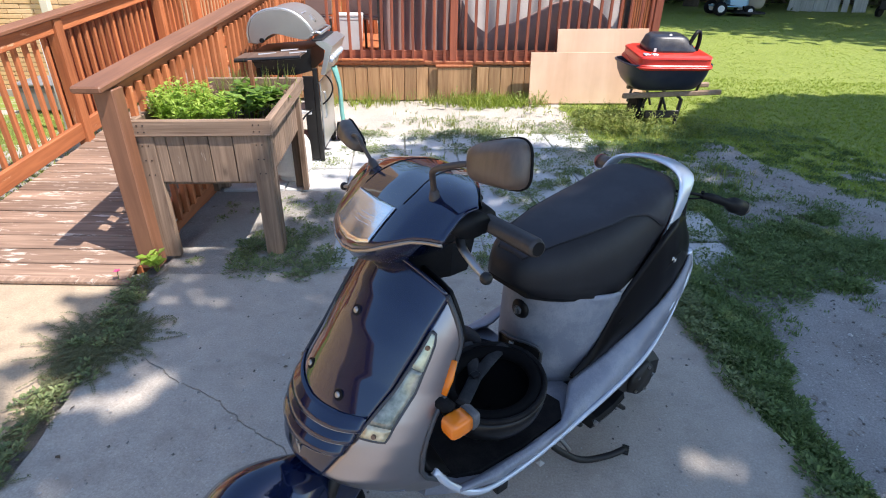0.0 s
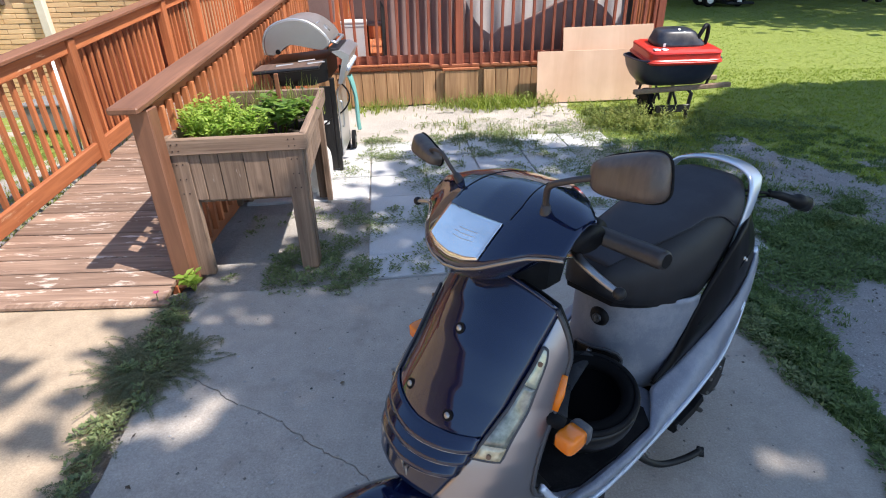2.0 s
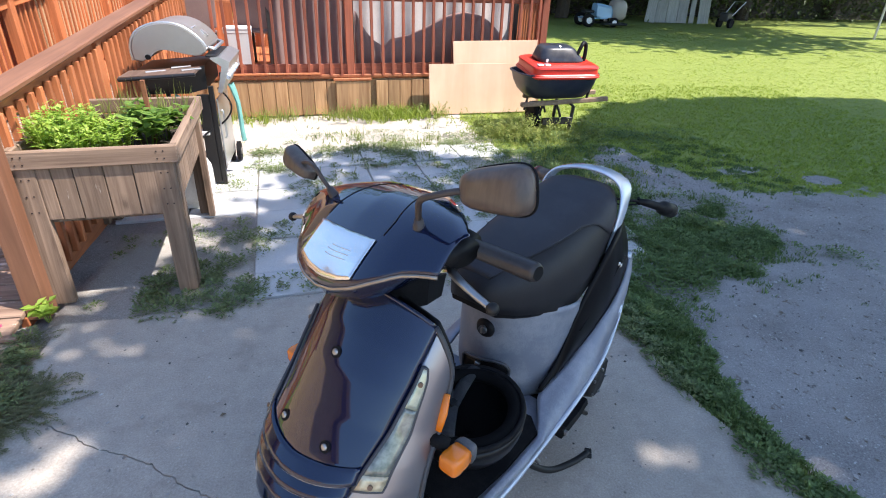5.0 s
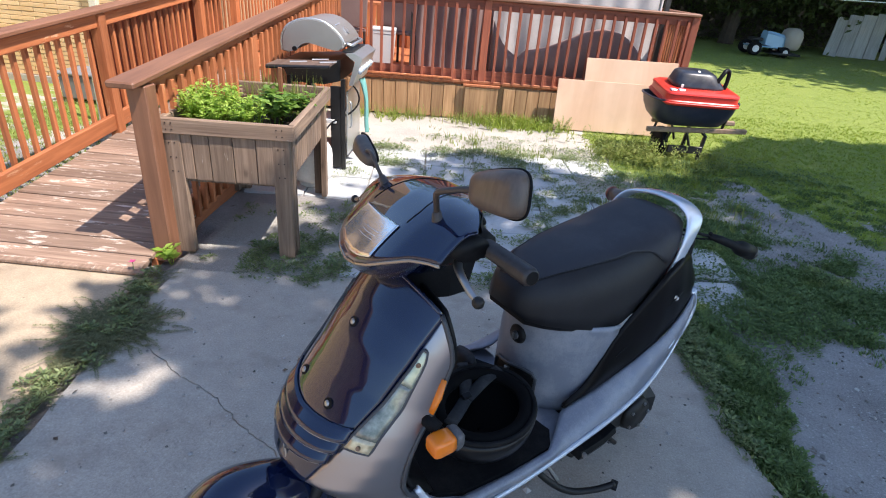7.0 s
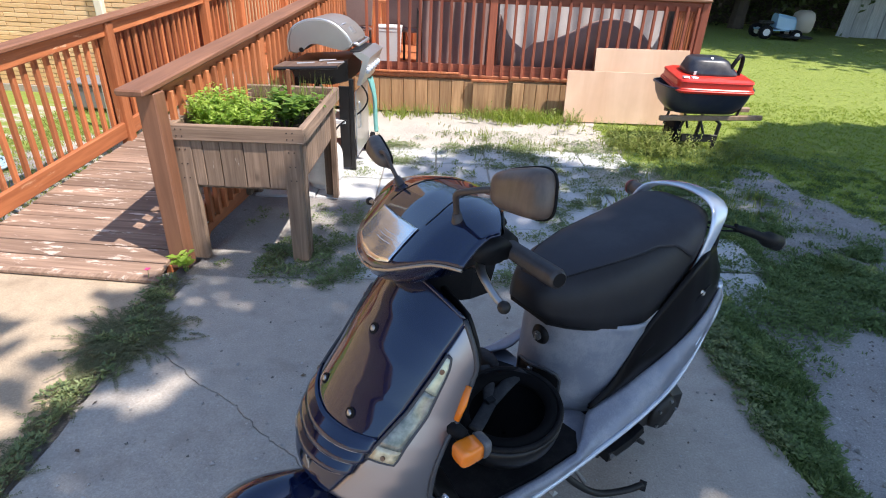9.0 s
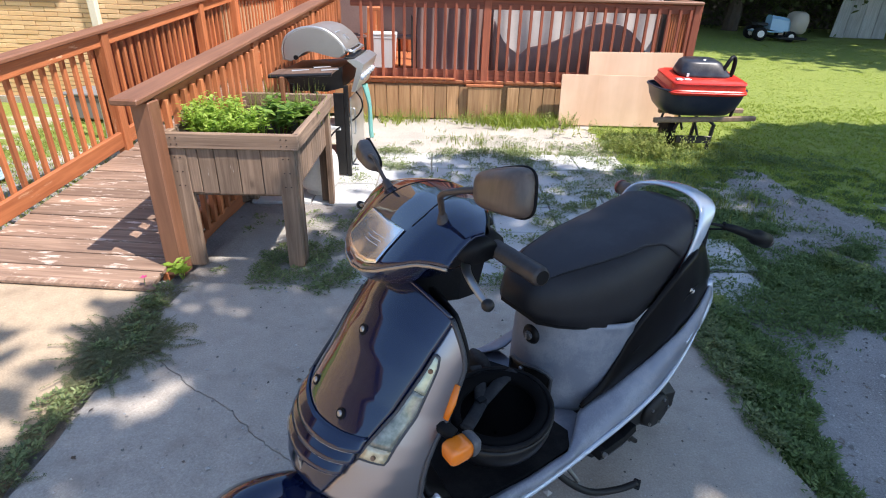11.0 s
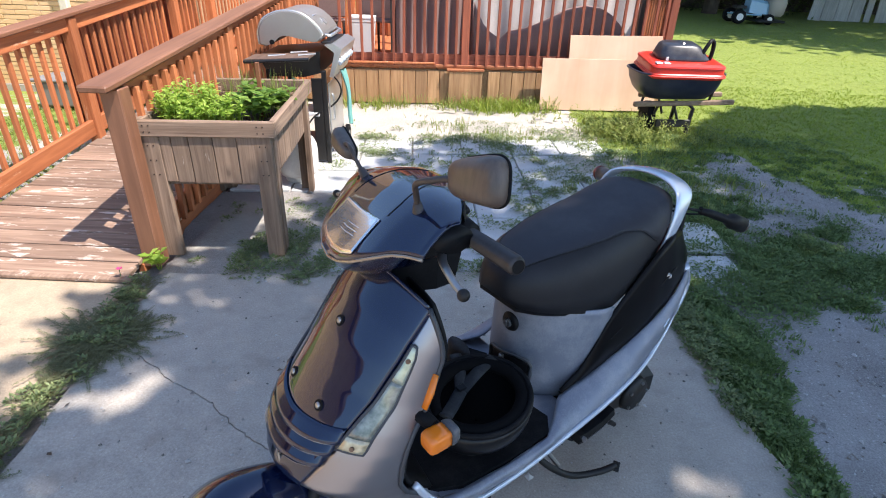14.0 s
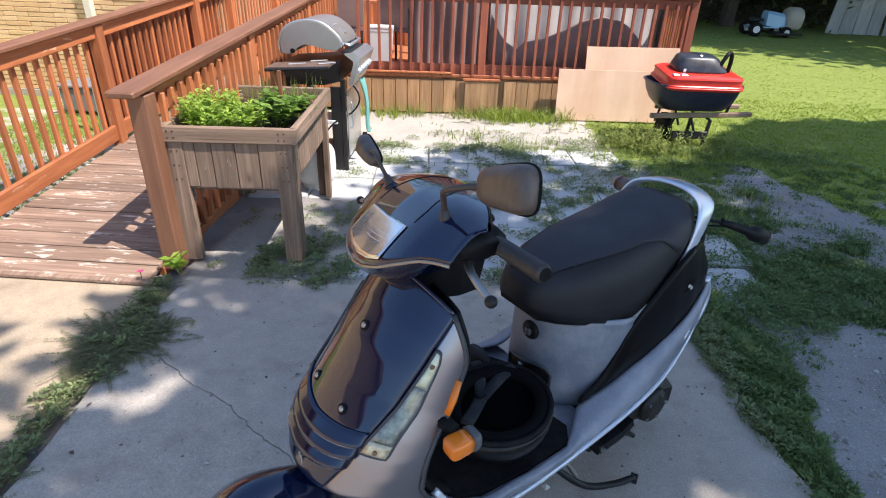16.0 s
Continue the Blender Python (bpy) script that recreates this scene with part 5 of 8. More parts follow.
ig = part("ignition_lock", tube(bmesh.new(), [S(0.668, 0.012, 0.607), S(0.652, 0.012, 0.607), S(0.644, 0.012, 0.607)], [0.033, 0.032, 0.026], 20), MATTE, scooter, "round black key lock", smooth=True)
part("lock_barrel", tube(bmesh.new(), [S(0.65, 0.012, 0.607), S(0.636, 0.012, 0.607)], 0.014, 14), GREYPL, ig)
part("key_slot", boxed(-0.004, 0.004, -0.003, 0.003, -0.010, 0.010, 0.001), STEEL, ig).matrix_basis = Matrix.Translation(S(0.635, 0.012, 0.607))


def cover_s(l, out=0.0):
    """How far back the cover's skin lies at a distance off the middle line."""
    return 0.644 + 0.26 * (1 - math.cos(math.asin(max(-0.95, min(0.95, l / 0.192))))) - out


SLOT_TOP = ((-0.06, 0.475), (-0.052, 0.487), (0.055, 0.508), (0.085, 0.502), (0.098, 0.482))
# no cavity: a flat black panel stands in for the recess's dark inside
rings = [[S(cover_s(l, 0.004), l, 0.395 + (lerp([p[0] for p in SLOT_TOP], [p[1] for p in SLOT_TOP], l) - 0.395) * k / 4) for k in range(5)] for l in np.linspace(-0.06, 0.098, 15)]
slot = solid(part("storage_slot", loft(bmesh.new(), rings, closed=False), MATTE, scooter, "flat black panel drawn as an open storage recess", smooth=True), 0.004, 0)
part("slot_rim", tube(bmesh.new(), [r[0] + Vector((0.004, 0, 0)) for r in rings] + [r[-1] + Vector((0.004, 0, 0)) for r in rings[::-1]] + [rings[0][0] + Vector((0.004, 0, 0))], 0.0055, 8), EDGEGREY, slot, smooth=True)
part("latch_hook", boxed(-0.006, 0.006, -0.008, 0.008, -0.013, 0.013, 0.002), STEEL, slot).matrix_basis = Matrix.Translation(S(0.634, 0.006, 0.474))

# seat
SEAT = ((0.575, 0.60, 0.64, 0.70, 0.80, 0.90, 1.0, 1.1, 1.18, 1.235, 1.275),
        (0.045, 0.085, 0.118, 0.146, 0.170, 0.180, 0.176, 0.165, 0.146, 0.112, 0.05),
        (0.735, 0.715, 0.705, 0.692, 0.668, 0.655, 0.692, 0.765, 0.838, 0.875, 0.895),
        (0.785, 0.815, 0.838, 0.858, 0.878, 0.892, 0.908, 0.928, 0.940, 0.932, 0.915))


def seat_ring(s, lo, hi, n):
    w_, zb, zt = (lerp(SEAT[0], SEAT[i], s) for i in (1, 2, 3))
    return [S(s, w_ * math.copysign(abs(math.cos(a)) ** 0.62, math.cos(a)), zb + (zt - zb) * max(0.0, math.sin(a)) ** 0.62) for a in np.linspace(lo, hi, n)]


ss = np.concatenate([np.linspace(0.575, 0.66, 8), np.linspace(0.68, 1.19, 20), np.linspace(1.2, 1.275, 7)])
seat = part("seat", rot_inside(loft(bmesh.new(), [seat_ring(s, 0, math.pi, 33) for s in ss])), VINYLSIDE, scooter, "black vinyl dual seat, dusty on top", smooth=True)
rings = []
for s in np.linspace(0.60, 1.268, 44):
    q = lerp([0.60, 0.764, 0.9, 0.969, 1.03, 1.082, 1.12, 1.3], [1.2, 1.06, 0.98, 0.93, 0.72, 0.28, 0.05, 0.05], s)
    rings.append([p + Vector((0, math.copysign(0.0022 * (1 if abs(p.y) > 0.03 else 0), p.y), 0.0022)) for p in seat_ring(s, q, math.pi - q, 23)])
top = solid(part("seat_top", rot_inside(loft(bmesh.new(), rings, closed=False)), VINYL, seat, "dusty black seat top", smooth=True), 0.004, -1)
for sd in (0, -1):
    part("seat_piping", tube(bmesh.new(), [r[sd] for r in rings[:34]], 0.0016, 6), VINYLSIDE, seat, smooth=True)
part("seat_pan", rot_inside(loft(bmesh.new(), [[S(s, l * lerp(SEAT[0], SEAT[1], s) * 0.96, lerp(SEAT[0], SEAT[2], s) + dz) for l, dz in ((-1, 0.004), (1, 0.004), (0.94, -0.016), (-0.94, -0.016))] for s in np.linspace(0.60, 1.25, 14)])), MATTE, scooter)
# grab rail round the tail
pts = [S(1.15, 0.150, 0.722), S(1.183, 0.154, 0.80), S(1.215, 0.152, 0.88), S(1.248, 0.13, 0.930), S(1.282, 0.078, 0.95), S(1.293, 0.0, 0.957)]
pts = pts + [Vector((p.x, -p.y, p.z)) for p in pts[::-1][1:]]
cv = smoothpath(pts, 6)
rings = []
for k, p in enumerate(cv):
    u_ = math.sin(math.pi * k / (len(cv) - 1))
    d = (cv[min(k + 1, len(cv) - 1)] - cv[max(k - 1, 0)]).normalized()
    wd = Vector((1, 0, 0)) - d * d.x
    wd = (wd.normalized() + Vector((0, 0, 0.15 * u_))).normalized()
    th = d.cross(wd).normalized()
    hw, ht = 0.017 + 0.03 * u_ ** 1.6, 0.0085
    rings.append([p + wd * hw * math.copysign(abs(math.cos(a)) ** 0.7, math.cos(a)) + th * ht * math.sin(a) for a in [6.2832 * j / 16 for j in range(16)]])
grab = part("grab_rail", rot_inside(loft(bmesh.new(), rings)), BRIGHT, scooter, "bright silver passenger grab rail", smooth=True)
for sg in (1, -1):
    part("rail_bolt", tube(bmesh.new(), [S(1.155, sg * 0.155, 0.735), S(1.157, sg * 0.175, 0.735)], 0.009, 10), STEEL, grab)
    part("rail_bracket", tube(bmesh.new(), [S(1.20, sg * 0.14, 0.70), S(1.29, sg * 0.125, 0.80), S(1.33, sg * 0.10, 0.88)], 0.012, 8), MATTE, grab, smooth=True)
# tail light and rear signals
part("tail_light", rot_inside(loft(bmesh.new(), [[S(s, y * a, 0.70 + z * a) for y, z in ((-0.09, -0.05), (0.09, -0.05), (0.075, 0.06), (-0.075, 0.06))] for s, a in ((1.34, 1.0), (1.385, 0.92), (1.40, 0.7))])), REDLENS, scooter, "red tail light")
part("number_plate_bracket", boxed(-0.006, 0.006, -0.07, 0.07, -0.09, 0.06, 0.003), MATTE, scooter).matrix_basis = Matrix.Translation(S(1.42, 0, 0.60)) @ Matrix.Rotation(0.4, 4, "Y")
part("rear_mudguard", rot_inside(loft(bmesh.new(), [[S(s, y, z + dz) for y, dz in ((-0.06, 0), (0.06, 0), (0.06, -0.012), (-0.06, -0.012))] for s, z in ((1.3, 0.6), (1.38, 0.52), (1.45, 0.40))])), MATTE, scooter)
for sg, pts, rs_ in ((1, (S(1.335, 0.155, 0.863), S(1.375, 0.174, 0.850), S(1.435, 0.199, 0.825), S(1.447, 0.203, 0.820), S(1.462, 0.208, 0.814), S(1.515, 0.220, 0.792)), (0.010, 0.014, 0.0145, 0.022, 0.027, 0.027)),
                     (-1, (S(1.25, -0.11, 0.885), S(1.26, -0.14, 0.887), S(1.265, -0.165, 0.888), S(1.268, -0.172, 0.888), S(1.272, -0.18, 0.888), S(1.285, -0.225, 0.886)), (0.010, 0.012, 0.013, 0.022, 0.026, 0.026))):
    dr = (pts[-1] - pts[-2]).normalized()
    st_ = part("rear_signal", tube(bmesh.new(), pts, rs_, 16), MATTE if sg > 0 else MIRRORBACK, scooter, "black rear turn signal on a stalk", smooth=True)
    part("signal_lens", tube(bmesh.new(), [pts[-1] - dr * 0.004, pts[-1] + dr * 0.004, pts[-1] + dr * 0.016, pts[-1] + dr * 0.020], [0.0275, 0.0275, 0.021, 0.010], 16), SMOKED if sg > 0 else REDLENS, st_, "dull smoked lens", smooth=True)
    root = S(1.24, sg * 0.10, 0.885)
    part("stalk", tube(bmesh.new(), [root, pts[0], pts[1]], 0.005, 8), MATTE, st_)
    part("wire", tube(bmesh.new(), smoothpath([root + Vector((0, 0, -0.014)), root.lerp(pts[0], 0.5) + Vector((0, 0, -0.02)), pts[1]], 4), 0.003, 6), RUBBER, st_)
    part("clip", tube(bmesh.new(), [pts[0] + Vector((0, 0, 0.012)), pts[0] + Vector((-0.01, 0.003, -0.014))], 0.006, 8), RUBBER, st_)
# engine, peg, stand, exhaust
eng = part("engine_case", rot_inside(loft(bmesh.new(), [[S(s, 0.13 + dy, z + dz) for dy, dz in ((-0.06, -h), (0.05, -h), (0.075, -h * 0.5), (0.075, h * 0.6), (0.04, h), (-0.06, h))] for s, z, h in ((0.72, 0.25, 0.05), (0.8, 0.26, 0.075), (1.0, 0.25, 0.08), (1.15, 0.225, 0.085), (1.22, 0.22, 0.06))])), GREASY, scooter, "greasy black engine casing")
part("engine_cover", tube(bmesh.new(), [S(1.10, 0.2, 0.235), S(1.10, 0.225, 0.235)], [0.07, 0.06], 20), GREASY, eng, smooth=True)
for a in range(5):
    q = S(1.10 + 0.052 * math.cos(a * 1.2566), 0.226, 0.235 + 0.052 * math.sin(a * 1.2566))
    part("cover_bolt", tube(bmesh.new(), [q, q + Vector((0, 0.006, 0))], 0.006, 6), STEEL, eng)
part("crankcase_arm", tube(bmesh.new(), [S(0.72, 0.03, 0.30), S(0.78, 0.08, 0.25), S(0.9, 0.1, 0.24)], 0.04, 10), GREASY, scooter, smooth=True)
peg = part("passenger_peg", rot_inside(loft(bmesh.new(), [[S(s, 0.255 + dy, z + dz) for dy, dz in ((-0.02, -0.018), (0.02, -0.018), (0.026, 0.0), (0.02, 0.018), (-0.02, 0.018))] for s, z in ((0.735, 0.285), (0.76, 0.28), (0.84, 0.288), (0.89, 0.31))])), MATTE, scooter, "folded black footpeg bracket")
part("peg_bolt", tube(bmesh.new(), [S(0.748, 0.275, 0.288), S(0.748, 0.287, 0.288)], 0.0085, 10), STEEL, peg)
part("peg_pin", tube(bmesh.new(), [S(0.87, 0.24, 0.285), S(0.92, 0.27, 0.24)], [0.011, 0.008], 8), GREASY, peg, smooth=True)
stand = part("side_stand", tube(bmesh.new(), smoothpath([S(0.66, 0.15, 0.19), S(0.70, 0.19, 0.125), S(0.78, 0.235, 0.06), S(0.88, 0.27, 0.04), S(0.955, 0.292, 0.045)], 5), 0.0115, 10), GREASY, scooter, "black curved side stand", smooth=True)
part("stand_foot", boxed(-0.02, 0.02, -0.012, 0.012, -0.006, 0.006, 0.002), GREASY, stand).matrix_basis = Matrix.Translation(S(0.955, 0.292, 0.04)) @ Matrix.Rotation(0.5, 4, "Z")
part("stand_spring", tube(bmesh.new(), [S(0.68, 0.16, 0.22), S(0.75, 0.205, 0.10)], 0.008, 8), STEEL, stand)
part("stand_bracket", boxed(-0.03, 0.03, -0.02, 0.02, -0.06, 0.05, 0.004), GREASY, scooter).matrix_basis = Matrix.Translation(S(0.655, 0.14, 0.23))
part("centre_stand", tube(bmesh.new(), [S(0.72, -0.09, 0.22), S(0.95, -0.12, 0.006), S(0.95, 0.10, 0.006), S(0.72, 0.07, 0.22)], 0.011, 8), GREASY, scooter)
part("under_bracket", boxed(-0.02, 0.02, -0.015, 0.015, -0.02, 0.012, 0.003), GREASY, scooter).matrix_basis = Matrix.Translation(S(0.36, 0.262, 0.288))
part("underbody_tube", tube(bmesh.new(), [S(0.1, 0, 0.33), S(0.3, 0, 0.25), S(0.7, 0, 0.25)], 0.045, 10), GREASY, scooter, smooth=True)
part("exhaust", tube(bmesh.new(), [S(0.85, -0.14, 0.24), S(1.0, -0.17, 0.25), S(1.35, -0.18, 0.30)], [0.03, 0.05, 0.048], 14), GREASY, scooter, smooth=True)

# ---- helmet upside down on the floorboard ----
TILT = Matrix.Translation(S(0.43, 0.136, 0.500)) @ Matrix.Rotation(-0.10, 4, "X") @ Matrix.Rotation(0.06, 4, "Y")
HELM = SCOOT @ TILT
helmet = thing("helmet", HELM, "black open-face helmet upturned on the scooter's floor", "helmet")
HSHELL = gloss("helmet_shell", (0.006, 0.006, 0.007), 0.3, 0, 0.1, 0.03)
HSHELL.node_tree.nodes["Principled BSDF"].inputs["Specular IOR Level"].default_value = 0.2
WEBBING = gloss("strap_webbing", (0.009, 0.0095, 0.012), 0.8, 0, 0, 0.3, (0.1, 0.1, 0.105), 30.0)
FOAM = gloss("helmet_lining", (0.0035, 0.0035, 0.004), 0.9, 0, 0, 0.06, (0.03, 0.03, 0.032), 16.0)
FOAM.node_tree.nodes["Principled BSDF"].inputs["Specular IOR Level"].default_value = 0.1


def bowl(r, squash, z1, n=36, rows=14):
    rs = []
    for k in range(rows):
        a = (math.pi / 2) * (k / (rows - 1)) * 0.97 + 0.03
        rs.append([Vector((r * 1.12 * math.sin(a) * math.cos(q), r * math.sin(a) * math.sin(q), z1 - r * squash * math.cos(a))) for q in [6.2832 * j / n for j in range(n)]])
    return rs


sh_ = rot_inside(loft(bmesh.new(), bowl(0.136, 0.86, 0.0) + [[p + Vector((0, 0, 0.03)) for p in bowl(0.137, 0.86, 0.0)[-1]]], caps=False))
solid(part("shell", sh_, HSHELL, helmet, smooth=True), 0.006, 1)
rs = bowl(0.116, 0.82, 0.008)
solid(part("lining", loft(bmesh.new(), rs + [[p * 1.08 + Vector((0, 0, 0.018)) for p in rs[-1]]], caps=False), FOAM, helmet, "padded black lining", smooth=True), 0.012, 0)
ring = [Vector((0.150 * math.cos(q), 0.134 * math.sin(q), 0.032)) for q in [6.2832 * k / 40 for k in range(41)]]
part("edge_trim", tube(bmesh.new(), ring, 0.0075, 8), RUBBER, helmet, smooth=True)
pad = [Vector((0.128 * math.cos(q), 0.112 * math.sin(q), 0.022)) for q in [6.2832 * k / 40 for k in range(41)]]
part("padding", tube(bmesh.new(), pad, 0.019, 10), FOAM, helmet, "thick padded rim", smooth=True)
UNTILT = TILT.inverted()
JOIN = S(0.41, 0.087, 0.512)
for ends in ((S(0.462, -0.012, 0.55), S(0.445, 0.03, 0.538), JOIN), (S(0.545, 0.062, 0.55), S(0.485, 0.072, 0.537), JOIN), (JOIN, S(0.355, 0.122, 0.515), S(0.302, 0.16, 0.535))):
    part("strap", tube(bmesh.new(), smoothpath([UNTILT @ p for p in ends], 6), 0.0185, 8, 0.3), WEBBING, helmet, "black webbing chin strap", smooth=True)
part("peak", rot_inside(loft(bmesh.new(), [[UNTILT @ S(0.505 + 0.02 * math.cos(a) * k, -0.048 + 0.05 * math.sin(a) * k, z) for a in [6.2832 * j / 14 for j in range(14)]] for z, k in ((0.46, 1.0), (0.535, 1.0), (0.55, 0.8))])), WEBBING, helmet, "padded grey cheek piece", smooth=True)
part("buckle", boxed(-0.014, 0.014, -0.01, 0.01, -0.004, 0.004, 0.002), MATTE, helmet).matrix_basis = UNTILT @ Matrix.Translation(JOIN + Vector((0, 0, 0.012)))

# ---- gas grill beside the planter ----
GRILL = pose(-1.42, 6.05, 0, 0, 0, 4)
GREY_LID = gloss("grey_lid_enamel", (0.31, 0.295, 0.28), 0.32, 0.5, 0.1, 0.25, (0.42, 0.40, 0.37), 8.0)
STAINLESS = gloss("brushed_stainless", (0.66, 0.65, 0.64), 0.34, 0.9, 0, 0.2)
FIREBOX = gloss("black_enamel", (0.010, 0.0095, 0.0095), 0.45, 0, 0, 0.1, (0.07, 0.05, 0.04), 9.0)
grill = thing("gas_grill", GRILL, "grey-lidded stainless and black gas grill on a cart", "grill")
GD = 0.62
prof = [(-0.32, 0.955), (-0.325, 1.03), (-0.30, 1.10), (-0.24, 1.155), (-0.13, 1.195), (0.0, 1.20), (0.11, 1.17), (0.21, 1.10), (0.255, 1.03), (0.20, 0.985), (0.11, 0.99), (-0.02, 1.015), (-0.10, 1.022), (-0.16, 0.998), (-0.20, 0.965), (-0.26, 0.945)]
prof = [((x + 0.32) * 0.86 - 0.305, z - 0.012) for x, z in prof]
prof = [(p.x, p.z) for p in smoothpath([(x, 0, z) for x, z in prof], 3)]
bm = bmesh.new()
loft(bm, [[(x * a, y, 1.05 + (z - 1.05) * a) for x, z in prof] for y, a in ((0.0, 0.94), (0.018, 1.0), (GD - 0.018, 1.0), (GD, 0.94))])
lid = part("lid", rot_inside(bm), GREY_LID, grill, "domed grey lid")
part("lid_trim", tube(bmesh.new(), [(x, 0.016, z) for x, z in prof[:25]], 0.008, 6), STAINLESS, lid, smooth=True)
part("hinge", tube(bmesh.new(), [(-0.20, -0.01, 0.965), (-0.20, 0.01, 0.965)], 0.018, 12), MATTE, lid)
part("lid_handle", tube(bmesh.new(), [(0.19, 0.08, 1.02), (0.23, 0.10, 1.01), (0.23, GD - 0.1, 1.01), (0.19, GD - 0.08, 1.02)], 0.012, 8), STAINLESS, lid, smooth=True)
part("thermometer", tube(bmesh.new(), [(0.135, GD * 0.45, 1.09), (0.15, GD * 0.45, 1.105)], 0.032, 18), STAINLESS, lid)
part("name_plate", boxed(-0.004, 0.004, -0.05, 0.05, -0.012, 0.012, 0.002), BRIGHT, lid).matrix_basis = Matrix.Translation((0.085, GD * 0.35, 1.145)) @ Matrix.Rotation(1.1, 4, "Y")
bm = bmesh.new()
loft(bm, [[(x, y, z) for x, z in ((-0.33, 0.86), (0.15, 0.90), (0.15, 0.74), (0.02, 0.705), (-0.26, 0.705))] for y in (0.03, GD - 0.03)])
part("firebox", rot_inside(bm), FIREBOX, grill, "soot-black firebox")
bm = bmesh.new()
loft(bm, [[(x, y, z) for x, z in ((0.20, 0.955), (0.27, 0.965), (0.335, 0.93), (0.255, 0.715), (0.225, 0.72), (0.275, 0.90))] for y in (-0.01, GD + 0.01)])
panel = part("control_panel", rot_inside(bm), STAINLESS, grill, "sloping stainless control panel")
part("panel_slot", boxed(0.165, 0.25, 0.05, GD - 0.05, 0.957, 0.972, 0.004), FIREBOX, panel, "black burner slot")
for k in range(5):
    y = 0.07 + k * 0.118
    q, n = Vector((0.288, y, 0.83)), Vector((0.9, 0, -0.42)).normalized()
    part("bezel", tube(bmesh.new(), [q, q + n * 0.006], 0.036, 16), FIREBOX, panel)
    part("knob", tube(bmesh.new(), [q, q + n * 0.02, q + n * 0.034], [0.030, 0.026, 0.022], 14), BRIGHT, panel, "round control knob", smooth=True)
shelf = part("side_shelf", rot_inside(loft(bmesh.new(), [[(x, y, z) for x, z in ((-0.34, 0.855), (0.13, 0.885), (0.13, 0.902), (-0.34, 0.875))] for y in (-0.27, -0.005)])), wood("greasy_shelf", (0.12, 0.07, 0.05), (0.24, 0.155, 0.115)), grill, "worn brown side shelf")
part("shelf_rim", tube(bmesh.new(), [(-0.34, -0.275, 0.858), (0.14, -0.275, 0.89)], 0.012, 8), FIREBOX, shelf)
for x, y, z in ((-0.2, -0.14, 0.872), (-0.05, -0.06, 0.888), (0.04, -0.18, 0.89)):
    part("grill_scraper", tube(bmesh.new(), [(x, y, z + 0.012), (x + 0.12, y + 0.05, z + 0.018)], [0.010, 0.006], 8), STEEL, shelf)
for x0, x1, y in ((0.155, 0.19, 0.01), (-0.28, -0.245, 0.01), (0.155, 0.19, GD - 0.03), (-0.28, -0.245, GD - 0.03)):
    part("leg", boxed(x0, x1, y, y + 0.035, 0.03 if y > 0.3 else 0.0, 0.76, 0.004), FIREBOX, grill)
part("side_panel", boxed(0.07, 0.155, 0.012, 0.03, 0.02, 0.70, 0.004), FIREBOX, grill, "black cart side panel")
part("bottom_shelf", boxed(-0.27, 0.18, 0.03, GD - 0.03, 0.09, 0.11, 0.004), FIREBOX, grill)
part("cart_door", boxed(0.192, 0.205, 0.04, GD - 0.04, 0.12, 0.66, 0.006), STAINLESS, grill, "dull stainless cart door")
part("door_handle", tube(bmesh.new(), [(0.215, 0.09, 0.35), (0.225, 0.1, 0.37), (0.225, 0.1, 0.55), (0.215, 0.09, 0.57)], 0.008, 8), STAINLESS, grill, smooth=True)
part("drip_tray", boxed(-0.2, 0.12, -0.0, 0.3, 0.40, 0.43, 0.004), WHITEPL, grill, "pale drip tray")
for x in (0.15, 0.21):
    wh = part("wheel", tube(bmesh.new(), [(x, GD + 0.02, 0.085), (x + 0.03, GD + 0.02, 0.085)], [0.085, 0.085], 22), RUBBER, grill, "small black cart wheel", smooth=False)
    part("hub", tube(bmesh.new(), [(x - 0.003, GD + 0.02, 0.085), (x + 0.034, GD + 0.02, 0.085)], 0.03, 12), STEEL, wh)
part("gas_hose", tube(bmesh.new(), smoothpath([(0.2, 0.16, 0.72), (0.27, 0.14, 0.64), (0.28, 0.12, 0.56), (0.22, 0.08, 0.48), (0.1, -0.02, 0.42), (0.05, -0.2, 0.36)], 6), 0.007, 8), RUBBER, grill, smooth=True)
TEAL = speckled("teal_cloth", (0.16, 0.38, 0.33), (0.24, 0.48, 0.42), 6, 140, 0.9, 0.3)
bm = bmesh.new()
rings = []
for k in range(13):
    t = k / 12
    wdt = lerp([0, 0.2, 0.5, 1], [0.055, 0.045, 0.02, 0.022], t)
    c0 = Vector((0.29 + 0.05 * t + 0.01 * math.sin(5 * t), 0.22 + 0.06 * t, 0.74 - 0.46 * t))
    rings.append([c0 + Vector((0.012 * math.sin(q * 2 + 4 * t) + 0.006 * math.cos(q), wdt * math.cos(q), 0.006 * math.sin(q))) for q in [6.2832 * j / 14 for j in range(14)]])
tagged(part("cloth_strip", loft(bm, rings), TEAL, smooth=True), "faded teal cloth hanging from the grill", "cloth").matrix_basis = GRILL
bm = bmesh.new()
rings = [[Vector((-0.06 + 0.1 * t + 0.0 * q, -0.03 + 0.03 * math.cos(q), 0.69 - 0.05 * t + 0.03 * math.sin(q) * (1 - t))) for q in [6.2832 * j / 10 for j in range(10)]] for t in np.linspace(0, 1, 6)]
tagged(part("cloth_corner", loft(bm, rings), TEAL, smooth=True), "teal cloth corner tucked under the grill shelf", "cloth").matrix_basis = GRILL

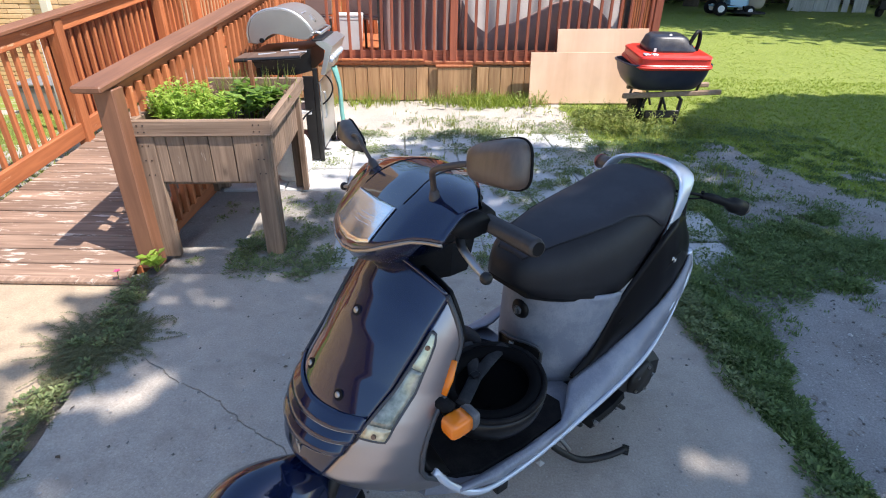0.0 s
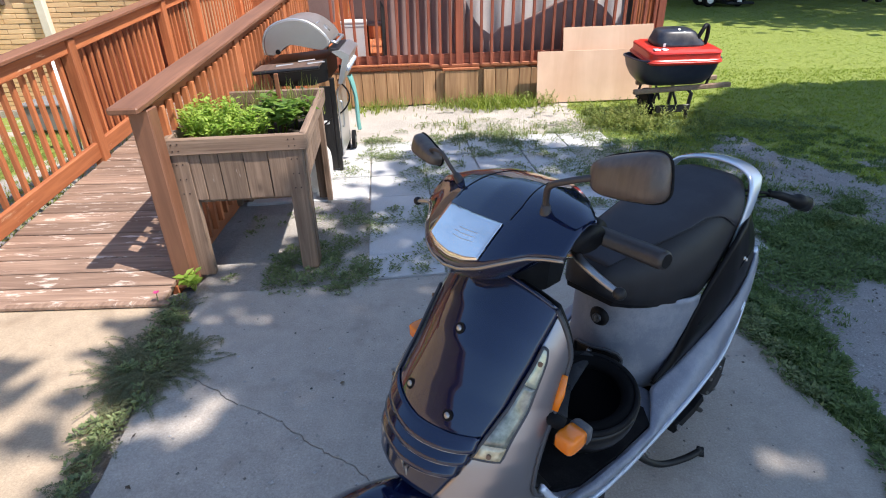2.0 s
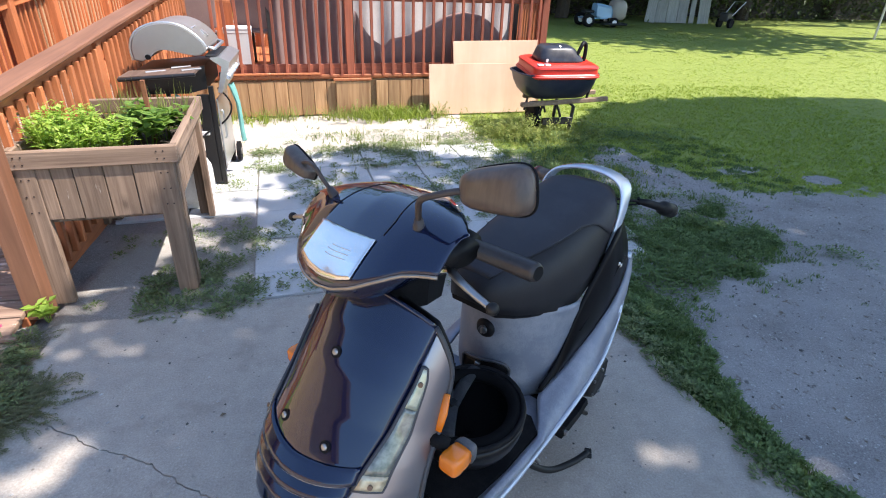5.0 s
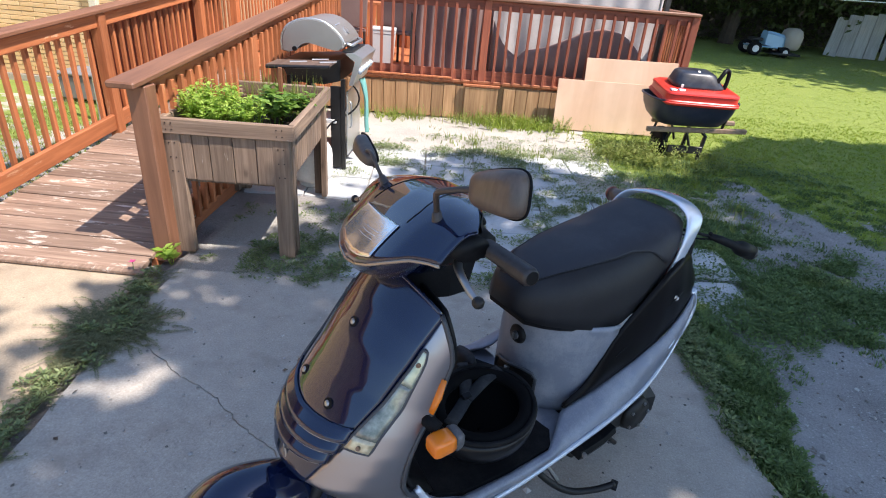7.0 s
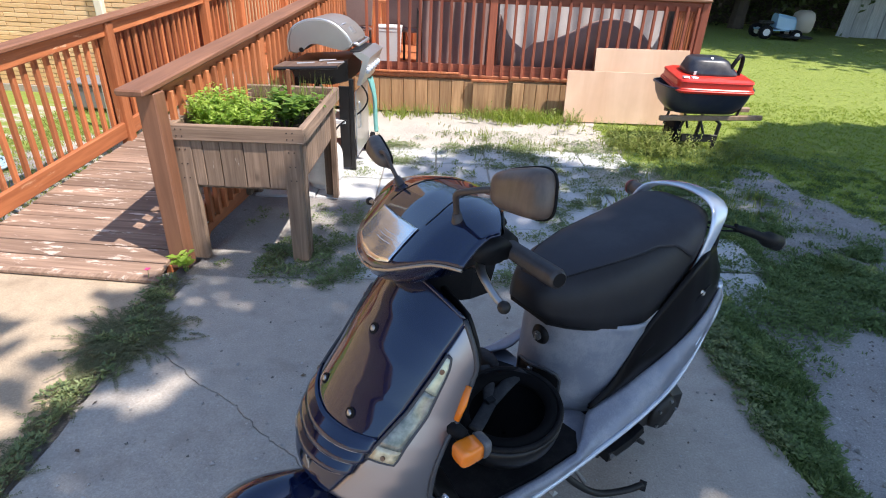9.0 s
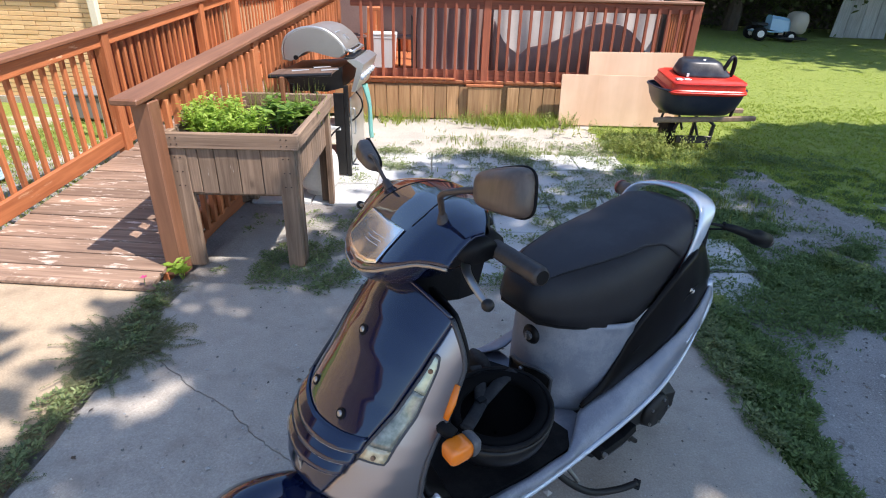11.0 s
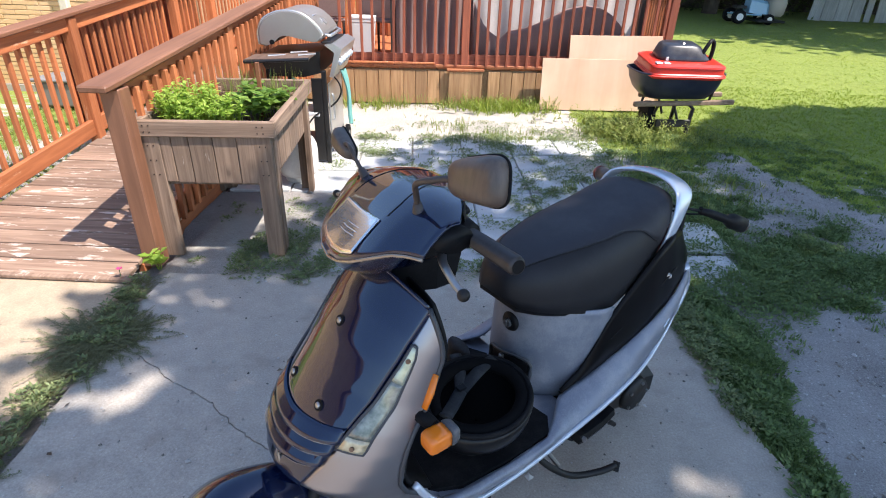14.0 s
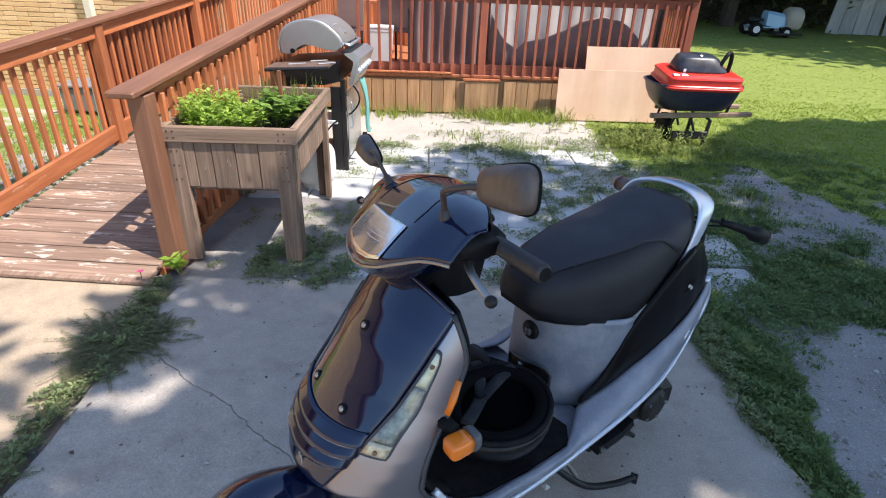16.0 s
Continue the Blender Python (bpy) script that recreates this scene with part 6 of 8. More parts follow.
# propane tank
tank = thing("propane_tank", pose(-1.385, 5.70, 0), "white steel propane tank on the pavers", "tank")
N = 32
TANKM = speckled("chipped_white_paint", (0.70, 0.68, 0.64), (0.58, 0.56, 0.51), 5, 80, 0.45, 0.1, fine_amt=0.15)
rs = [[(r * math.cos(6.2832 * k / N), r * math.sin(6.2832 * k / N), z) for k in range(N)] for r, z in ((0.10, 0.035), (0.135, 0.05), (0.152, 0.09), (0.155, 0.14), (0.155, 0.24), (0.150, 0.28), (0.13, 0.32), (0.09, 0.345), (0.03, 0.355))]
part("body", loft(bmesh.new(), rs), TANKM, tank, smooth=True)
part("foot_ring", loft(bmesh.new(), [[(r * math.cos(6.2832 * k / N), r * math.sin(6.2832 * k / N), z) for k in range(N)] for r, z in ((0.105, 0.0), (0.105, 0.05), (0.098, 0.05), (0.098, 0.0))], caps=False), TANKM, tank)
part("collar", loft(bmesh.new(), [[(r * math.cos(0.5 + 5.2 * k / N), r * math.sin(0.5 + 5.2 * k / N), z) for k in range(N)] for r, z in ((0.09, 0.33), (0.095, 0.44), (0.088, 0.44), (0.083, 0.335))], closed=False), TANKM, tank)
part("valve", tube(bmesh.new(), [(0, 0, 0.35), (0, 0, 0.40)], [0.02, 0.016], 10), STEEL, tank)

# ---- wheelbarrow holding a red case with a portable grill ----
WB = pose(2.0, 7.75, 0, 0, 0, 8)
NAVY = gloss("navy_tray_paint", (0.018, 0.022, 0.045), 0.42, 0.1, 0.1, 0.3, (0.12, 0.11, 0.11), 7.0)
HANDLEW = wood("barrow_handle", (0.22, 0.135, 0.08), (0.44, 0.31, 0.21))
barrow = thing("wheelbarrow", WB, "dark blue steel wheelbarrow with wooden handles", "wheelbarrow")
rs = []
for z, x0, x1, hw in ((0.355, -0.32, 0.26, 0.17), (0.37, -0.36, 0.29, 0.21), (0.43, -0.42, 0.34, 0.265), (0.52, -0.465, 0.37, 0.30), (0.60, -0.485, 0.385, 0.315), (0.615, -0.495, 0.395, 0.325)):
    cx, hx = (x0 + x1) / 2, (x1 - x0) / 2
    rs.append([(cx + hx * math.copysign(abs(math.cos(a)) ** 0.5, math.cos(a)), hw * math.copysign(abs(math.sin(a)) ** 0.5, math.sin(a)), z) for a in [6.2832 * k / 40 for k in range(40)]])
solid(part("tray", loft(bmesh.new(), [rs[0][:], *rs[1:]], caps=False), NAVY, barrow, "dark blue pressed steel tray", smooth=True), 0.004, 0)
part("tray_floor", loft(bmesh.new(), [rs[0], [(x, y, z + 0.006) for x, y, z in rs[0]]]), NAVY, barrow)
part("tray_lip", tube(bmesh.new(), rs[-1] + rs[-1][:1], 0.011, 8), NAVY, barrow, smooth=True)
for sy, x0_, x1_, rz_ in ((-0.20, -0.50, 0.54, -0.035), (0.20, -0.30, 0.62, -0.02)):
    h = part("handle", boxed(x0_, x1_, sy - 0.024, sy + 0.024, -0.024, 0.024, 0.008), HANDLEW, barrow, "weathered wooden handle")
    h.matrix_basis = Matrix.Translation((0, 0, 0.325)) @ Matrix.Rotation(rz_, 4, "Y")
    part("leg", tube(bmesh.new(), [(0.08, sy, 0.31), (0.13, sy, 0.27), (0.11, sy, 0.03), (0.11, sy, 0.0)], [0.018, 0.02, 0.02, 0.024], 6), FIREBOX, barrow)
    part("leg_brace", tube(bmesh.new(), [(-0.08, sy, 0.31), (-0.03, sy, 0.20), (0.0, sy, 0.12)], 0.013, 6), FIREBOX, barrow)
    part("nose_bar", tube(bmesh.new(), [(-0.24, sy, 0.30), (-0.28, sy * 0.9, 0.16)], 0.014, 8), FIREBOX, barrow)
part("cross_plate", boxed(-0.24, 0.12, -0.225, -0.2, 0.085, 0.16, 0.004), FIREBOX, barrow, "black cross plate")
wh = part("wheel", tube(bmesh.new(), [(-0.315, -0.05, 0.155), (-0.30, -0.05, 0.155), (-0.25, -0.05, 0.155), (-0.235, -0.05, 0.155)], [0.13, 0.155, 0.155, 0.13], 28), RUBBER, barrow, "black rubber barrow wheel")
part("hub", tube(bmesh.new(), [(-0.34, -0.05, 0.155), (-0.21, -0.05, 0.155)], 0.04, 14), GREASY, wh)
part("tray_stay", tube(bmesh.new(), [(0.28, -0.18, 0.32), (0.285, -0.22, 0.45)], 0.014, 6), FIREBOX, barrow)

REDP = gloss("red_plastic", (0.62, 0.028, 0.014), 0.34, 0, 0.25, 0.12, (0.4, 0.2, 0.17), 8.0)
CASE = WB @ pose(-0.04, -0.04, 0.66, 5, 0, -3)
case = thing("red_case_lid", CASE, "glossy red moulded lid lying on the wheelbarrow tray", "lid")
rs = []
for z, hx, hy in ((-0.055, 0.365, 0.295), (-0.03, 0.378, 0.305), (-0.012, 0.378, 0.305), (-0.004, 0.366, 0.296), (0.045, 0.362, 0.292), (0.052, 0.37, 0.298), (0.066, 0.364, 0.292), (0.082, 0.33, 0.26), (0.084, 0.2, 0.16)):
    rs.append([(hx * math.copysign(abs(math.cos(a)) ** 0.22, math.cos(a)), hy * math.copysign(abs(math.sin(a)) ** 0.22, math.sin(a)), z) for a in [6.2832 * k / 48 for k in range(48)]])
part("shell", loft(bmesh.new(), rs), REDP, case, smooth=False)
part("rim_band", tube(bmesh.new(), [(x * 1.0, y, z - 0.002) for x, y, z in rs[1]] + [(rs[1][0][0], rs[1][0][1], rs[1][0][2] - 0.002)], 0.011, 8), REDP, case, smooth=True)
for sx in (-0.30, -0.22):
    part("corner_latch", boxed(sx - 0.03, sx + 0.03, -0.26, -0.2, 0.078, 0.092, 0.005), BRIGHT, case, "small silver latch")
BLUEBLK = gloss("blue_black_plastic", (0.018, 0.02, 0.03), 0.35, 0, 0.15, 0.15)
pg = thing("tool_case", CASE @ pose(0.0, 0.02, 0.082), "blue-black moulded case with a loop handle", "case")
rs = []
for z, hx, hy in ((0.0, 0.255, 0.18), (0.02, 0.26, 0.18), (0.05, 0.24, 0.165), (0.125, 0.19, 0.135), (0.145, 0.155, 0.11)):
    cx = 0.0 - 0.1 * z / 0.125 * 0.4
    rs.append([(cx + hx * math.copysign(abs(math.cos(a)) ** 0.5, math.cos(a)), hy * math.copysign(abs(math.sin(a)) ** 0.5, math.sin(a)), z) for a in [6.2832 * k / 40 for k in range(40)]])
part("body", loft(bmesh.new(), rs), BLUEBLK, pg, smooth=True)
part("loop_handle", tube(bmesh.new(), smoothpath([(0.15, -0.12, 0.05), (0.20, -0.11, 0.16), (0.235, -0.08, 0.185), (0.262, -0.08, 0.165), (0.27, -0.08, 0.08), (0.262, -0.08, 0.0)], 6), 0.020, 10), MATTE, pg, "black loop handle", smooth=True)
for x, y in ((-0.03, -0.07),):
    part("dial", tube(bmesh.new(), [(x, y, 0.138), (x, y - 0.01, 0.152)], 0.012, 14), STEEL, pg)
part("sticker", boxed(-0.215, -0.19, -0.193, -0.188, 0.012, 0.045, 0.001), WHITEPL, pg)

# ---- house ----
HOUSE = RAMP @ pose(-1.9, 4.05, 0)
m = Mat("buff_brick", 0.88)
r = m.random()
c = m.mix(r, (0.72, 0.47, 0.235), (0.86, 0.62, 0.35))
c = m.mix(m.math("MULTIPLY", m.noise(m.pos, 60, 4, 0.7), 0.5), c, (0.42, 0.24, 0.12))
BRICKM = m.color(c).bump(m.noise(m.pos, 120, 3, 0.7), 0.5, 0.004).m
m = Mat("reflected_brick", 0.88)
bt = m.node("ShaderNodeTexBrick", Vector=m.node("ShaderNodeCombineXYZ", X=m.node("ShaderNodeSeparateXYZ", Vector=m.geo.outputs["Object"]).outputs["Y"], Y=m.node("ShaderNodeSeparateXYZ", Vector=m.geo.outputs["Object"]).outputs["Z"]).outputs[0], Scale=1.0, Color1=(0.66, 0.42, 0.215, 1), Color2=(0.80, 0.57, 0.32, 1), Mortar=(0.34, 0.22, 0.13, 1))
for nm, vv in (("Brick Width", 0.30), ("Row Height", 0.053), ("Mortar Size", 0.006)):
    bt.inputs[nm].default_value = vv
REFLBRICK = m.color(bt.outputs[0]).bump(bt.outputs["Fac"], -0.5, 0.006).m
MORTAR = speckled("mortar", (0.46, 0.31, 0.18), (0.36, 0.24, 0.14), 5, 130, 0.95, 0.5)
house = thing("wall_house", HOUSE, "buff brick house wall with a cream downspout", "wall", kind="structure")
part("wall_core", boxed(-9.0, 0.6, 0.014, 0.3, -0.1, 3.2), MORTAR, house)
part("wall_return", boxed(0.3, 0.6, 0.3, 7.0, -0.1, 3.2), MORTAR, house)
CREAM = speckled("cream_paint", (0.72, 0.66, 0.52), (0.62, 0.56, 0.43), 5, 90, 0.5, 0.1, fine_amt=0.15)
part("downspout", boxed(-0.96, -0.86, -0.075, 0.0, 0.05, 3.2, 0.012), CREAM, house, "cream metal downspout")
winp = part("window_frame", boxed(-3.1, -1.32, -0.03, 0.05, 1.20, 2.6, 0.01), speckled("brown_frame", (0.07, 0.05, 0.042), (0.11, 0.08, 0.065), 8, 90, 0.5), house, "dark brown window frame")
PANEM = Mat("window_pane", 0.05).color((0.02, 0.022, 0.025)).set(Specular_IOR_Level=0.6).m
part("pane", boxed(-3.02, -1.40, -0.036, -0.031, 1.28, 2.52), PANEM, winp)
part("foundation", boxed(-9.0, 0.6, -0.04, 0.013, -0.1, 0.06), CONCRETE, house, "grey concrete foundation")
bm = boxed(-0.149, 0.149, 0.0, 0.03, 0.0, 0.0455, 0.003)
brick_me = bpy.data.meshes.new("brick")
bm.to_mesh(brick_me)
bm.free()
brick_me.materials.append(BRICKM)
rest = bmesh.new()
nb = 0
for row in range(29):
    z = 0.066 + row * 0.0525
    k = 0
    while True:
        x = -4.6 + k * 0.305 + (0.1525 if row % 2 else 0)
        if x > 0.3:
            break
        k += 1
        if z > 1.15 and -3.3 < x < -1.15:
            continue
        if -2.9 < x < -0.2 and nb < 290 and z > 0.45:
            share("brick", brick_me, house, Matrix.Translation((x, RNG.uniform(-0.003, 0.003), z)))
            nb += 1
        else:
            box(rest, x - 0.147, x + 0.147, 0.0, 0.03, z, z + 0.042)
part("brick_rest", rest, BRICKM, house)["kind"] = "stuff"
# unseen wall, added so the scooter's black panels mirror something brown
part("wall_wing", boxed(-4.2, -3.9, -13.0, 0.013, -0.1, 3.2), REFLBRICK, house, "unseen buff brick wall added for brown reflections in the scooter")
# unseen overhang, added to darken the top of that wall in the reflection
part("roof_eave", boxed(-4.9, -3.3, -13.4, 0.3, 3.2, 3.36, 0.01), wood("brown_soffit", (0.16, 0.085, 0.05), (0.26, 0.15, 0.09)), house, "unseen brown eave added to shade the reflected wall")
# boarded screen behind the second railing bay, with shade put into its dark colour
screen = thing("boarded_screen", RAMP @ pose(-1.36, 1.72, 0), "red-brown boarded screen behind the ramp railing, coloured dark for shade", "screen", kind="structure")
bm = boxed(-0.068, 0.068, 0.0, 0.72, -0.009, 0.009, 0.003)
scr_me = bpy.data.meshes.new("screen_board")
bm.to_mesh(scr_me)
bm.free()
scr_me.materials.append(SHADESTAIN)
for k in range(22):
    b = 0.08 + k * 0.14
    share("board", scr_me, screen, upright(0, b, ramp_z(min(4.3, 1.72 + b)) + 0.09) @ Matrix.Rotation(math.pi / 2, 4, "Y"))

# clutter between ramp and house
ac = thing("utility_box", RAMP @ pose(-2.6, 3.4, 0), "pale grey utility box by the house wall", "box")
part("body", boxed(-0.24, 0.24, -0.2, 0.2, 0.02, 0.28, 0.02), speckled("grey_box", (0.17, 0.155, 0.14), (0.25, 0.23, 0.21)), ac)
part("lid", boxed(-0.26, 0.26, -0.22, 0.22, 0.28, 0.315, 0.012), speckled("grey_lid", (0.18, 0.18, 0.18), (0.26, 0.255, 0.25)), ac)
tagged(part("white_pipe", tube(bmesh.new(), [(0, 0, 0), (0.02, 0, 0.9)], 0.028, 12), WHITEPL, smooth=True), "white plastic pipe standing by the wall", "pipe").matrix_basis = RAMP @ pose(-2.0, 2.6, 0)
tagged(part("garden_hose", tube(bmesh.new(), [(0.16 * math.cos(a * 0.5) * (1 + 0.01 * a), 0.16 * math.sin(a * 0.5), 0.02 + 0.006 * (a % 7)) for a in range(60)], 0.012, 7), speckled("blue_hose", (0.25, 0.36, 0.42), (0.35, 0.46, 0.5)), smooth=True), "pale blue coiled garden hose in the grass", "hose").matrix_basis = RAMP @ pose(-2.3, 1.3, 0)

# ---- pavers ----
path = thing("paver_patio", pose(-0.83, 4.76, 0, 0, 0, 7.5), "grey square concrete pavers with weedy joints", "pavement", kind="structure")
PV = 0.455
bm = boxed(-PV / 2 + 0.006, PV / 2 - 0.006, -PV / 2 + 0.006, PV / 2 - 0.006, -0.045, 0.0, 0.006)
pv_me = bpy.data.meshes.new("paver")
bm.to_mesh(pv_me)
bm.free()
pv_me.materials.append(PAVER)
PINV = path.matrix_basis.inverted()
first = {}
for j in range(-1, 6):
    for i in range(-3, 6):
        lx, ly = (i + 0.5) * PV, (j + 0.14) * PV
        wx, wy, _ = path.matrix_basis @ Vector((lx, ly, 0))
        if wy < lerp([-1.6, 0.0, 1.05, 2], [4.18, 4.41, 4.6, 4.7], wx) + 0.25 or wx < -1.0 and wy < 5.25 or wx < -1.75 or wx > 1.75 or wy > 6.9 + 0.3 * nz(wx, wy, 2):
            continue
        if wx > 0.9 and (wx > 1.2 or RNG.random() < 0.45):
            continue
        first[i] = min(first.get(i, 99.0), ly)
        share("paver", pv_me, path, Matrix.Translation((lx, ly, 0.002 + RNG.uniform(-0.008, 0.004))) @ Euler((RNG.uniform(-0.008, 0.008), RNG.uniform(-0.008, 0.008), RNG.uniform(-0.008, 0.008))).to_matrix().to_4x4())

# two sunken pavers left over at the patio's end
for wx, wy, turn in ((1.43, 5.08, 4.0), (1.40, 4.58, 9.0)):
    share("paver", pv_me, path, PINV @ pose(wx, wy, 0.0, 0, 0.4, turn))

# the row cut to fit against the slab
for i, ly in sorted(first.items()):
    lx = (i + 0.5) * PV
    wx = (path.matrix_basis @ Vector((lx, ly - PV, 0))).x
    y0_ = (PINV @ Vector((wx, lerp([-1.6, 0.0, 1.05, 2], [4.18, 4.41, 4.6, 4.7], wx) + 0.035, 0))).y
    y1_ = ly - PV / 2 - 0.006
    if 0.06 < y1_ - y0_ < 0.7 and wx < 1.0:
        part("cut_paver", boxed(lx - PV / 2 + 0.006, lx + PV / 2 - 0.006, y0_, y1_, -0.045, 0.0, 0.005), PAVER, path)

# ---- low weeds, turf and grass ----
GRNG = random.Random(11)


def weedleaves(spots, rng):
    """Creeping weeds: short prostrate stems with small leaves."""
    out = []
    for x, y, z, r in spots:
        for _ in range(int(140 * r / 0.15) + 6):
            a, q = rng.uniform(0, 6.283), r * rng.random() ** 0.7
            h = 0.03 * rng.random() * (1.2 - q / r)
            d = Vector((math.cos(a + rng.gauss(0, 0.8)), math.sin(a + rng.gauss(0, 0.8)), rng.uniform(0.0, 0.7)))
            ln = rng.uniform(0.011, 0.028)
            out.append((Vector((x + math.cos(a) * q, y + math.sin(a) * q, z + h)), d, Vector((0, 0, 1)), ln, ln * rng.uniform(0.35, 0.6)))
    return out


spots = []
# along the strip between the slabs
STRIP_L = [(-1.78, 4.12), (-1.74, 3.75), (-1.74, 3.5), (-1.70, 3.31), (-1.66, 3.06), (-1.56, 2.75), (-1.52, 2.0), (-1.46, 2.0), (-1.49, 2.9), (-1.56, 3.17), (-1.53, 3.31), (-1.51, 3.46), (-1.41, 3.56), (-1.45, 3.68), (-1.58, 3.78), (-1.63, 4.05)]
n_w = 0
while n_w < 70:
    x, y = GRNG.uniform(-1.85, -1.35), GRNG.uniform(2.0, 4.15)
    if inside(x + 0.04 * nz(x, y, 8, 2), y + 0.06 * nz(x, y, 6, 4), STRIP_L) and nz(x, y, 5, 9) > -0.3:
        spots.append((x, y, 0.01 * GRNG.random(), GRNG.uniform(0.015, 0.045)))
        n_w += 1


def spurge(sprigs, rng):
    """A low mat of thin runners set with tiny paired leaves."""
    out = []
    for x, y, a, ln in sprigs:
        p, bend, lift = Vector((x, y, 0.004)), rng.gauss(0, 1.2), rng.uniform(0.0, 0.28)
        n = int(ln / 0.0055)
        for k in range(n):
            t = k / n
            q = a + bend * t
            p = p + Vector((math.cos(q), math.sin(q), lift * (1 - 1.4 * t))) * 0.0055
            for sd in (-1, 1):
                w_ = q + sd * rng.uniform(0.6, 1.6)
                s_ = rng.uniform(0.007, 0.014) * (1.1 - 0.4 * t)
                out.append((p, Vector((math.cos(w_), math.sin(w_), rng.uniform(-0.1, 0.6))), Vector((0, 0, 1)), s_, s_ * 0.55))
    return out


sprigs = []
for _ in range(400):
    x, y = GRNG.gauss(-1.62, 0.075), GRNG.gauss(3.60, 0.085)
    sprigs.append((x, y, math.atan2(y - 3.60, x + 1.62) + GRNG.gauss(0, 0.6), GRNG.uniform(0.05, 0.17)))
for _ in range(420):
    t = GRNG.random()
    sprigs.append((lerp([0, 0.4, 0.7, 1], [-1.55, -1.64, -1.68, -1.71], t) + GRNG.gauss(0, 0.03), 2.7 + 1.38 * t, GRNG.uniform(0, 6.283), GRNG.uniform(0.03, 0.11)))
tagged(leafmesh("spurge_mat", spurge(sprigs, GRNG), SPURGE), "spreading brownish green spurge in the slab joint", "weeds", kind="stuff")
# seam between slab and pavers
for _ in range(46):
    x = GRNG.uniform(-1.35, 0.95)
    spots.append((x, lerp([-1.6, 0.0, 1.05], [4.18, 4.41, 4.6], x) + abs(GRNG.gauss(0.03, 0.09)), 0.0, GRNG.uniform(0.03, 0.12)))
# round the planter's front leg
LEG_PATCH = [(-1.35, 4.36), (-1.28, 4.75), (-0.92, 4.86), (-0.74, 4.5), (-0.72, 4.3), (-0.92, 4.2), (-1.1, 4.28)]
n_w = 0
while n_w < 85:
    x, y = GRNG.uniform(-1.4, -0.65), GRNG.uniform(4.1, 4.95)
    if inside(x + 0.08 * nz(x, y, 5, 2), y + 0.08 * nz(x, y, 5, 4), LEG_PATCH) and nz(x, y, 6, 3) > -0.15:
        spots.append((x, y, 0.0, GRNG.uniform(0.02, 0.06)))
        n_w += 1
# leafy patches on the sand and round the wheelbarrow
for cx_, cy_, sx_, sy_, n_ in ((0.15, 7.15, 0.5, 0.2, 34), (-0.35, 6.75, 0.25, 0.15, 14), (0.95, 6.9, 0.3, 0.25, 26), (1.75, 7.35, 0.4, 0.3, 110), (1.3, 6.3, 0.3, 0.25, 30), (2.5, 7.3, 0.5, 0.3, 60), (1.2, 5.3, 0.25, 0.3, 30), (2.0, 4.8, 0.22, 0.2, 30), (2.4, 5.35, 0.2, 0.15, 10), (1.7, 5.75, 0.2, 0.15, 22), (2.9, 4.3, 0.3, 0.2, 5), (1.6, 4.95, 0.12, 0.2, 16), (1.55, 4.35, 0.16, 0.14, 34), (1.3, 4.75, 0.12, 0.1, 14), (2.0, 6.2, 0.3, 0.18, 16), (2.3, 4.75, 0.2, 0.15, 14), (1.45, 4.3, 0.1, 0.25, 14)):
    for _ in range(n_):
        spots.append((GRNG.gauss(cx_, sx_), GRNG.gauss(cy_, sy_), -0.01, GRNG.uniform(0.06, 0.16)))
for cx_, cy_ in ((-0.85, 6.35), (-0.38, 6.13), (-0.17, 5.89), (0.2, 6.88), (0.36, 6.73), (0.5, 6.43), (0.59, 5.77), (0.83, 5.93), (0.19, 5.09), (0.67, 5.67), (-0.02, 5.5), (-0.6, 5.3), (-0.92, 5.1), (0.32, 5.45), (0.75, 5.3), (0.0, 6.5)):
    for _ in range(10):
        spots.append((GRNG.gauss(cx_, 0.15), GRNG.gauss(cy_, 0.07), 0.0, GRNG.uniform(0.025, 0.075)))
# in the shade under the planter
for _ in range(16):
    spots.append((GRNG.uniform(-1.65, -1.0), GRNG.uniform(4.3, 5.3), -0.012, GRNG.uniform(0.02, 0.06)))
# paver joints
for _ in range(300):
    i = GRNG.randint(-3, 5) * PV if GRNG.random() < 0.5 else GRNG.uniform(-1.4, 2.3)
    j = (GRNG.randint(-1, 5) - 0.36) * PV if GRNG.random() < 0.6 else GRNG.uniform(-0.2, 2.2)
    p = path.matrix_basis @ Vector((i, j, 0))
    if -1.2 < p.x < 1.6 and 4.5 < p.y < 7.6 and nz(p.x, p.y, 1.4, 8) > -0.1 + 0.25 * GRNG.random():
        spots.append((p.x, p.y, 0.0, GRNG.uniform(0.05, 0.19)))
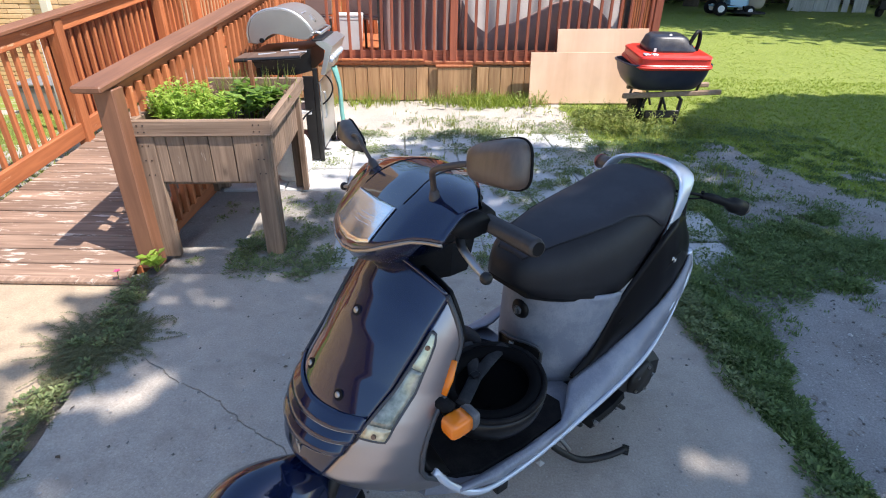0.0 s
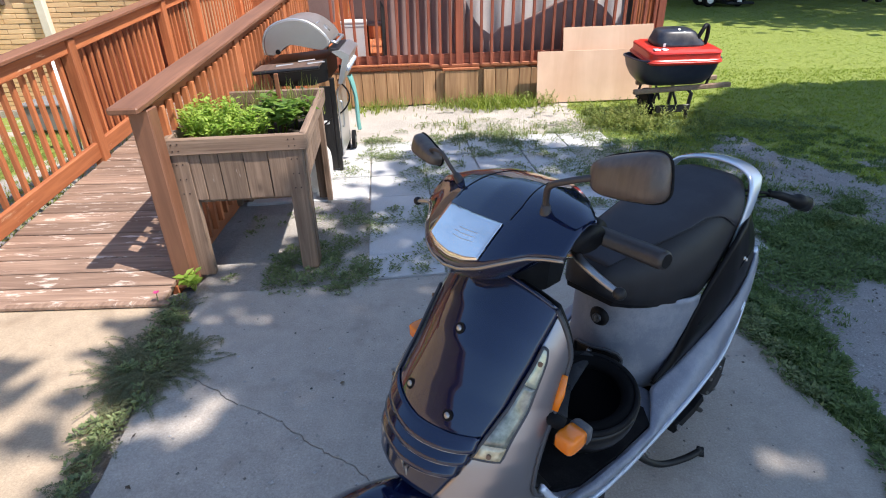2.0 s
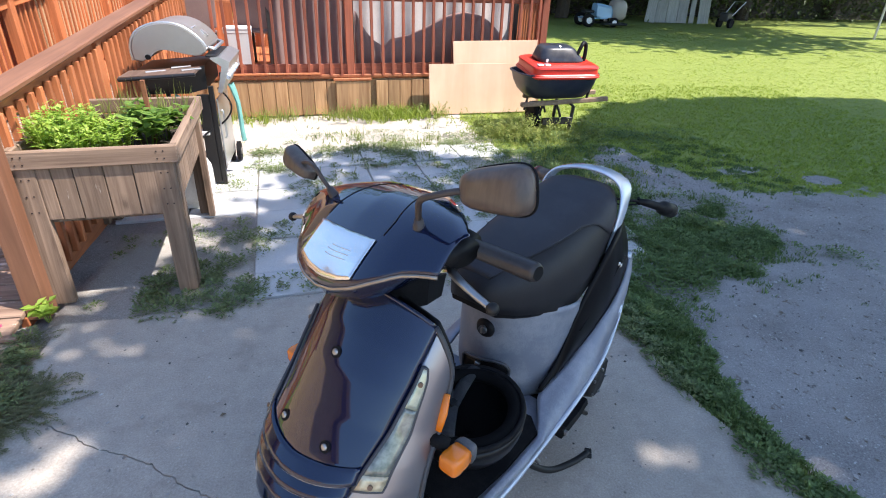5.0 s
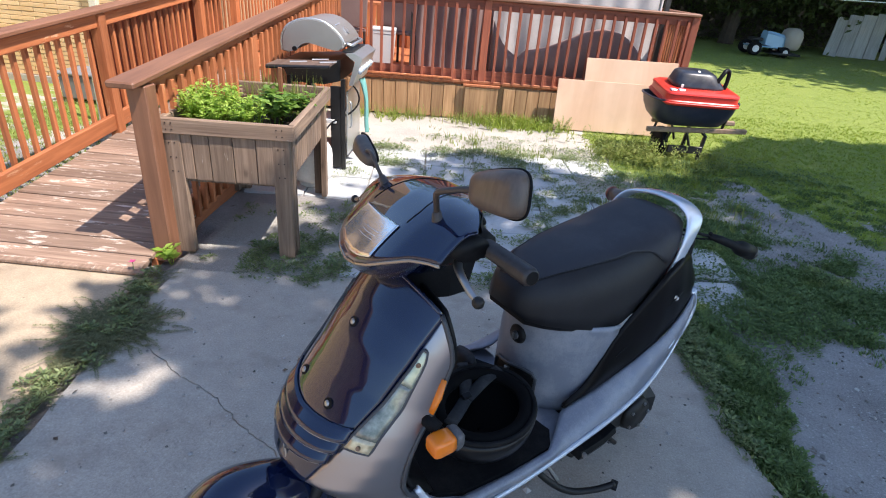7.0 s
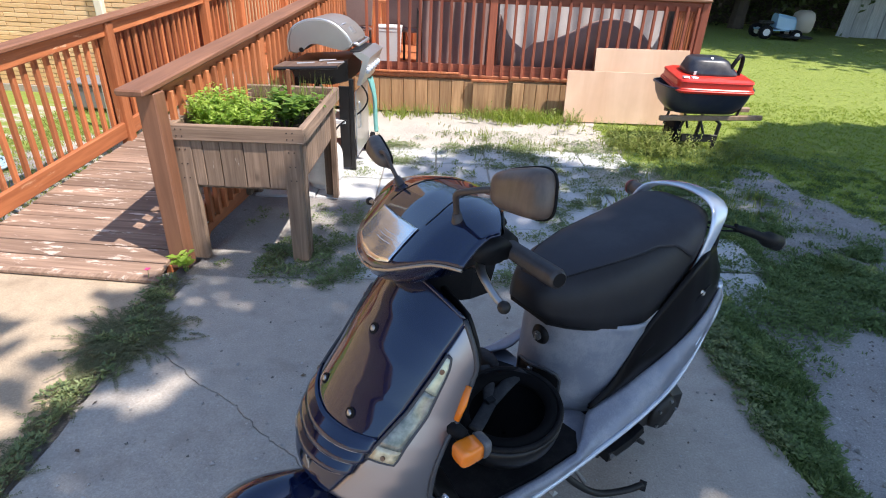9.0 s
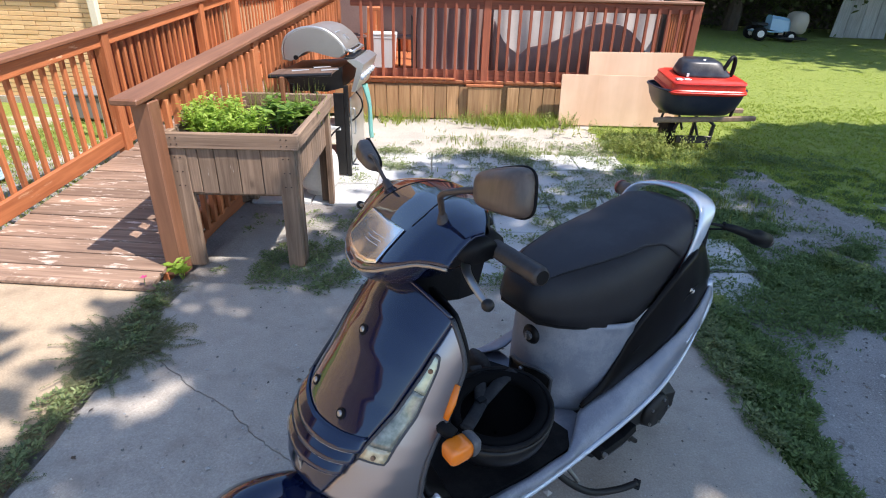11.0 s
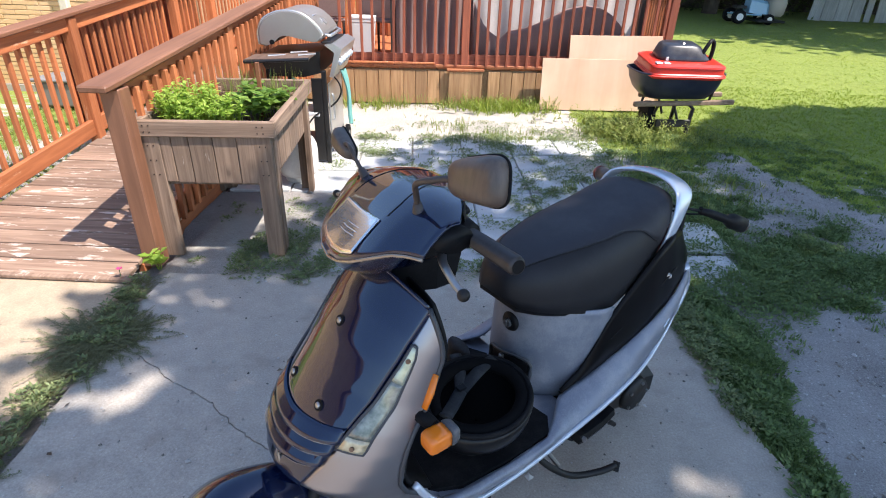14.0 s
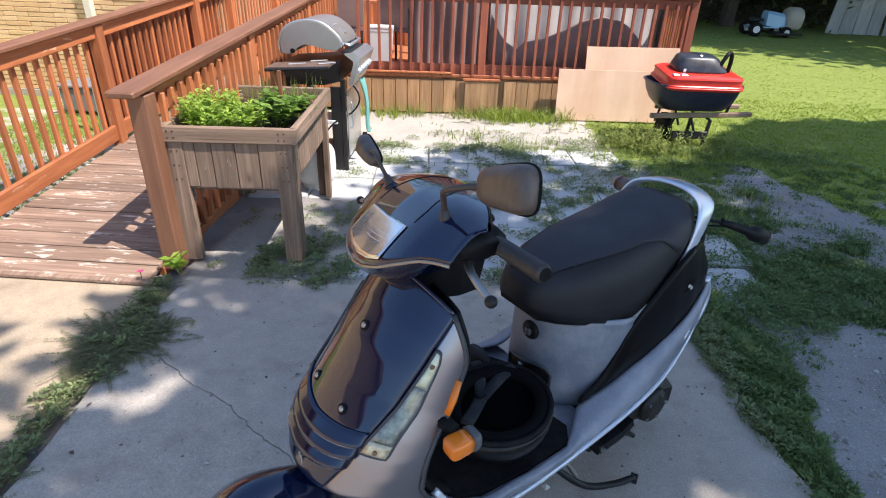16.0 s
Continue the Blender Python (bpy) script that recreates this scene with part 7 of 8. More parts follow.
# weedy patches beside the slab
n_w = 0
while n_w < 760:
    x, y = GRNG.uniform(0.9, 3.2), GRNG.uniform(2.1, 7.4)
    if patch_at(x, y) and nz(x, y, 3.2, 6) + 0.5 * nz(x, y, 9, 21) > (-0.3 if x < 1.5 and y < 4.5 else 0.0):
        spots.append((x, y, 0.003 if x < 1.3 and y < 4.6 else -0.012, GRNG.uniform(0.025, 0.085) * (0.7 if x < 1.5 and y < 4.3 else 1)))
        n_w += 1
tall = []
for cx_, cy_, sx_, sy_, n_, hh in ((1.45, 7.40, 0.22, 0.14, 150, 0.24), (1.9, 7.3, 0.35, 0.12, 26, 0.16), (0.9, 7.9, 0.3, 0.1, 12, 0.2), (-0.2, 8.1, 0.3, 0.08, 14, 0.2), (0.6, 8.25, 0.25, 0.06, 16, 0.18)):
    for _ in range(n_):
        bx_, by_, h_ = GRNG.gauss(cx_, sx_), GRNG.gauss(cy_, sy_), hh * GRNG.uniform(0.4, 1.1)
        lx_, ly_ = GRNG.gauss(0, 0.12), GRNG.gauss(0, 0.12)
        for k in range(22):
            t = k / 21
            a = GRNG.uniform(0, 6.283)
            tall.append((Vector((bx_ + lx_ * t * h_ * 3, by_ + ly_ * t * h_ * 3, -0.01 + h_ * t)), Vector((math.cos(a), math.sin(a), GRNG.uniform(0.0, 0.9))), Vector((0, 0, 1)), GRNG.uniform(0.025, 0.05) * (1.2 - 0.6 * t), GRNG.uniform(0.01, 0.018)))
tagged(leafmesh("tall_weeds", tall, DRYGRASS), "upright leafy weeds by the wheelbarrow and deck", "weeds", kind="stuff")
V_, F_ = [], []
for _ in range(4200):
    x, y = GRNG.uniform(1.1, 3.9), 2.3 + 4.4 * GRNG.random()
    if GRNG.random() < 0.10:
        x, y = GRNG.uniform(-1.4, 1.0), GRNG.uniform(2.7, 4.5)
    r_ = GRNG.uniform(0.0025, 0.009) * (1.8 if GRNG.random() < 0.06 else 1)
    z_ = (0.0 if x < 1.0 else ground_z(x, y)) + r_ * 0.3
    i_ = len(V_)
    V_ += [(x + r_ * dx * GRNG.uniform(0.6, 1.3), y + r_ * dy * GRNG.uniform(0.6, 1.3), z_ + 0.6 * r_ * dz) for dx, dy, dz in ((1, 0, 0), (0, 1, 0), (-1, 0, 0), (0, -1, 0), (0.1, 0.1, 1), (0, 0, -1))]
    F_ += [(i_ + a, i_ + (a + 1) % 4, i_ + 4) for a in range(4)] + [(i_ + (a + 1) % 4, i_ + a, i_ + 5) for a in range(4)]
me = bpy.data.meshes.new("gravel")
me.from_pydata(V_, [], F_)
gm = Mat("gravel_stone", 0.9)
me.materials.append(gm.color(gm.ramp(gm.island(), [(0.1, (0.10, 0.09, 0.08)), (0.5, (0.30, 0.28, 0.26)), (0.95, (0.46, 0.44, 0.42))])).m)
tagged(new("gravel", me), "loose grey gravel and grit on soil and concrete", "gravel", kind="stuff")
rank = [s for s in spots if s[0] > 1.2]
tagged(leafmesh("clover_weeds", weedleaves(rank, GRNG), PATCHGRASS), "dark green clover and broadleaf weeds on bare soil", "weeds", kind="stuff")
tagged(leafmesh("weeds", weedleaves([s for s in spots if s[0] <= 1.2], GRNG), WEED), "low dark green creeping weeds in cracks and soil", "weeds", kind="stuff")

# fine grass over the turf, denser near the camera
tufts, tries = [], 0
while len(tufts) < 15000 and tries < 500000:
    tries += 1
    y = 4.4 + 18.0 * GRNG.random() ** 1.9
    x = GRNG.uniform(1.0, 3.0 + y * 0.75)
    if lawn_at(x, y) > 0.5 + 0.2 * GRNG.random():
        tufts.append((x, y, ground_z(x, y), lerp([4, 9, 20], [0.8, 1.0, 1.5], y) * (1 + 0.8 * max(0, nz(x, y, 0.8, 2)))))
low, tries = [], 0
while len(low) < 8500 and tries < 300000:
    tries += 1
    x, y = GRNG.uniform(0.8, 3.2), GRNG.uniform(2.1, 7.5)
    if patch_at(x, y) and nz(x, y, 2.6, 14) > (-0.4 if x < 1.5 and y < 4.5 else -0.08):
        low.append((x, y, ground_z(x, y), GRNG.uniform(0.5, 1.2) * (1.3 if inside(x, y, STRIP_R) else 1)))
# stray tufts thinning out from the patches and the lawn over the bare soil
strays = 0
while strays < 3600:
    x, y = GRNG.uniform(1.4, 3.6), GRNG.uniform(3.9, 7.0)
    jx, jy = x + GRNG.gauss(0, 0.16), y + GRNG.gauss(0, 0.13)
    if (patch_at(jx, jy) or lawn_at(jx, jy) > 0.55) and nz(x, y, 7, 33) > 0.05:
        low.append((x, y, ground_z(x, y), GRNG.uniform(0.5, 1.1)))
        strays += 1
blades("patch_grass", low, PATCHGRASS, "low dark green grass and clover on bare soil", "grass", GRNG, (0.012, 0.034), 0.003, 1.1, 6)
near, tries = [], 0
while len(near) < 9000 and tries < 300000:
    tries += 1
    x, y = GRNG.uniform(1.0, 6.5), 4.8 + 5.5 * GRNG.random() ** 1.3
    if lawn_at(x, y) > 0.4 + 0.25 * GRNG.random():
        near.append((x, y, ground_z(x, y), GRNG.uniform(0.5, 1.2)))
blades("lawn_edge_grass", near, GRASS, "fine green lawn grass near the bare soil", "grass", GRNG, (0.016, 0.038), 0.0038, 2.2, 4)
blades("lawn_grass", tufts, GRASS, "mown bright green lawn grass", "grass", GRNG, (0.009, 0.018), 0.0045, 3.6, 4)
tufts = []
for _ in range(5200):
    x = GRNG.uniform(-4.9, -3.2)
    y = GRNG.uniform(3.9, 8.2)
    tufts.append((x, y, -0.02, GRNG.uniform(0.7, 1.4)))
blades("side_grass", tufts, DRYGRASS, "sunny grass between ramp and house", "grass", GRNG, (0.015, 0.045), 0.0035, 2.0, 3)
# taller seedy grass at the foot of the deck and around the wheelbarrow
tufts = []
for _ in range(700):
    lx = GRNG.uniform(-1.3, 1.3)
    if nz(lx, 3.0, 1.7, 4) + 0.25 * GRNG.random() < 0.02 and GRNG.random() < 0.8:
        continue
    p = DECK @ Vector((lx, -0.06 - abs(GRNG.gauss(0, 0.12)), 0))
    tufts.append((p.x, p.y, -0.01, GRNG.uniform(0.25, 1.0)))
for _ in range(900):
    x, y = GRNG.gauss(1.75, 0.36), GRNG.gauss(7.5, 0.34)
    if x > 1.0:
        tufts.append((x, y, -0.015, GRNG.uniform(0.15, 0.5)))
for _ in range(420):
    x, y = GRNG.gauss(0.2, 0.6), GRNG.gauss(7.25, 0.3)
    if nz(x, y, 1.8, 7) > -0.05:
        tufts.append((x, y, -0.015, GRNG.uniform(0.15, 0.5)))
for _ in range(260):
    a = GRNG.choice(((1.5, 6.4), (1.1, 5.9), (1.9, 6.0)))
    tufts.append((GRNG.gauss(a[0], 0.22), GRNG.gauss(a[1], 0.2), -0.015, GRNG.uniform(0.2, 0.5)))
sunny = []
for _ in range(760):
    lx = GRNG.gauss(0.62, 0.26) if GRNG.random() < 0.7 else GRNG.uniform(-1.2, 1.2)
    if nz(lx, 1.0, 3.3, 6) + 0.3 * nz(lx, 2.0, 9.0, 2) < 0.02:
        continue
    p = DECK @ Vector((lx, -0.07 - abs(GRNG.gauss(0, 0.16)), 0))
    sunny.append((p.x, p.y, -0.01, GRNG.uniform(0.2, 1.0)))
blades("deck_foot_grass", sunny, GRASS, "bright green grass clumps along the deck's foot", "grass", GRNG, (0.06, 0.17), 0.005, 1.6, 4)
blades("tall_grass", tufts, DRYGRASS, "tall pale green seedy grass and weeds", "grass", GRNG, (0.10, 0.22), 0.0032, 0.7, 3)
herb(pose(-1.70, 4.22, 0.0), GRNG, 0.10, 0.06, 4, 0.06, "broadleaf_weed", "bright broad-leaved weed at the post's foot", None, 0.75)
fl = thing("pink_flower", pose(-1.83, 4.07, 0.02), "small pink flower at the ramp's edge", "flower")
part("stem", tube(bmesh.new(), [(0, 0, -0.02), (0.004, 0, 0.05)], 0.002, 5), WEED, fl)
for k in range(5):
    a = k * 1.2566
    leafmesh("petal", [(Vector((0.004, 0, 0.05)), Vector((math.cos(a), math.sin(a), 0.5)), Vector((0, 0, 1)), 0.024, 0.018)], speckled("pink_petal", (0.5, 0.05, 0.16), (0.6, 0.1, 0.22)), fl)
litter = []
for _ in range(80):
    x, y = GRNG.uniform(-1.6, 3.6), GRNG.uniform(2.4, 7.9)
    a = GRNG.uniform(0, 6.283)
    litter.append((Vector((x, y, 0.006 if x < 1.05 and y < 4.5 else -0.004)), Vector((math.cos(a), math.sin(a), 0.1)), Vector((0, 0, 1)), GRNG.uniform(0.015, 0.05), GRNG.uniform(0.006, 0.02)))
tagged(leafmesh("leaf_litter", litter, leafmat("dead_leaf", (0.06, 0.042, 0.028), (0.14, 0.10, 0.06), 0.1)), "scattered dead leaves and twigs", "litter", kind="stuff")

# ---- far yard: trees, riding mower, old fence boards ----
BARK = speckled("bark", (0.055, 0.042, 0.032), (0.10, 0.078, 0.06), 6, 40, 0.95, 0.9, 0.02)


def tree(x, y, h, crown_r, trunk_r, seed, n, low=0.35, leaf=0.16, off=(0, 0), label="dark leafy shade tree at the yard's far end"):
    rng = random.Random(seed)
    t = thing("tree", pose(x, y, 0), label, "tree", "trees")
    bm = bmesh.new()
    tops = []
    tube(bm, smoothpath([(0, 0, -0.05), (0.1, 0.05, h * 0.25), (0.05, 0.1, h * 0.6), (0.0, 0.0, h * 0.85)], 4), [trunk_r * (1 - 0.8 * k / 12) for k in range(13)], 10)
    for k in range(11):
        a, z0_ = k * 2.4 + rng.random(), h * rng.uniform(low * 0.8, 0.8)
        e = Vector((math.cos(a) * crown_r * rng.uniform(0.5, 0.9), math.sin(a) * crown_r * rng.uniform(0.5, 0.9), z0_ + h * rng.uniform(0.02, 0.2)))
        tube(bm, smoothpath([(0.05, 0.05, z0_ * 0.85), (e.x * 0.5, e.y * 0.5, z0_ + 0.1), tuple(e)], 3), [trunk_r * 0.35 * (1 - 0.85 * i / 6) for i in range(7)], 6)
        tops.append(e)
    o_ = Vector((off[0], off[1], 0))
    if o_.length:
        tube(bm, smoothpath([(0, 0, h * 0.45), tuple(o_ * 0.6 + Vector((0, 0, h * 0.55))), tuple(o_ + Vector((0, 0, h * 0.65)))], 4), [trunk_r * 0.6 * (1 - 0.7 * i / 8) for i in range(9)], 8)
        tops = [e + o_ for e in tops]
    part("trunk", bm, BARK, t)
    leaves = []
    for _ in range(n):
        if rng.random() < 0.6:
            c0 = rng.choice(tops)
            p = c0 + Vector((rng.gauss(0, crown_r * 0.2), rng.gauss(0, crown_r * 0.2), rng.gauss(0, h * 0.07)))
        else:
            a, u_, zz = rng.uniform(0, 6.283), rng.random() ** 0.5, rng.uniform(low, 1.0)
            rr = crown_r * u_ * math.sqrt(max(0.05, 1 - ((zz - 0.6) / 0.45) ** 2))
            p = Vector((math.cos(a) * rr, math.sin(a) * rr, h * zz)) + o_
        d = Vector((rng.gauss(0, 1), rng.gauss(0, 1), rng.gauss(-0.4, 0.7)))
        leaves.append((p, d, Vector((rng.gauss(0, 1), rng.gauss(0, 1), 1)), leaf * rng.uniform(0.7, 1.5), leaf * rng.uniform(0.5, 0.9)))
    leafmesh("crown", leaves, TREELEAF, t)
    return t


for k, (x, y, h, cr_, tr) in enumerate(((4.4, 23.5, 7.5, 3.4, 0.22), (8.0, 24.6, 9, 4.2, 0.28), (12.3, 24.2, 8.5, 4.0, 0.25), (16.5, 25.5, 9, 4.4, 0.3), (22, 27, 10, 5, 0.3), (28, 28, 10, 5, 0.3), (0.5, 26, 9, 4.5, 0.3), (-6, 27, 10, 5, 0.3))):
    tree(x, y, h, cr_, tr, 30 + k, 13000 if k < 4 else 5000, 0.12, 0.17 if k < 4 else 0.25)
# two more trees, crowns out of view, added to shade the far lawn
tree(20.5, 17.0, 10, 5.0, 0.35, 61, 9000, 0.45, 0.4, (-7.5, 1.6), "broad tree with an unseen crown, added to shade the lawn's far edge")
tree(21.5, 22.0, 10, 4.5, 0.35, 62, 7000, 0.45, 0.4, (-13.0, -1.2), "leaning tree with an unseen crown, added to shade the far lawn")
hedge = []
for _ in range(26000):
    x = GRNG.uniform(-8, 30)
    hedge.append((Vector((x, 25.8 + GRNG.gauss(0, 0.5), GRNG.uniform(0, 1) ** 0.8 * (3.4 + nz(x, 0, 0.4)))), Vector((GRNG.gauss(0, 1), GRNG.gauss(0, 1), GRNG.gauss(0, 1))), Vector((0, 0, 1)), GRNG.uniform(0.12, 0.24), GRNG.uniform(0.07, 0.15)))
tagged(leafmesh("hedge", hedge, TREELEAF), "dense dark hedge closing the yard", "hedge", kind="stuff")
# plain dark sheet, added in place of the deep shade behind the foliage
tagged(part("hedge_backing", boxed(-14, 40, 27.2, 27.3, -0.1, 2.6), speckled("dark_backing", (0.05, 0.045, 0.04), (0.08, 0.07, 0.06), 2, 30)), "dark sheet added behind the hedge to keep its gaps dark", "fence", kind="structure")

mower = thing("riding_mower", pose(8.15, 21.0, 0, 0, 0, 180), "pale blue riding mower with a tan grass catcher under trees", "mower")
LBLUE = gloss("pale_blue_paint", (0.24, 0.42, 0.56), 0.35, 0, 0.2, 0.15)
TANPL = gloss("tan_plastic", (0.36, 0.32, 0.26), 0.5, 0, 0, 0.2)
for x, r, wd in ((-0.28, 0.15, 0.16), (0.62, 0.2, 0.2)):
    for sy in (-0.38, 0.38):
        wh = part("wheel", tube(bmesh.new(), [(x, sy - wd / 2, r), (x, sy - wd * 0.3, r), (x, sy + wd * 0.3, r), (x, sy + wd / 2, r)], [r * 0.8, r, r, r * 0.8], 22), RUBBER, mower)
        part("hub", tube(bmesh.new(), [(x, sy - wd / 2 - 0.01, r), (x, sy + wd / 2 + 0.01, r)], r * 0.5, 14), WHITEPL, wh)
part("hood", rot_inside(loft(bmesh.new(), [[(x, y * w_, z0_ + dz * h_) for y, dz in ((-1, 0), (1, 0), (0.9, 0.8), (0.6, 1), (-0.6, 1), (-0.9, 0.8))] for x, w_, z0_, h_ in ((-0.30, 0.2, 0.30, 0.26), (-0.22, 0.25, 0.28, 0.36), (0.1, 0.27, 0.28, 0.42), (0.30, 0.26, 0.32, 0.40))])), LBLUE, mower, "pale blue hood")
part("footboard", boxed(-0.1, 0.75, -0.3, 0.3, 0.24, 0.28, 0.01), LBLUE, mower)
part("seat", boxed(0.35, 0.7, -0.2, 0.2, 0.42, 0.5, 0.03), BLACKPL, mower)
part("steering_wheel", tube(bmesh.new(), [(0.30 + 0.05 * math.sin(a), 0.15 * math.cos(a), 0.72 + 0.12 * math.sin(a)) for a in [6.2832 * k / 16 for k in range(17)]], 0.012, 6), BLACKPL, mower)
bm = bmesh.new()
rs = []
for z, hx, hy in ((0.22, 0.18, 0.3), (0.30, 0.24, 0.36), (0.60, 0.26, 0.38), (0.76, 0.22, 0.33), (0.84, 0.12, 0.2)):
    rs.append([(-0.52 + hx * math.copysign(abs(math.cos(a)) ** 0.6, math.cos(a)), hy * math.copysign(abs(math.sin(a)) ** 0.6, math.sin(a)), z) for a in [6.2832 * k / 28 for k in range(28)]])
part("grass_catcher", loft(bm, rs), TANPL, mower, "tan rounded grass catcher", smooth=True)
part("cutting_deck", boxed(-0.75, 0.1, -0.5, 0.5, 0.06, 0.13, 0.03), BLACKPL, mower)
OLDB = wood("old_grey_board", (0.24, 0.25, 0.24), (0.42, 0.42, 0.40))
for k, (x, w_, h, sk) in enumerate(((10.95, 0.42, 1.22, 0.10), (11.36, 0.44, 1.32, 0.05), (11.80, 0.42, 1.36, 0.03), (12.22, 0.40, 1.42, 0.02), (12.62, 0.2, 1.45, 0.0), (13.1, 0.45, 1.3, -0.03))):
    p = part("fence_board", boxed(-w_ / 2, w_ / 2, 0, h, -0.02, 0.02, 0.004), OLDB)
    p.matrix_basis = pose(x, 23.0 - 0.02 * k, 0, 86, 0, 0) @ Matrix.Rotation(-sk, 4, "Z")
    tagged(p, "weathered grey board leaning upright under the trees", "board", "old grey boards")
tagged(part("overhead_cable", tube(bmesh.new(), smoothpath([(3.0, 18.0, 2.1), (7.17, 18.0, 1.75), (9.2, 18.0, 1.72), (16, 18, 1.9)], 5), 0.012, 6), WHITEPL), "thin pale line strung across the yard", "cable")
for k, x in enumerate((3.0, 16.0)):
    tagged(part("line_post", tube(bmesh.new(), [(x, 18, 0), (x, 18, 2.2)], 0.035, 8), STEEL), "thin metal line post in the lawn", "post", "line posts")
cart = thing("garden_tiller", pose(12.9, 21.2, 0, 0, 0, 30), "dark garden tiller parked at the lawn's edge", "tiller")
part("engine", boxed(-0.2, 0.2, -0.15, 0.15, 0.22, 0.5, 0.03), BLACKPL, cart)
for sy in (-0.2, 0.2):
    part("wheel", tube(bmesh.new(), [(0, sy - 0.05, 0.16), (0, sy + 0.05, 0.16)], 0.16, 18), RUBBER, cart)
part("handlebar", tube(bmesh.new(), [(0.1, -0.15, 0.4), (0.8, -0.2, 0.85), (0.8, 0.2, 0.85), (0.1, 0.15, 0.4)], 0.016, 6), STEEL, cart)

# ---- unseen shade tree beside the drive, crown shaped to throw the dappled shade ----
LIT = [(-1.5, 5.75, 0.12), (-1.25, 5.62, 0.1), (-1.52, 3.30, 0.02), (-1.31, 3.28, 0.0), (-1.66, 3.15, 0.05), (-1.42, 3.14, 0.02), (0.74, 3.28, 0.0), (0.88, 3.07, 0.012), (-2.14, 3.62, 0.035), (-2.02, 3.63, 0.03), (-1.92, 3.70, 0.03), (-1.97, 3.55, 0.03), (-1.96, 3.41, 0.035), (-2.09, 3.5, 0.035), (-1.87, 3.52, 0.0), (-1.80, 3.29, 0.01), (-2.2, 3.38, 0.05), (-1.88, 3.22, 0.0), (-1.95, 3.08, 0.05), (-1.8, 3.02, 0.04), (-2.2, 3.15, 0.07), (-1.86, 2.85, 0.07),
       (-1.05, 5.6, 0.06), (-0.9, 5.9, 0.09), (-0.75, 5.35, 0.02), (-1.1, 5.1, 0.03), (-0.95, 6.3, 0.1), (-0.5, 6.1, 0.05), (-0.3, 6.5, 0.08), (0.5, 6.4, 0.03), (1.5, 6.55, 0.05), (2.4, 6.85, 0.04), (3.0, 7.4, 0.04), (2.6, 6.2, 0.02), (3.5, 7.9, 0.08), (4.0, 7.2, 0.06), (1.3, 5.6, 0.02), (2.2, 5.0, 0.02)]
CROWN_EDGE = [(-1.75, 4.02), (-1.66, 4.15), (-1.58, 4.32), (-1.42, 4.5), (-1.2, 4.75), (-1.2, 5.0), (-1.1, 5.6), (-0.98, 6.2), (-0.55, 6.72), (0.14, 6.95), (1.3, 6.6), (1.9, 6.85), (2.2, 7.5), (2.5, 8.15), (3.36, 9.0), (5.2, 9.4), (7.5, 9.3), (8.5, 7.0), (8.0, 2.0), (6.0, 0.3), (0.6, 0.2), (0.1, 1.3), (-0.35, 2.15), (-1.0, 2.5), (-1.7, 2.65), (-2.3, 2.8), (-2.5, 3.2), (-2.32, 3.62), (-2.05, 3.70), (-1.86, 3.8), (-2.0, 3.92), (-1.95, 4.02)]
TREE_AT = (7.2, 1.0)
shade_tree = thing("tree", pose(*TREE_AT, 0), "tall unseen shade tree with its crown shaped to throw dappled shade", "tree", "trees")
srng = random.Random(77)
leaves, limbs = [], bmesh.new()
tube(limbs, smoothpath([(0, 0, -0.1), (0.05, 0.05, 2.0), (-0.05, 0.1, 5.0), (0.0, 0.0, 8.5)], 4), [0.34 - 0.26 * k / 12 for k in range(13)], 12)
count = 0
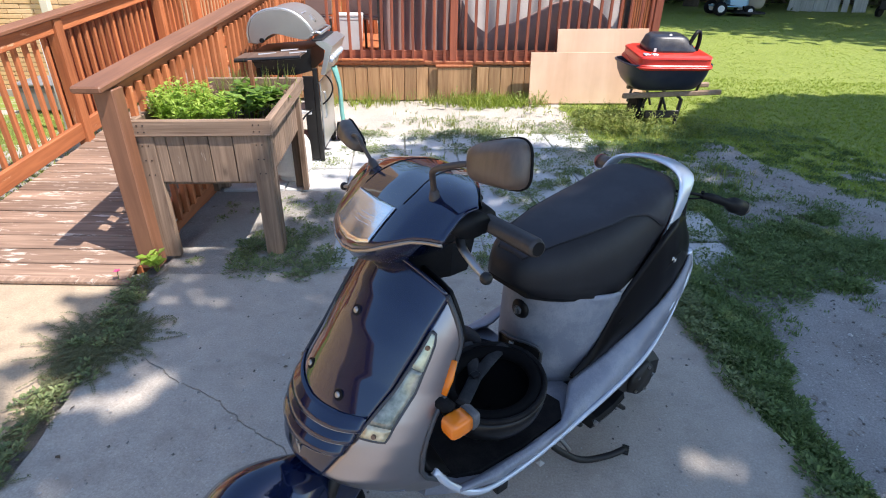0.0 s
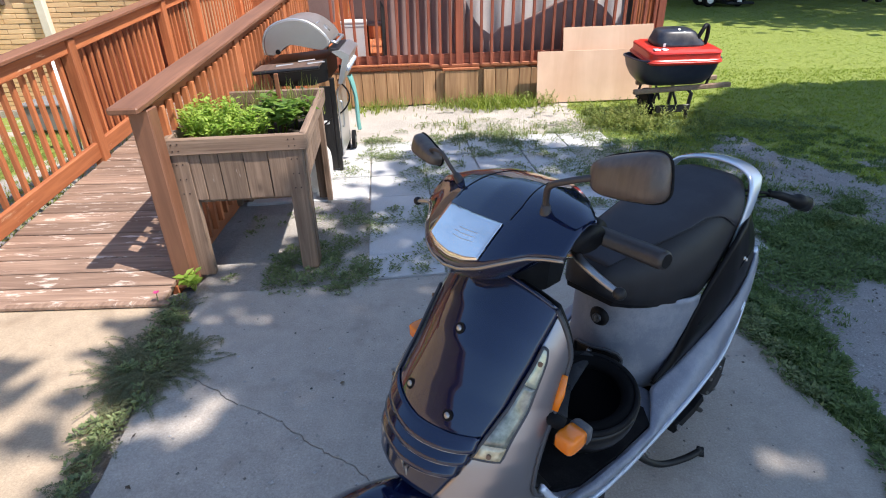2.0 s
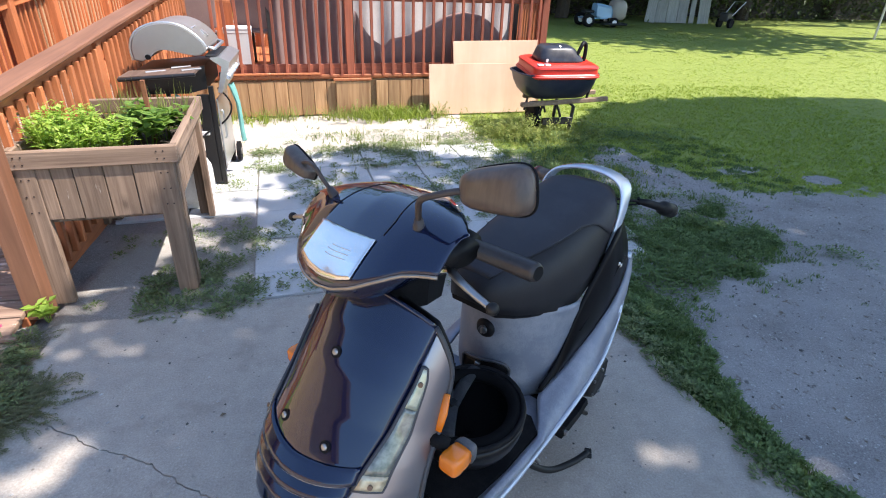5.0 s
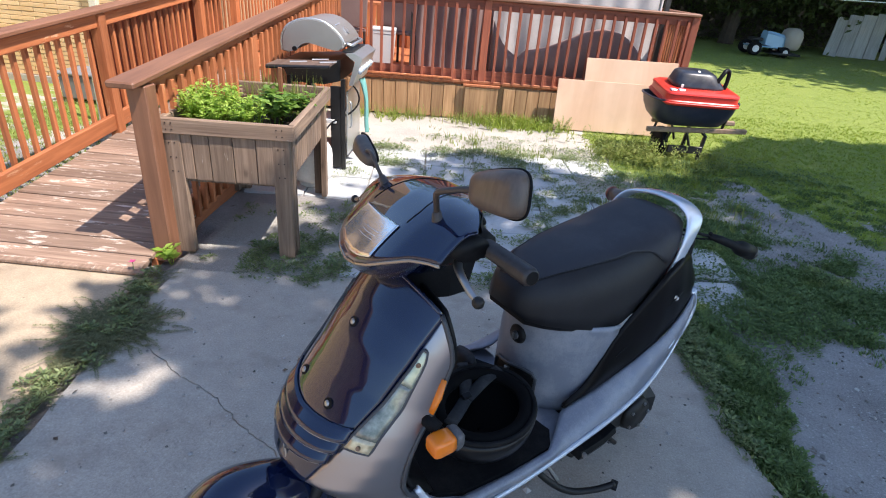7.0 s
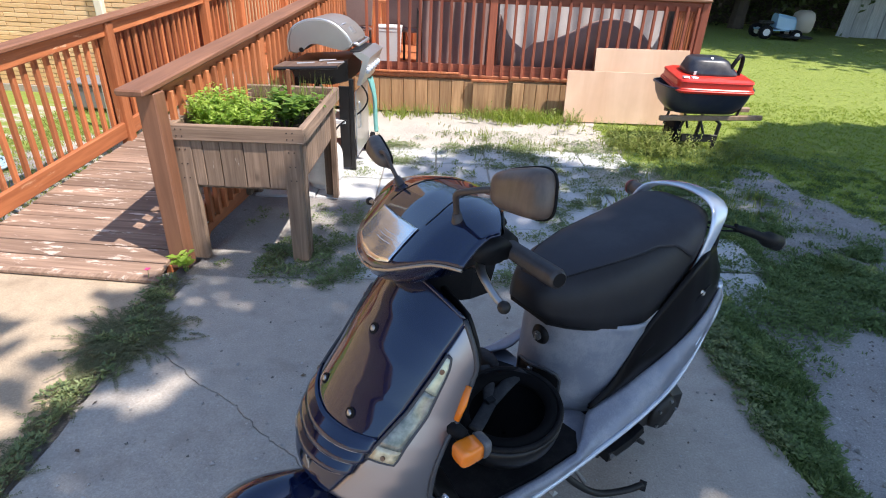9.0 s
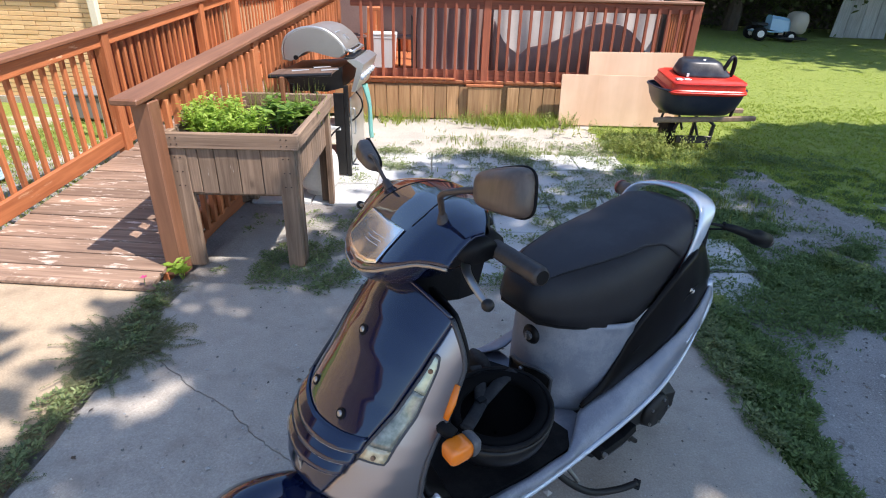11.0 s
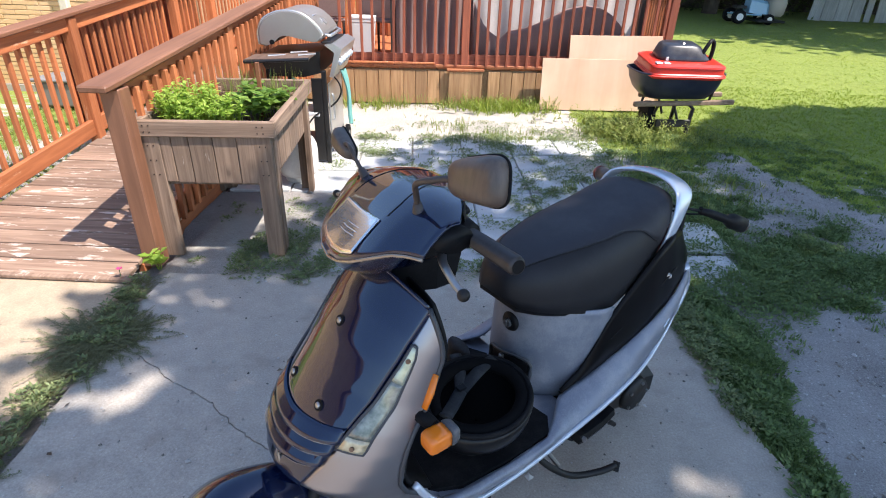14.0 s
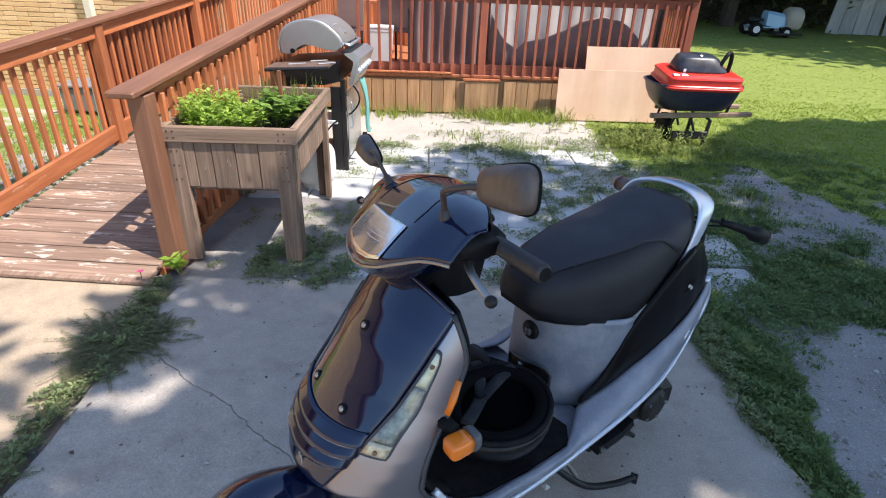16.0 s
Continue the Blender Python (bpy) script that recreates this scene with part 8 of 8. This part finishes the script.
for cell in range(210 * 172):
    gx_, gy_ = -3.2 + (cell % 210 + srng.random()) * 0.058, (cell // 210 + srng.random()) * 0.058
    wob = 0.25 if gx_ > -1.2 else 0.06
    ok = inside(gx_ + wob * nz(gx_, gy_, 1.1, 20), gy_ + wob * nz(gx_, gy_, 1.1, 30), CROWN_EDGE)
    if not ok:
        continue
    if any((gx_ - x) ** 2 + (gy_ - y) ** 2 < (r + 0.085) ** 2 for x, y, r in LIT):
        continue
    if srng.random() > (lerp([-2.6, -0.8, 0.5], [0.70, 0.88, 1.0], gx_) if gy_ < 4.6 else lerp([-1.5, 1.0, 2.0], [0.92, 0.88, 1.0], gx_)):
        continue
    count += 1
    h = srng.uniform(6.5, 9.5)
    k = h / SUN_TO.z
    p = Vector((gx_ + SUN_TO.x * k - TREE_AT[0], gy_ + SUN_TO.y * k - TREE_AT[1], h))
    d = Vector((srng.gauss(0, 1), srng.gauss(0, 1), srng.gauss(-0.3, 0.4)))
    leaves.append((p, d, Vector((srng.gauss(0, 0.5), srng.gauss(0, 0.5), 1)), srng.uniform(0.18, 0.28), srng.uniform(0.13, 0.2)))
    # a second leaf deepens the shade over the right-hand lawn
    if gx_ > 2.3 and gy_ > 5.0:
        leaves.append((p + Vector((srng.gauss(0, 0.05), srng.gauss(0, 0.05), -0.4)), -d, Vector((srng.gauss(0, 0.5), srng.gauss(0, 0.5), 1)), srng.uniform(0.2, 0.3), srng.uniform(0.15, 0.22)))
    if count % 400 == 0:
        tube(limbs, smoothpath([(0, 0, h * 0.55), (p.x * 0.5, p.y * 0.5, h * 0.85), tuple(p)], 3), [0.09 - 0.012 * i for i in range(7)], 6)
# extra leaves that close sun gaps above these places on the ground
for fx, fy in ((0.38, 3.09), (1.75, 4.34), (1.52, 3.6), (-1.03, 3.69), (0.3, 3.3), (2.1, 3.9), (1.9, 3.2), (2.4, 4.6), (2.9, 5.3), (3.6, 7.4), (4.2, 8.0), (3.1, 6.6), (4.6, 7.2), (3.4, 8.3), (4.0, 6.6), (2.9, 7.5), (4.9, 8.4)):
    for _ in range(70):
        gx_, gy_, h = srng.gauss(fx, 0.13), srng.gauss(fy, 0.13), srng.uniform(6.5, 9.5)
        if any((gx_ - x) ** 2 + (gy_ - y) ** 2 < (r + 0.085) ** 2 for x, y, r in LIT):
            continue
        k = h / SUN_TO.z
        p = Vector((gx_ + SUN_TO.x * k - TREE_AT[0], gy_ + SUN_TO.y * k - TREE_AT[1], h))
        leaves.append((p, Vector((srng.gauss(0, 1), srng.gauss(0, 1), srng.gauss(-0.3, 0.4))), Vector((0, 0, 1)), srng.uniform(0.18, 0.28), srng.uniform(0.13, 0.2)))
part("trunk", limbs, BARK, shade_tree)
leafmesh("crown", leaves, TREELEAF, shade_tree)
